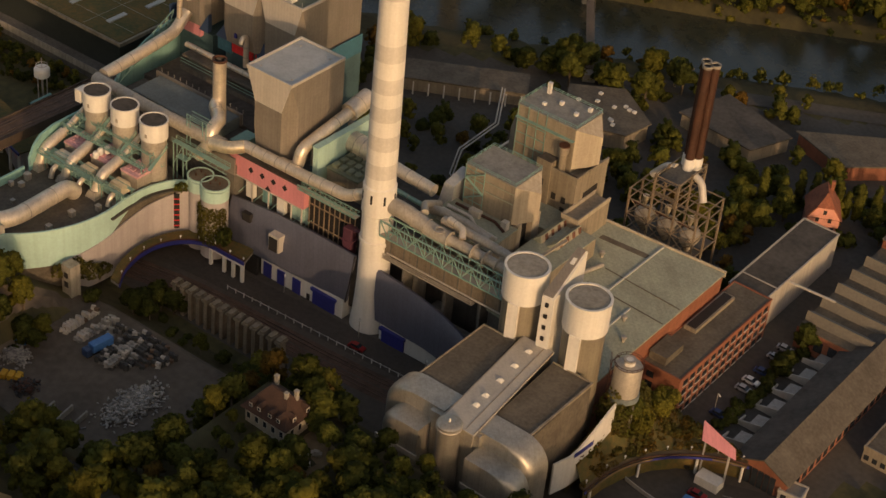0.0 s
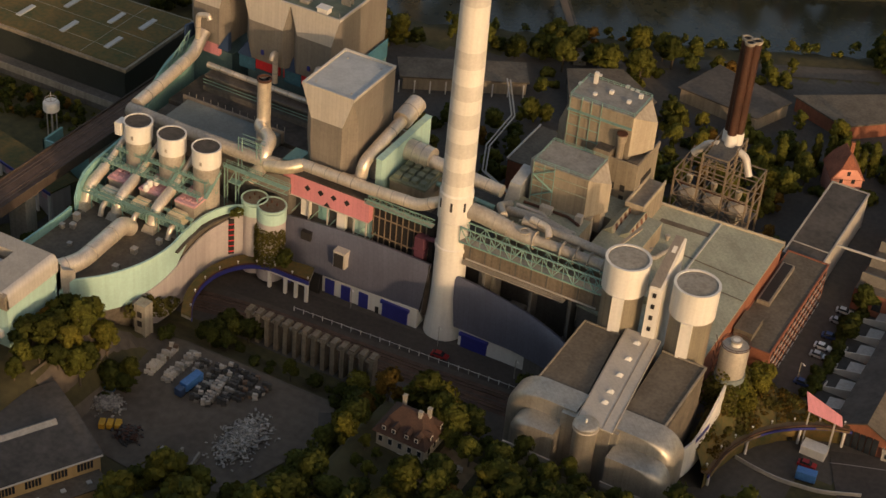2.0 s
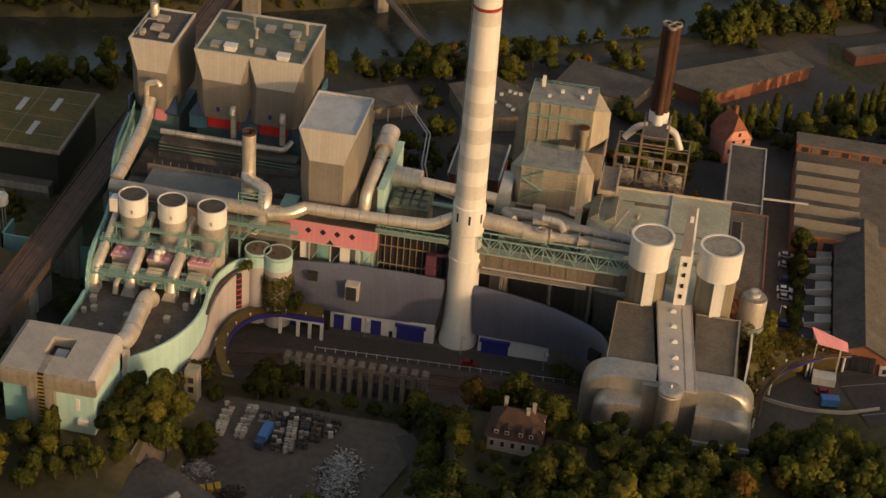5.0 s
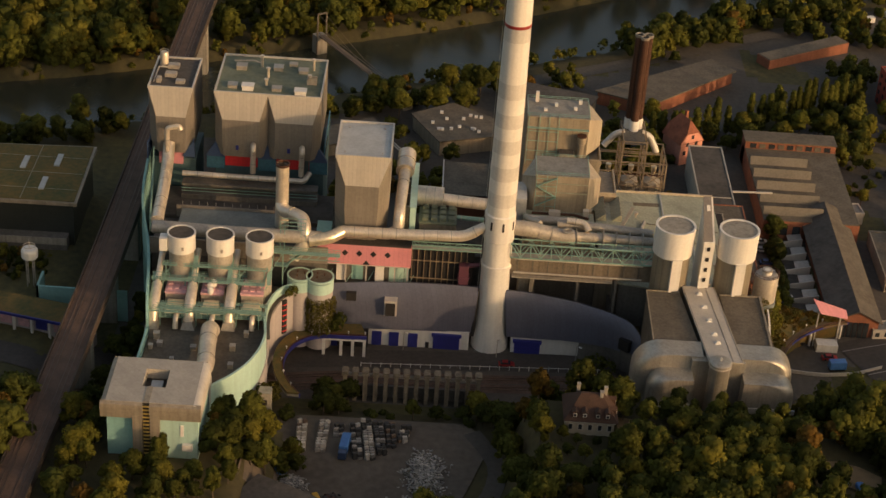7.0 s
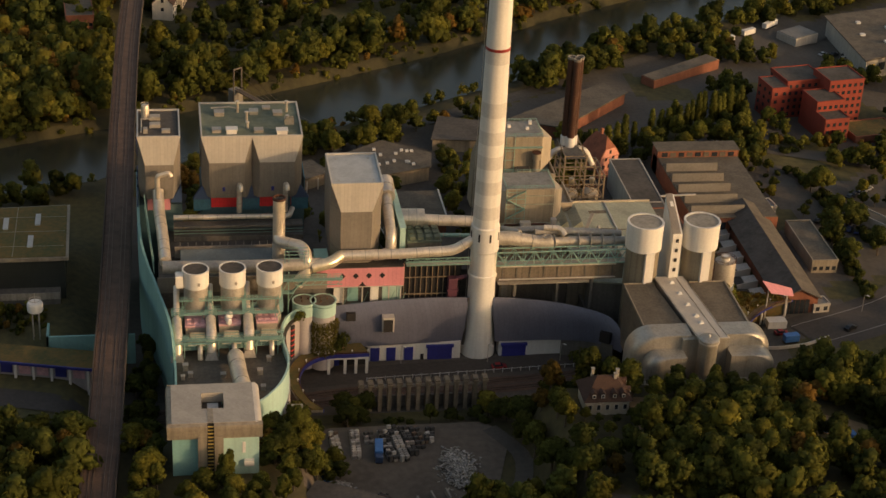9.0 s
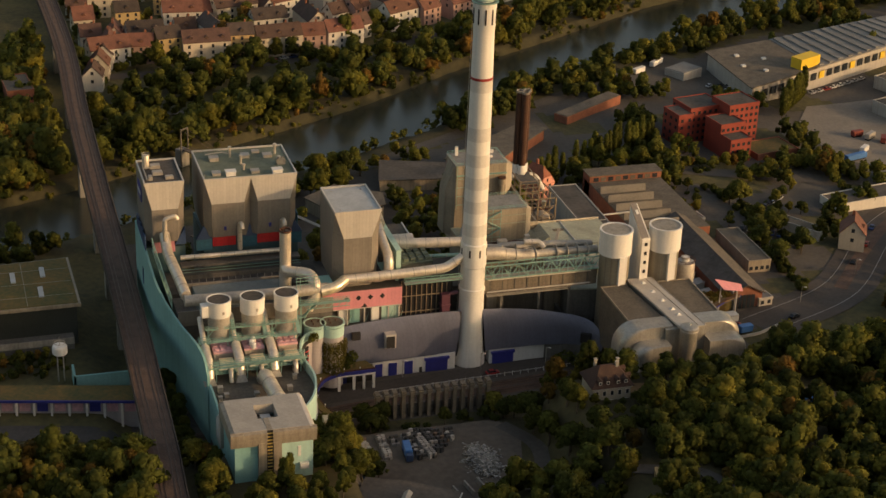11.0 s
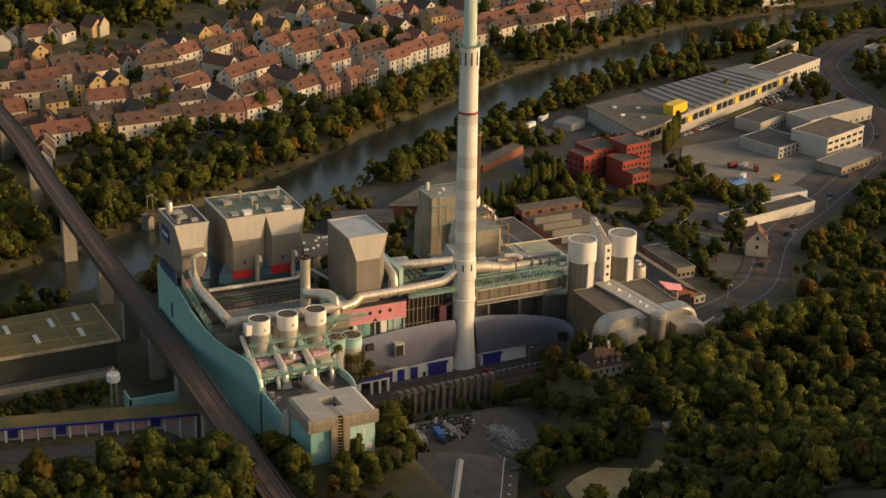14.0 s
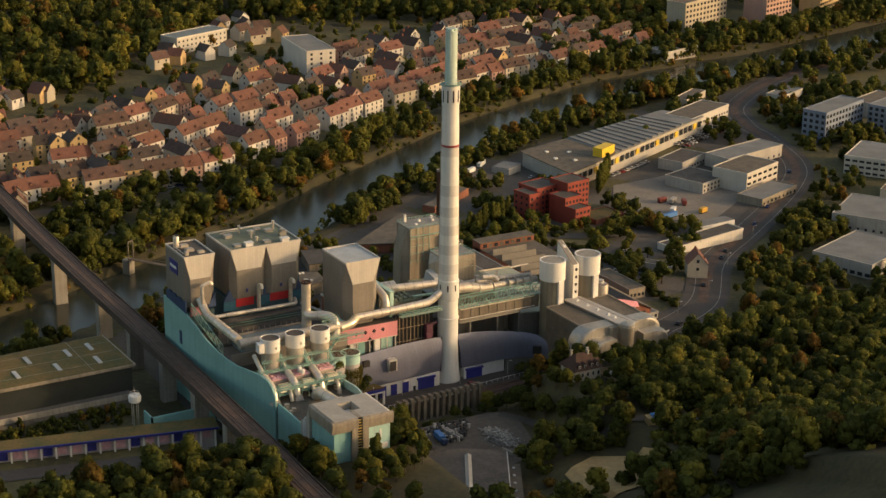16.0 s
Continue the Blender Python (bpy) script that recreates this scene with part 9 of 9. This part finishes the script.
def block(name, label, cat, x, y, w, d, h, turn, wall, roof, rows=0, cols=0, z=None, sides=(0,), win=(1.6, 1.7), parapet=True, group=""):
    """A flat-roofed building with its windows; sides: 0 front (-y'), 1 right (+x'), 3 left (-x')."""
    z = gz(x, y) if z is None else z
    th = thing(name, label, cat, (x, y, z), group)
    c, s = math.cos(radians(turn)), math.sin(radians(turn))

    def q(a, b):
        return (x + c * a - s * b, y + s * a + c * b)
    part("wall", G().slab(x, y, z - 3, z + h, w, d, turn), wall, th)
    part("roof", G().slab(x, y, z + h, z + h + 0.35, w - 0.9, d - 0.9, turn), roof, th)
    if parapet:
        for a, b, ww, dd_ in ((0, -d / 2 + 0.1, w + 0.4, 0.5), (0, d / 2 - 0.1, w + 0.4, 0.5), (-w / 2 + 0.1, 0, 0.5, d - 0.6), (w / 2 - 0.1, 0, 0.5, d - 0.6)):
            part("parapet", G().slab(*q(a, b), z + h - 0.4, z + h + 0.8, ww, dd_, turn), wall, th)
    for sd in sides:
        span = w if sd == 0 else d
        n = cols if sd == 0 else max(1, int(cols * d / w))
        for r in range(rows):
            for k in range(n):
                o = -span / 2 + span * (k + 0.5) / n
                zz = z + 1.3 + r * (h - 0.8) / max(rows, 1)
                ww = min(win[0], span / n * 0.72)
                if sd == 0:
                    part("window", G().slab(*q(o, -d / 2 - 0.03), zz, zz + win[1], ww, 0.3, turn), GLASS, th)
                else:
                    part("window", G().slab(*q((w / 2 + 0.03) * (1 if sd == 1 else -1), o), zz, zz + win[1], 0.3, ww, turn), GLASS, th)
    return th


# vermilion office group
block("vermilion_office", "stepped vermilion office block with grey flat roofs", "office", 216, 214, 19, 17, 23, 10, ORANGE_RED, ROOF_DARK, 6, 6, sides=(0, 1), group="vermilion offices")
block("vermilion_office", "tall vermilion office block beside the others", "office", 198, 222, 21, 18, 19, 10, ORANGE_RED, ROOF_DARK, 5, 6, sides=(0, 3), group="vermilion offices")
block("vermilion_office", "middle vermilion wing with a dark roof", "office", 204, 200, 15, 15, 17, 10, ORANGE_RED, ROOF_DARK, 4, 5, sides=(0, 1), group="vermilion offices")
block("vermilion_office", "low front vermilion wing of the offices", "office", 205, 188, 13, 11, 12, 10, ORANGE_RED, ROOF_DARK, 3, 4, sides=(0, 1), group="vermilion offices")
block("vermilion_office", "vermilion end tower of the offices", "office", 183, 214, 9, 15, 17, 10, ORANGE_RED, ROOF_DARK, 4, 2, sides=(0, 3), group="vermilion offices")
block("garden_deck", "low planted deck with vermilion edges beside the offices", "terrace", 228, 194, 26, 18, 3.5, 10, BRICK, SEDUM)
# yellow-towered hall
yh = thing("yellow_hall", "long grey industrial hall with a yellow tower block", "hall", (320, 320, -8))
part("wall", G().prism([(252, 266), (430, 350), (414, 378), (252, 328)], -10, 7.6), CLAD_FAR, yh)
part("roof", G().prism([(250.6, 264), (306, 290), (300, 344), (250.6, 330)], 7.6, 8.2), ROOF_BROWN, yh)
part("roof", G().prism([(306, 290), (432, 349), (414, 380), (300, 344)], 7.6, 8.4), ROOF_FAR, yh, "pale sheet roof")
for k in range(12):
    t = k / 12
    part("roof_ridge", G().prism([(308 + 100 * t, 292 + 47 * t), (312 + 100 * t, 294 + 47 * t), (306 + 92 * t, 345 + 28 * t), (302 + 92 * t, 343 + 28 * t)], 8.3, 9.2), ROOF_FAR, yh)
part("yellow_block", G().prism([(293, 287), (309, 294.5), (306, 302), (290, 294.5)], 4, 14.6), YELLOW, yh, "bright yellow sheet block")
for k in range(26):
    t = (k + 0.5) / 26
    x, y = 252 + 178 * t, 266 + 84 * t
    part("window", G().slab(x + 0.3, y - 0.6, 0.5, 4.8, 4.6, 0.4, 25.3), GLASS if k % 4 else YELLOW, yh)
for x, y in ((262, 300), (272, 290), (280, 310), (266, 318)):
    part("rooflight", G().box(x - 1.2, y - 1.2, 8.2, x + 1.2, y + 1.2, 9.2), WHITE, yh)
yh.location += Vector((0, 0, -2.2)) * U
block("white_hall", "white industrial building with rows of dark windows", "hall", 440, 368, 60, 24, 14, 24, PLASTER_WHITE, ROOF_BROWN, 2, 14, sides=(0,))
block("white_block", "white office block with ribbon windows and a brown roof", "office", 373, 225, 42, 28, 14, 20, PLASTER_WHITE, ROOF_BROWN, 3, 6, sides=(0, 1), win=(4.4, 1.8))
block("flat_hall", "wide flat hall with a pale arched roof", "hall", 410, 272, 62, 22, 9, 12, CLAD_FAR, ROOF_FAR, 1, 10)
block("flat_hall", "low brick hall with brown flat roof", "hall", 362, 284, 34, 20, 7, 24, CLAD_FAR, ROOF_DARK, 1, 8)
block("flat_hall", "low white hall with solar-dark roof", "hall", 340, 238, 30, 32, 7, 18, CLAD_FAR, ROOF_DARK, 2, 7)
block("flat_hall", "long low hall with a grey roof beside the road", "hall", 366, 192, 46, 20, 5, 20, CLAD_BEIGE, ROOF_FAR, 1, 9)
block("long_low_shed", "long low shed with a white front wall", "shed", 257, 125, 64, 14, 5.5, 10, PLASTER_WHITE, ROOF_DARK, 0, 0)
block("flat_hall", "white tent-like storage hall on the gravel yard", "hall", 285, 148, 28, 10, 6.0, 4, WHITE, ROOF_FAR, 0, 0, parapet=False)
block("long_low_shed", "low garage shed with pale walls", "shed", 196, 92, 24, 7, 4.0, -56, CLAD_FAR, ROOF_BROWN, 0, 0)
block("low_house", "long low beige flat house with a brown gravel roof", "house", 155, 70, 11, 36, 5.4, 0, CLAD_BEIGE, ROOF_BROWN, 1, 4, sides=(0, 1))
block("pale_shed", "flat pale-roofed shed behind the long house", "shed", 142, 106, 16, 8, 4.4, 8, CLAD_FAR, ROOF_FAR, 0, 0)
block("kiosk", "small pale kiosk at the gate", "kiosk", 142, 22, 7, 6, 3.6, 8, CLAD_FAR, ROOF_FAR, 1, 2)
block("warehouse", "large warehouse with a stepped pale metal roof", "warehouse", 330, 56, 56, 40, 9, 20, CLAD_FAR, ROOF_FAR, 1, 12, sides=(0, 3), win=(3.2, 2.2))
block("warehouse", "pale blue-grey warehouse with a ribbed roof", "warehouse", 392, 112, 50, 46, 10, 33, CLAD_FAR, ROOF_FAR, 1, 10, sides=(0, 3))
block("warehouse", "white factory block with window bands", "factory", 486, 206, 46, 46, 13, 33, PLASTER_WHITE, ROOF_FAR, 3, 9, sides=(0, 3), win=(3.6, 1.6))
block("slate_office", "blue-grey office building with many windows", "office", 520, 300, 60, 20, 24, 20, mat("slate_blue_render", (0.16, 0.20, 0.27), 0.7, var=0.15), ROOF_FAR, 5, 12, sides=(0, 3), win=(2.6, 2.4))
block("slate_office", "blue-grey office wing with many windows", "office", 570, 290, 36, 20, 22, 20, mat("slate_render", (0.20, 0.23, 0.28), 0.7, var=0.15), ROOF_FAR, 5, 8, sides=(0, 3), win=(2.6, 2.4))
patch("gravel_yard", [(268, 178), (300, 166), (352, 200), (372, 232), (336, 268), (286, 262), (262, 228)], CONC_PAVE, "pale gravel storage yard", "yard", lift=0.3)
patch("depot_yard", [(160, 270), (200, 282), (260, 330), (250, 350), (200, 330), (150, 292)], ASPHALT_PALE, "pale parking yard near the river", "yard", lift=0.35)
block("depot_roof", "pale tent roof of the river depot", "shed", 232, 318, 18, 14, 5, 30, CLAD_FAR, ROOF_FAR, 0, 0, parapet=False)
block("depot_roof", "long low brown depot roof on the river bank", "shed", 150, 262, 50, 9, 4.5, 33, BRICK, ROOF_BROWN, 0, 0, parapet=False)
block("apartment_block", "tall pale apartment block above the trees", "apartments", 655, 650, 70, 22, 30, 18, PLASTER, ROOF_BROWN, 6, 12, win=(3, 2.4))
block("apartment_block", "rose and ochre apartment block above the trees", "apartments", 735, 640, 46, 26, 34, 18, PLASTER_ROSE, ROOF_BROWN, 7, 8, win=(3, 2.4))
block("apartment_block", "long apartment block with yellow balconies", "apartments", 812, 650, 60, 22, 28, 28, PLASTER_OCHRE, ROOF_FAR, 6, 10, win=(4, 2.0))
block("apartment_block", "big white apartment block with a flat roof in the town", "apartments", 242, 662, 66, 26, 21, 84, PLASTER_WHITE, ROOF_FAR, 5, 10, sides=(0, 3), win=(2, 2))
block("school_block", "white terraced block with a blue roof edge", "school", 180, 770, 60, 22, 14, 20, PLASTER_WHITE, ROOF_BLUE, 3, 12)
block("boat_hall", "flat pale pavilion hall among the trees", "hall", 560, 560, 44, 22, 9, 15, CLAD_FAR, ROOF_FAR, 1, 10)
block("mill", "brown block beside the viaduct by the river", "mill", -156, 318, 14, 26, 18, 5, BRICK, ROOF_BROWN, 3, 4)
for k, (x, y, w, d, h, a) in enumerate(((452, 150, 40, 22, 8, 33), (430, 66, 46, 26, 8, 33), (520, 160, 34, 26, 9, 33), (560, 230, 42, 20, 8, 33), (600, 340, 46, 18, 12, 20), (556, 400, 36, 16, 9, 24), (480, 430, 40, 12, 8, 30))):
    block("works_hall", ("grey-roofed works hall with a row of windows", "low dusty workshop hall with a flat roof")[k % 2], "hall", x, y, w, d, h, a, CLAD_FAR if k % 3 else PLASTER, ROOF_FAR if k % 2 else ROOF_BROWN, 1, 8, sides=(0,), win=(2.6, 1.8), group="works halls")


def house_template(label, w, d, eave, ridge, wall, roof, floors, bays, dormers):
    th = thing("house", label, "house", (0, 0, 0), "town houses")
    part("wall", G().box(-w / 2, -d / 2, -2, w / 2, d / 2, eave).loft([[(x, -d / 2, eave), (x, 0, ridge - 0.25), (x, d / 2, eave)] for x in (-w / 2 + 0.02, w / 2 - 0.02)]), wall, th, local=True)
    e = 0.45
    part("roof", G().loft([[(x, -d / 2 - e, eave - 0.2), (x, 0, ridge), (x, d / 2 + e, eave - 0.2), (x, d / 2 + e, eave - 0.6), (x, 0, ridge - 0.42), (x, -d / 2 - e, eave - 0.6)] for x in (-w / 2 - 0.3, w / 2 + 0.3)]), roof, th, local=True)
    part("chimney", G().box(w * 0.2 - 0.5, 0.3, ridge - 1.5, w * 0.2 + 0.5, 1.3, ridge + 1.4), BRICK, th, local=True)
    step = (eave - 1.0) / floors
    for fl in range(floors):
        for k in range(bays):
            x, z = -w / 2 + w * (k + 0.5) / bays, 1.0 + fl * step
            part("window", G().box(x - 0.75, -d / 2 - 0.08, z, x + 0.75, -d / 2 + 0.1, z + min(2.1, step * 0.62)), GLASS, th, local=True)
    for z in (1.0 + step * (floors - 1), eave + 0.8):
        part("window", G().box(-w / 2 - 0.08, -0.8, z, -w / 2 + 0.1, 0.8, z + 1.9), GLASS, th, local=True)
    for k in range(dormers):
        x = w * ((k + 0.5) / dormers - 0.5)
        part("dormer", G().box(x - 1.2, -d * 0.40, eave + 0.2, x + 1.2, -d * 0.1, eave + 2.5).loft([[(x - 1.4, y, eave + 2.5), (x, y, eave + 3.3), (x + 1.4, y, eave + 2.5)] for y in (-d * 0.42, -d * 0.05)]), roof, th, local=True)
    return th


HOUSES = [house_template(*a) for a in (
    ("long cream terrace under a red-brown tile roof", 28, 13, 12.5, 18.5, PLASTER, TILE, 3, 4, 3),
    ("long white terrace under an orange tile roof", 24, 13, 12, 18, PLASTER_WHITE, TILE_RED, 3, 4, 2),
    ("tall ochre house under a brown tile roof", 15, 13, 14.5, 20, PLASTER_OCHRE, TILE_BROWN, 4, 3, 1),
    ("white terrace under a dark brown roof", 22, 13, 12, 17.5, PLASTER_WHITE, TILE_BROWN, 3, 4, 2),
    ("rose rendered house under a tile roof", 15, 12, 11, 17, PLASTER_ROSE, TILE_RED, 3, 3, 1),
    ("cream house with a steep orange roof", 13, 12, 9, 16, PLASTER, TILE_RED, 2, 3, 1),
    ("white house under a brown roof", 13, 11, 9, 15, PLASTER_WHITE, TILE, 2, 3, 1),
)]
rh_ = random.Random(21)
edge = [(-112, 388), (-39, 391), (44, 404), (121, 446), (200, 490), (300, 530), (420, 566), (560, 600)]


def on_edge(t, off):
    """A point t along the town's front, off behind it, and the street's angle."""
    seg = [math.hypot(b[0] - a[0], b[1] - a[1]) for a, b in zip(edge, edge[1:])]
    q = t * sum(seg)
    for (a, b), l in zip(zip(edge, edge[1:]), seg):
        if q <= l:
            break
        q -= l
    k = q / l
    dx, dy = (b[0] - a[0]) / l, (b[1] - a[1]) / l
    return a[0] + dx * q - dy * off, a[1] + dy * q + dx * off, math.degrees(math.atan2(dy, dx))


first = set()
count = 0
for row, off in enumerate((0, 28, 60, 86, 118, 146, 178, 206)):
    t = 0.0
    while t < (1.0 if row < 6 else 0.82):
        k = rh_.choice((0, 0, 1, 1, 2, 2, 3, 4, 5, 6)) if off < 130 else rh_.choice((2, 3, 4, 5, 5, 6, 6))
        w = (28, 24, 15, 22, 15, 13, 13)[k]
        t += (w / 2 + 0.3) / 720
        x, y, a = on_edge(min(t, 0.999), off + rh_.uniform(-5, 5))
        t += (w / 2 + 0.3 + (rh_.uniform(7, 20) if rh_.random() < 0.36 else 0)) / 720
        if count >= 178 or (216 < x < 272 and 612 < y < 708) or rh_.random() < 0.04 or x < -122:
            continue
        if rh_.random() < (0.12 if row == 0 else 0.34):
            a += 90
        m = at(x, y, gz(x, y), a + rh_.uniform(-9, 9))
        if k in first:
            copy_thing(HOUSES[k], m)
        else:
            first.add(k)
            HOUSES[k].matrix_basis = m
        count += 1
# plainer houses up the far slope
def back_house(label, w, d, eave, ridge, wall, roof):
    th = thing("house", label, "house", (0, 0, 0), "hillside houses")
    part("wall", G().box(-w / 2, -d / 2, -3, w / 2, d / 2, eave).loft([[(x, -d / 2, eave), (x, 0, ridge - 0.25), (x, d / 2, eave)] for x in (-w / 2 + 0.02, w / 2 - 0.02)]), wall, th, local=True)
    part("roof", G().loft([[(x, -d / 2 - 0.5, eave - 0.2), (x, 0, ridge), (x, d / 2 + 0.5, eave - 0.2), (x, 0, ridge - 0.4)] for x in (-w / 2 - 0.4, w / 2 + 0.4)]), roof, th, local=True)
    for x, z in ((-w / 4, eave - 3), (w / 4, eave - 3)):
        part("window", G().box(x - 0.9, -d / 2 - 0.08, z, x + 0.9, -d / 2 + 0.1, z + 2), GLASS, th, local=True)
    return th


BACK = [back_house(*a) for a in (("white hillside house under a brown roof", 14, 11, 8, 13.5, PLASTER_WHITE, TILE_BROWN), ("cream hillside house under a red tile roof", 16, 12, 9, 15, PLASTER, TILE), ("pale hillside villa under an orange tile roof", 13, 12, 8, 14, PLASTER_OCHRE, TILE_RED))]
count = 0
for row, off in enumerate((234, 258, 284, 312, 342, 374)):
    t = 0.02 + 0.04 * row
    while t < 0.66 and count < 74:
        t += rh_.uniform(19, 34) / 720
        x, y, a = on_edge(t, off + rh_.uniform(-8, 8))
        if (216 < x < 272 and 612 < y < 708) or (146 < x < 214 and 752 < y < 790) or y > np.interp(x, [-31, 11, 68, 145, 213, 253, 400], [648, 642, 656, 755, 828, 850, 780]):
            continue
        m = at(x, y, gz(x, y), a + rh_.uniform(-25, 25) + rh_.choice((0, 0, 90)))
        if count < 3:
            BACK[count].matrix_basis = m
        else:
            copy_thing(BACK[rh_.randrange(3)], m)
        count += 1
# lone houses beside the main road
for x, y, a in ((214, 74, 60),):
    copy_thing(HOUSES[5], at(x, y, gz(x, y), a))
for k in range(5):
    copy_thing(HOUSES[5 if k % 2 else 6], at(-112 + k * 5, 352 + k * 17, gz(-112 + k * 5, 352 + k * 17), 78))
# footbridge over the river
WOOD_GREY = mat("weathered_grey_timber", (0.13, 0.11, 0.085), 0.85, var=0.25)
fbg = thing("footbridge", "slim suspension footbridge over the river with a portal frame", "bridge", (-55, 190, 0))
a, b = Vector((-38, 181, 4)), Vector((-78.4, 241, 4))
d = (b - a).normalized()
n_ = Vector((-d.y, d.x, 0))
part("deck", G().loft([[p + n_ * 1.5, p - n_ * 1.5, p - n_ * 1.5 - Vector((0, 0, 0.5)), p + n_ * 1.5 - Vector((0, 0, 0.5))] for p in (a, b)]), WOOD, fbg)
for s in (-1.5, 1.5):
    part("railing", G().bar(a + n_ * s + Vector((0, 0, 1.2)), b + n_ * s + Vector((0, 0, 1.2)), 0.2), WOOD_GREY, fbg)
    part("cable", G().tube([a + n_ * s + Vector((0, 0, 2)), (a + b) / 2 + n_ * s + Vector((0, 0, 2.6)), b + n_ * s + Vector((0, 0, 10.4))], 0.09, 6), WOOD, fbg)
    part("portal_leg", G().bar(b + n_ * s * 1.7 - Vector((0, 0, 9)), b + n_ * s * 1.5 + Vector((0, 0, 11)), 0.55), WOOD_GREY, fbg)
part("portal_beam", G().bar(b + n_ * -2.5 + Vector((0, 0, 10.8)), b + n_ * 2.5 + Vector((0, 0, 10.8)), 0.6), WOOD_GREY, fbg)
part("abutment", G().slab(-79.4, 242.6, -8, 3.4, 5, 5, 34), CONCRETE, fbg)
part("abutment", G().slab(-37, 179.5, -6, 3.4, 5, 5, 34), CONCRETE, fbg)
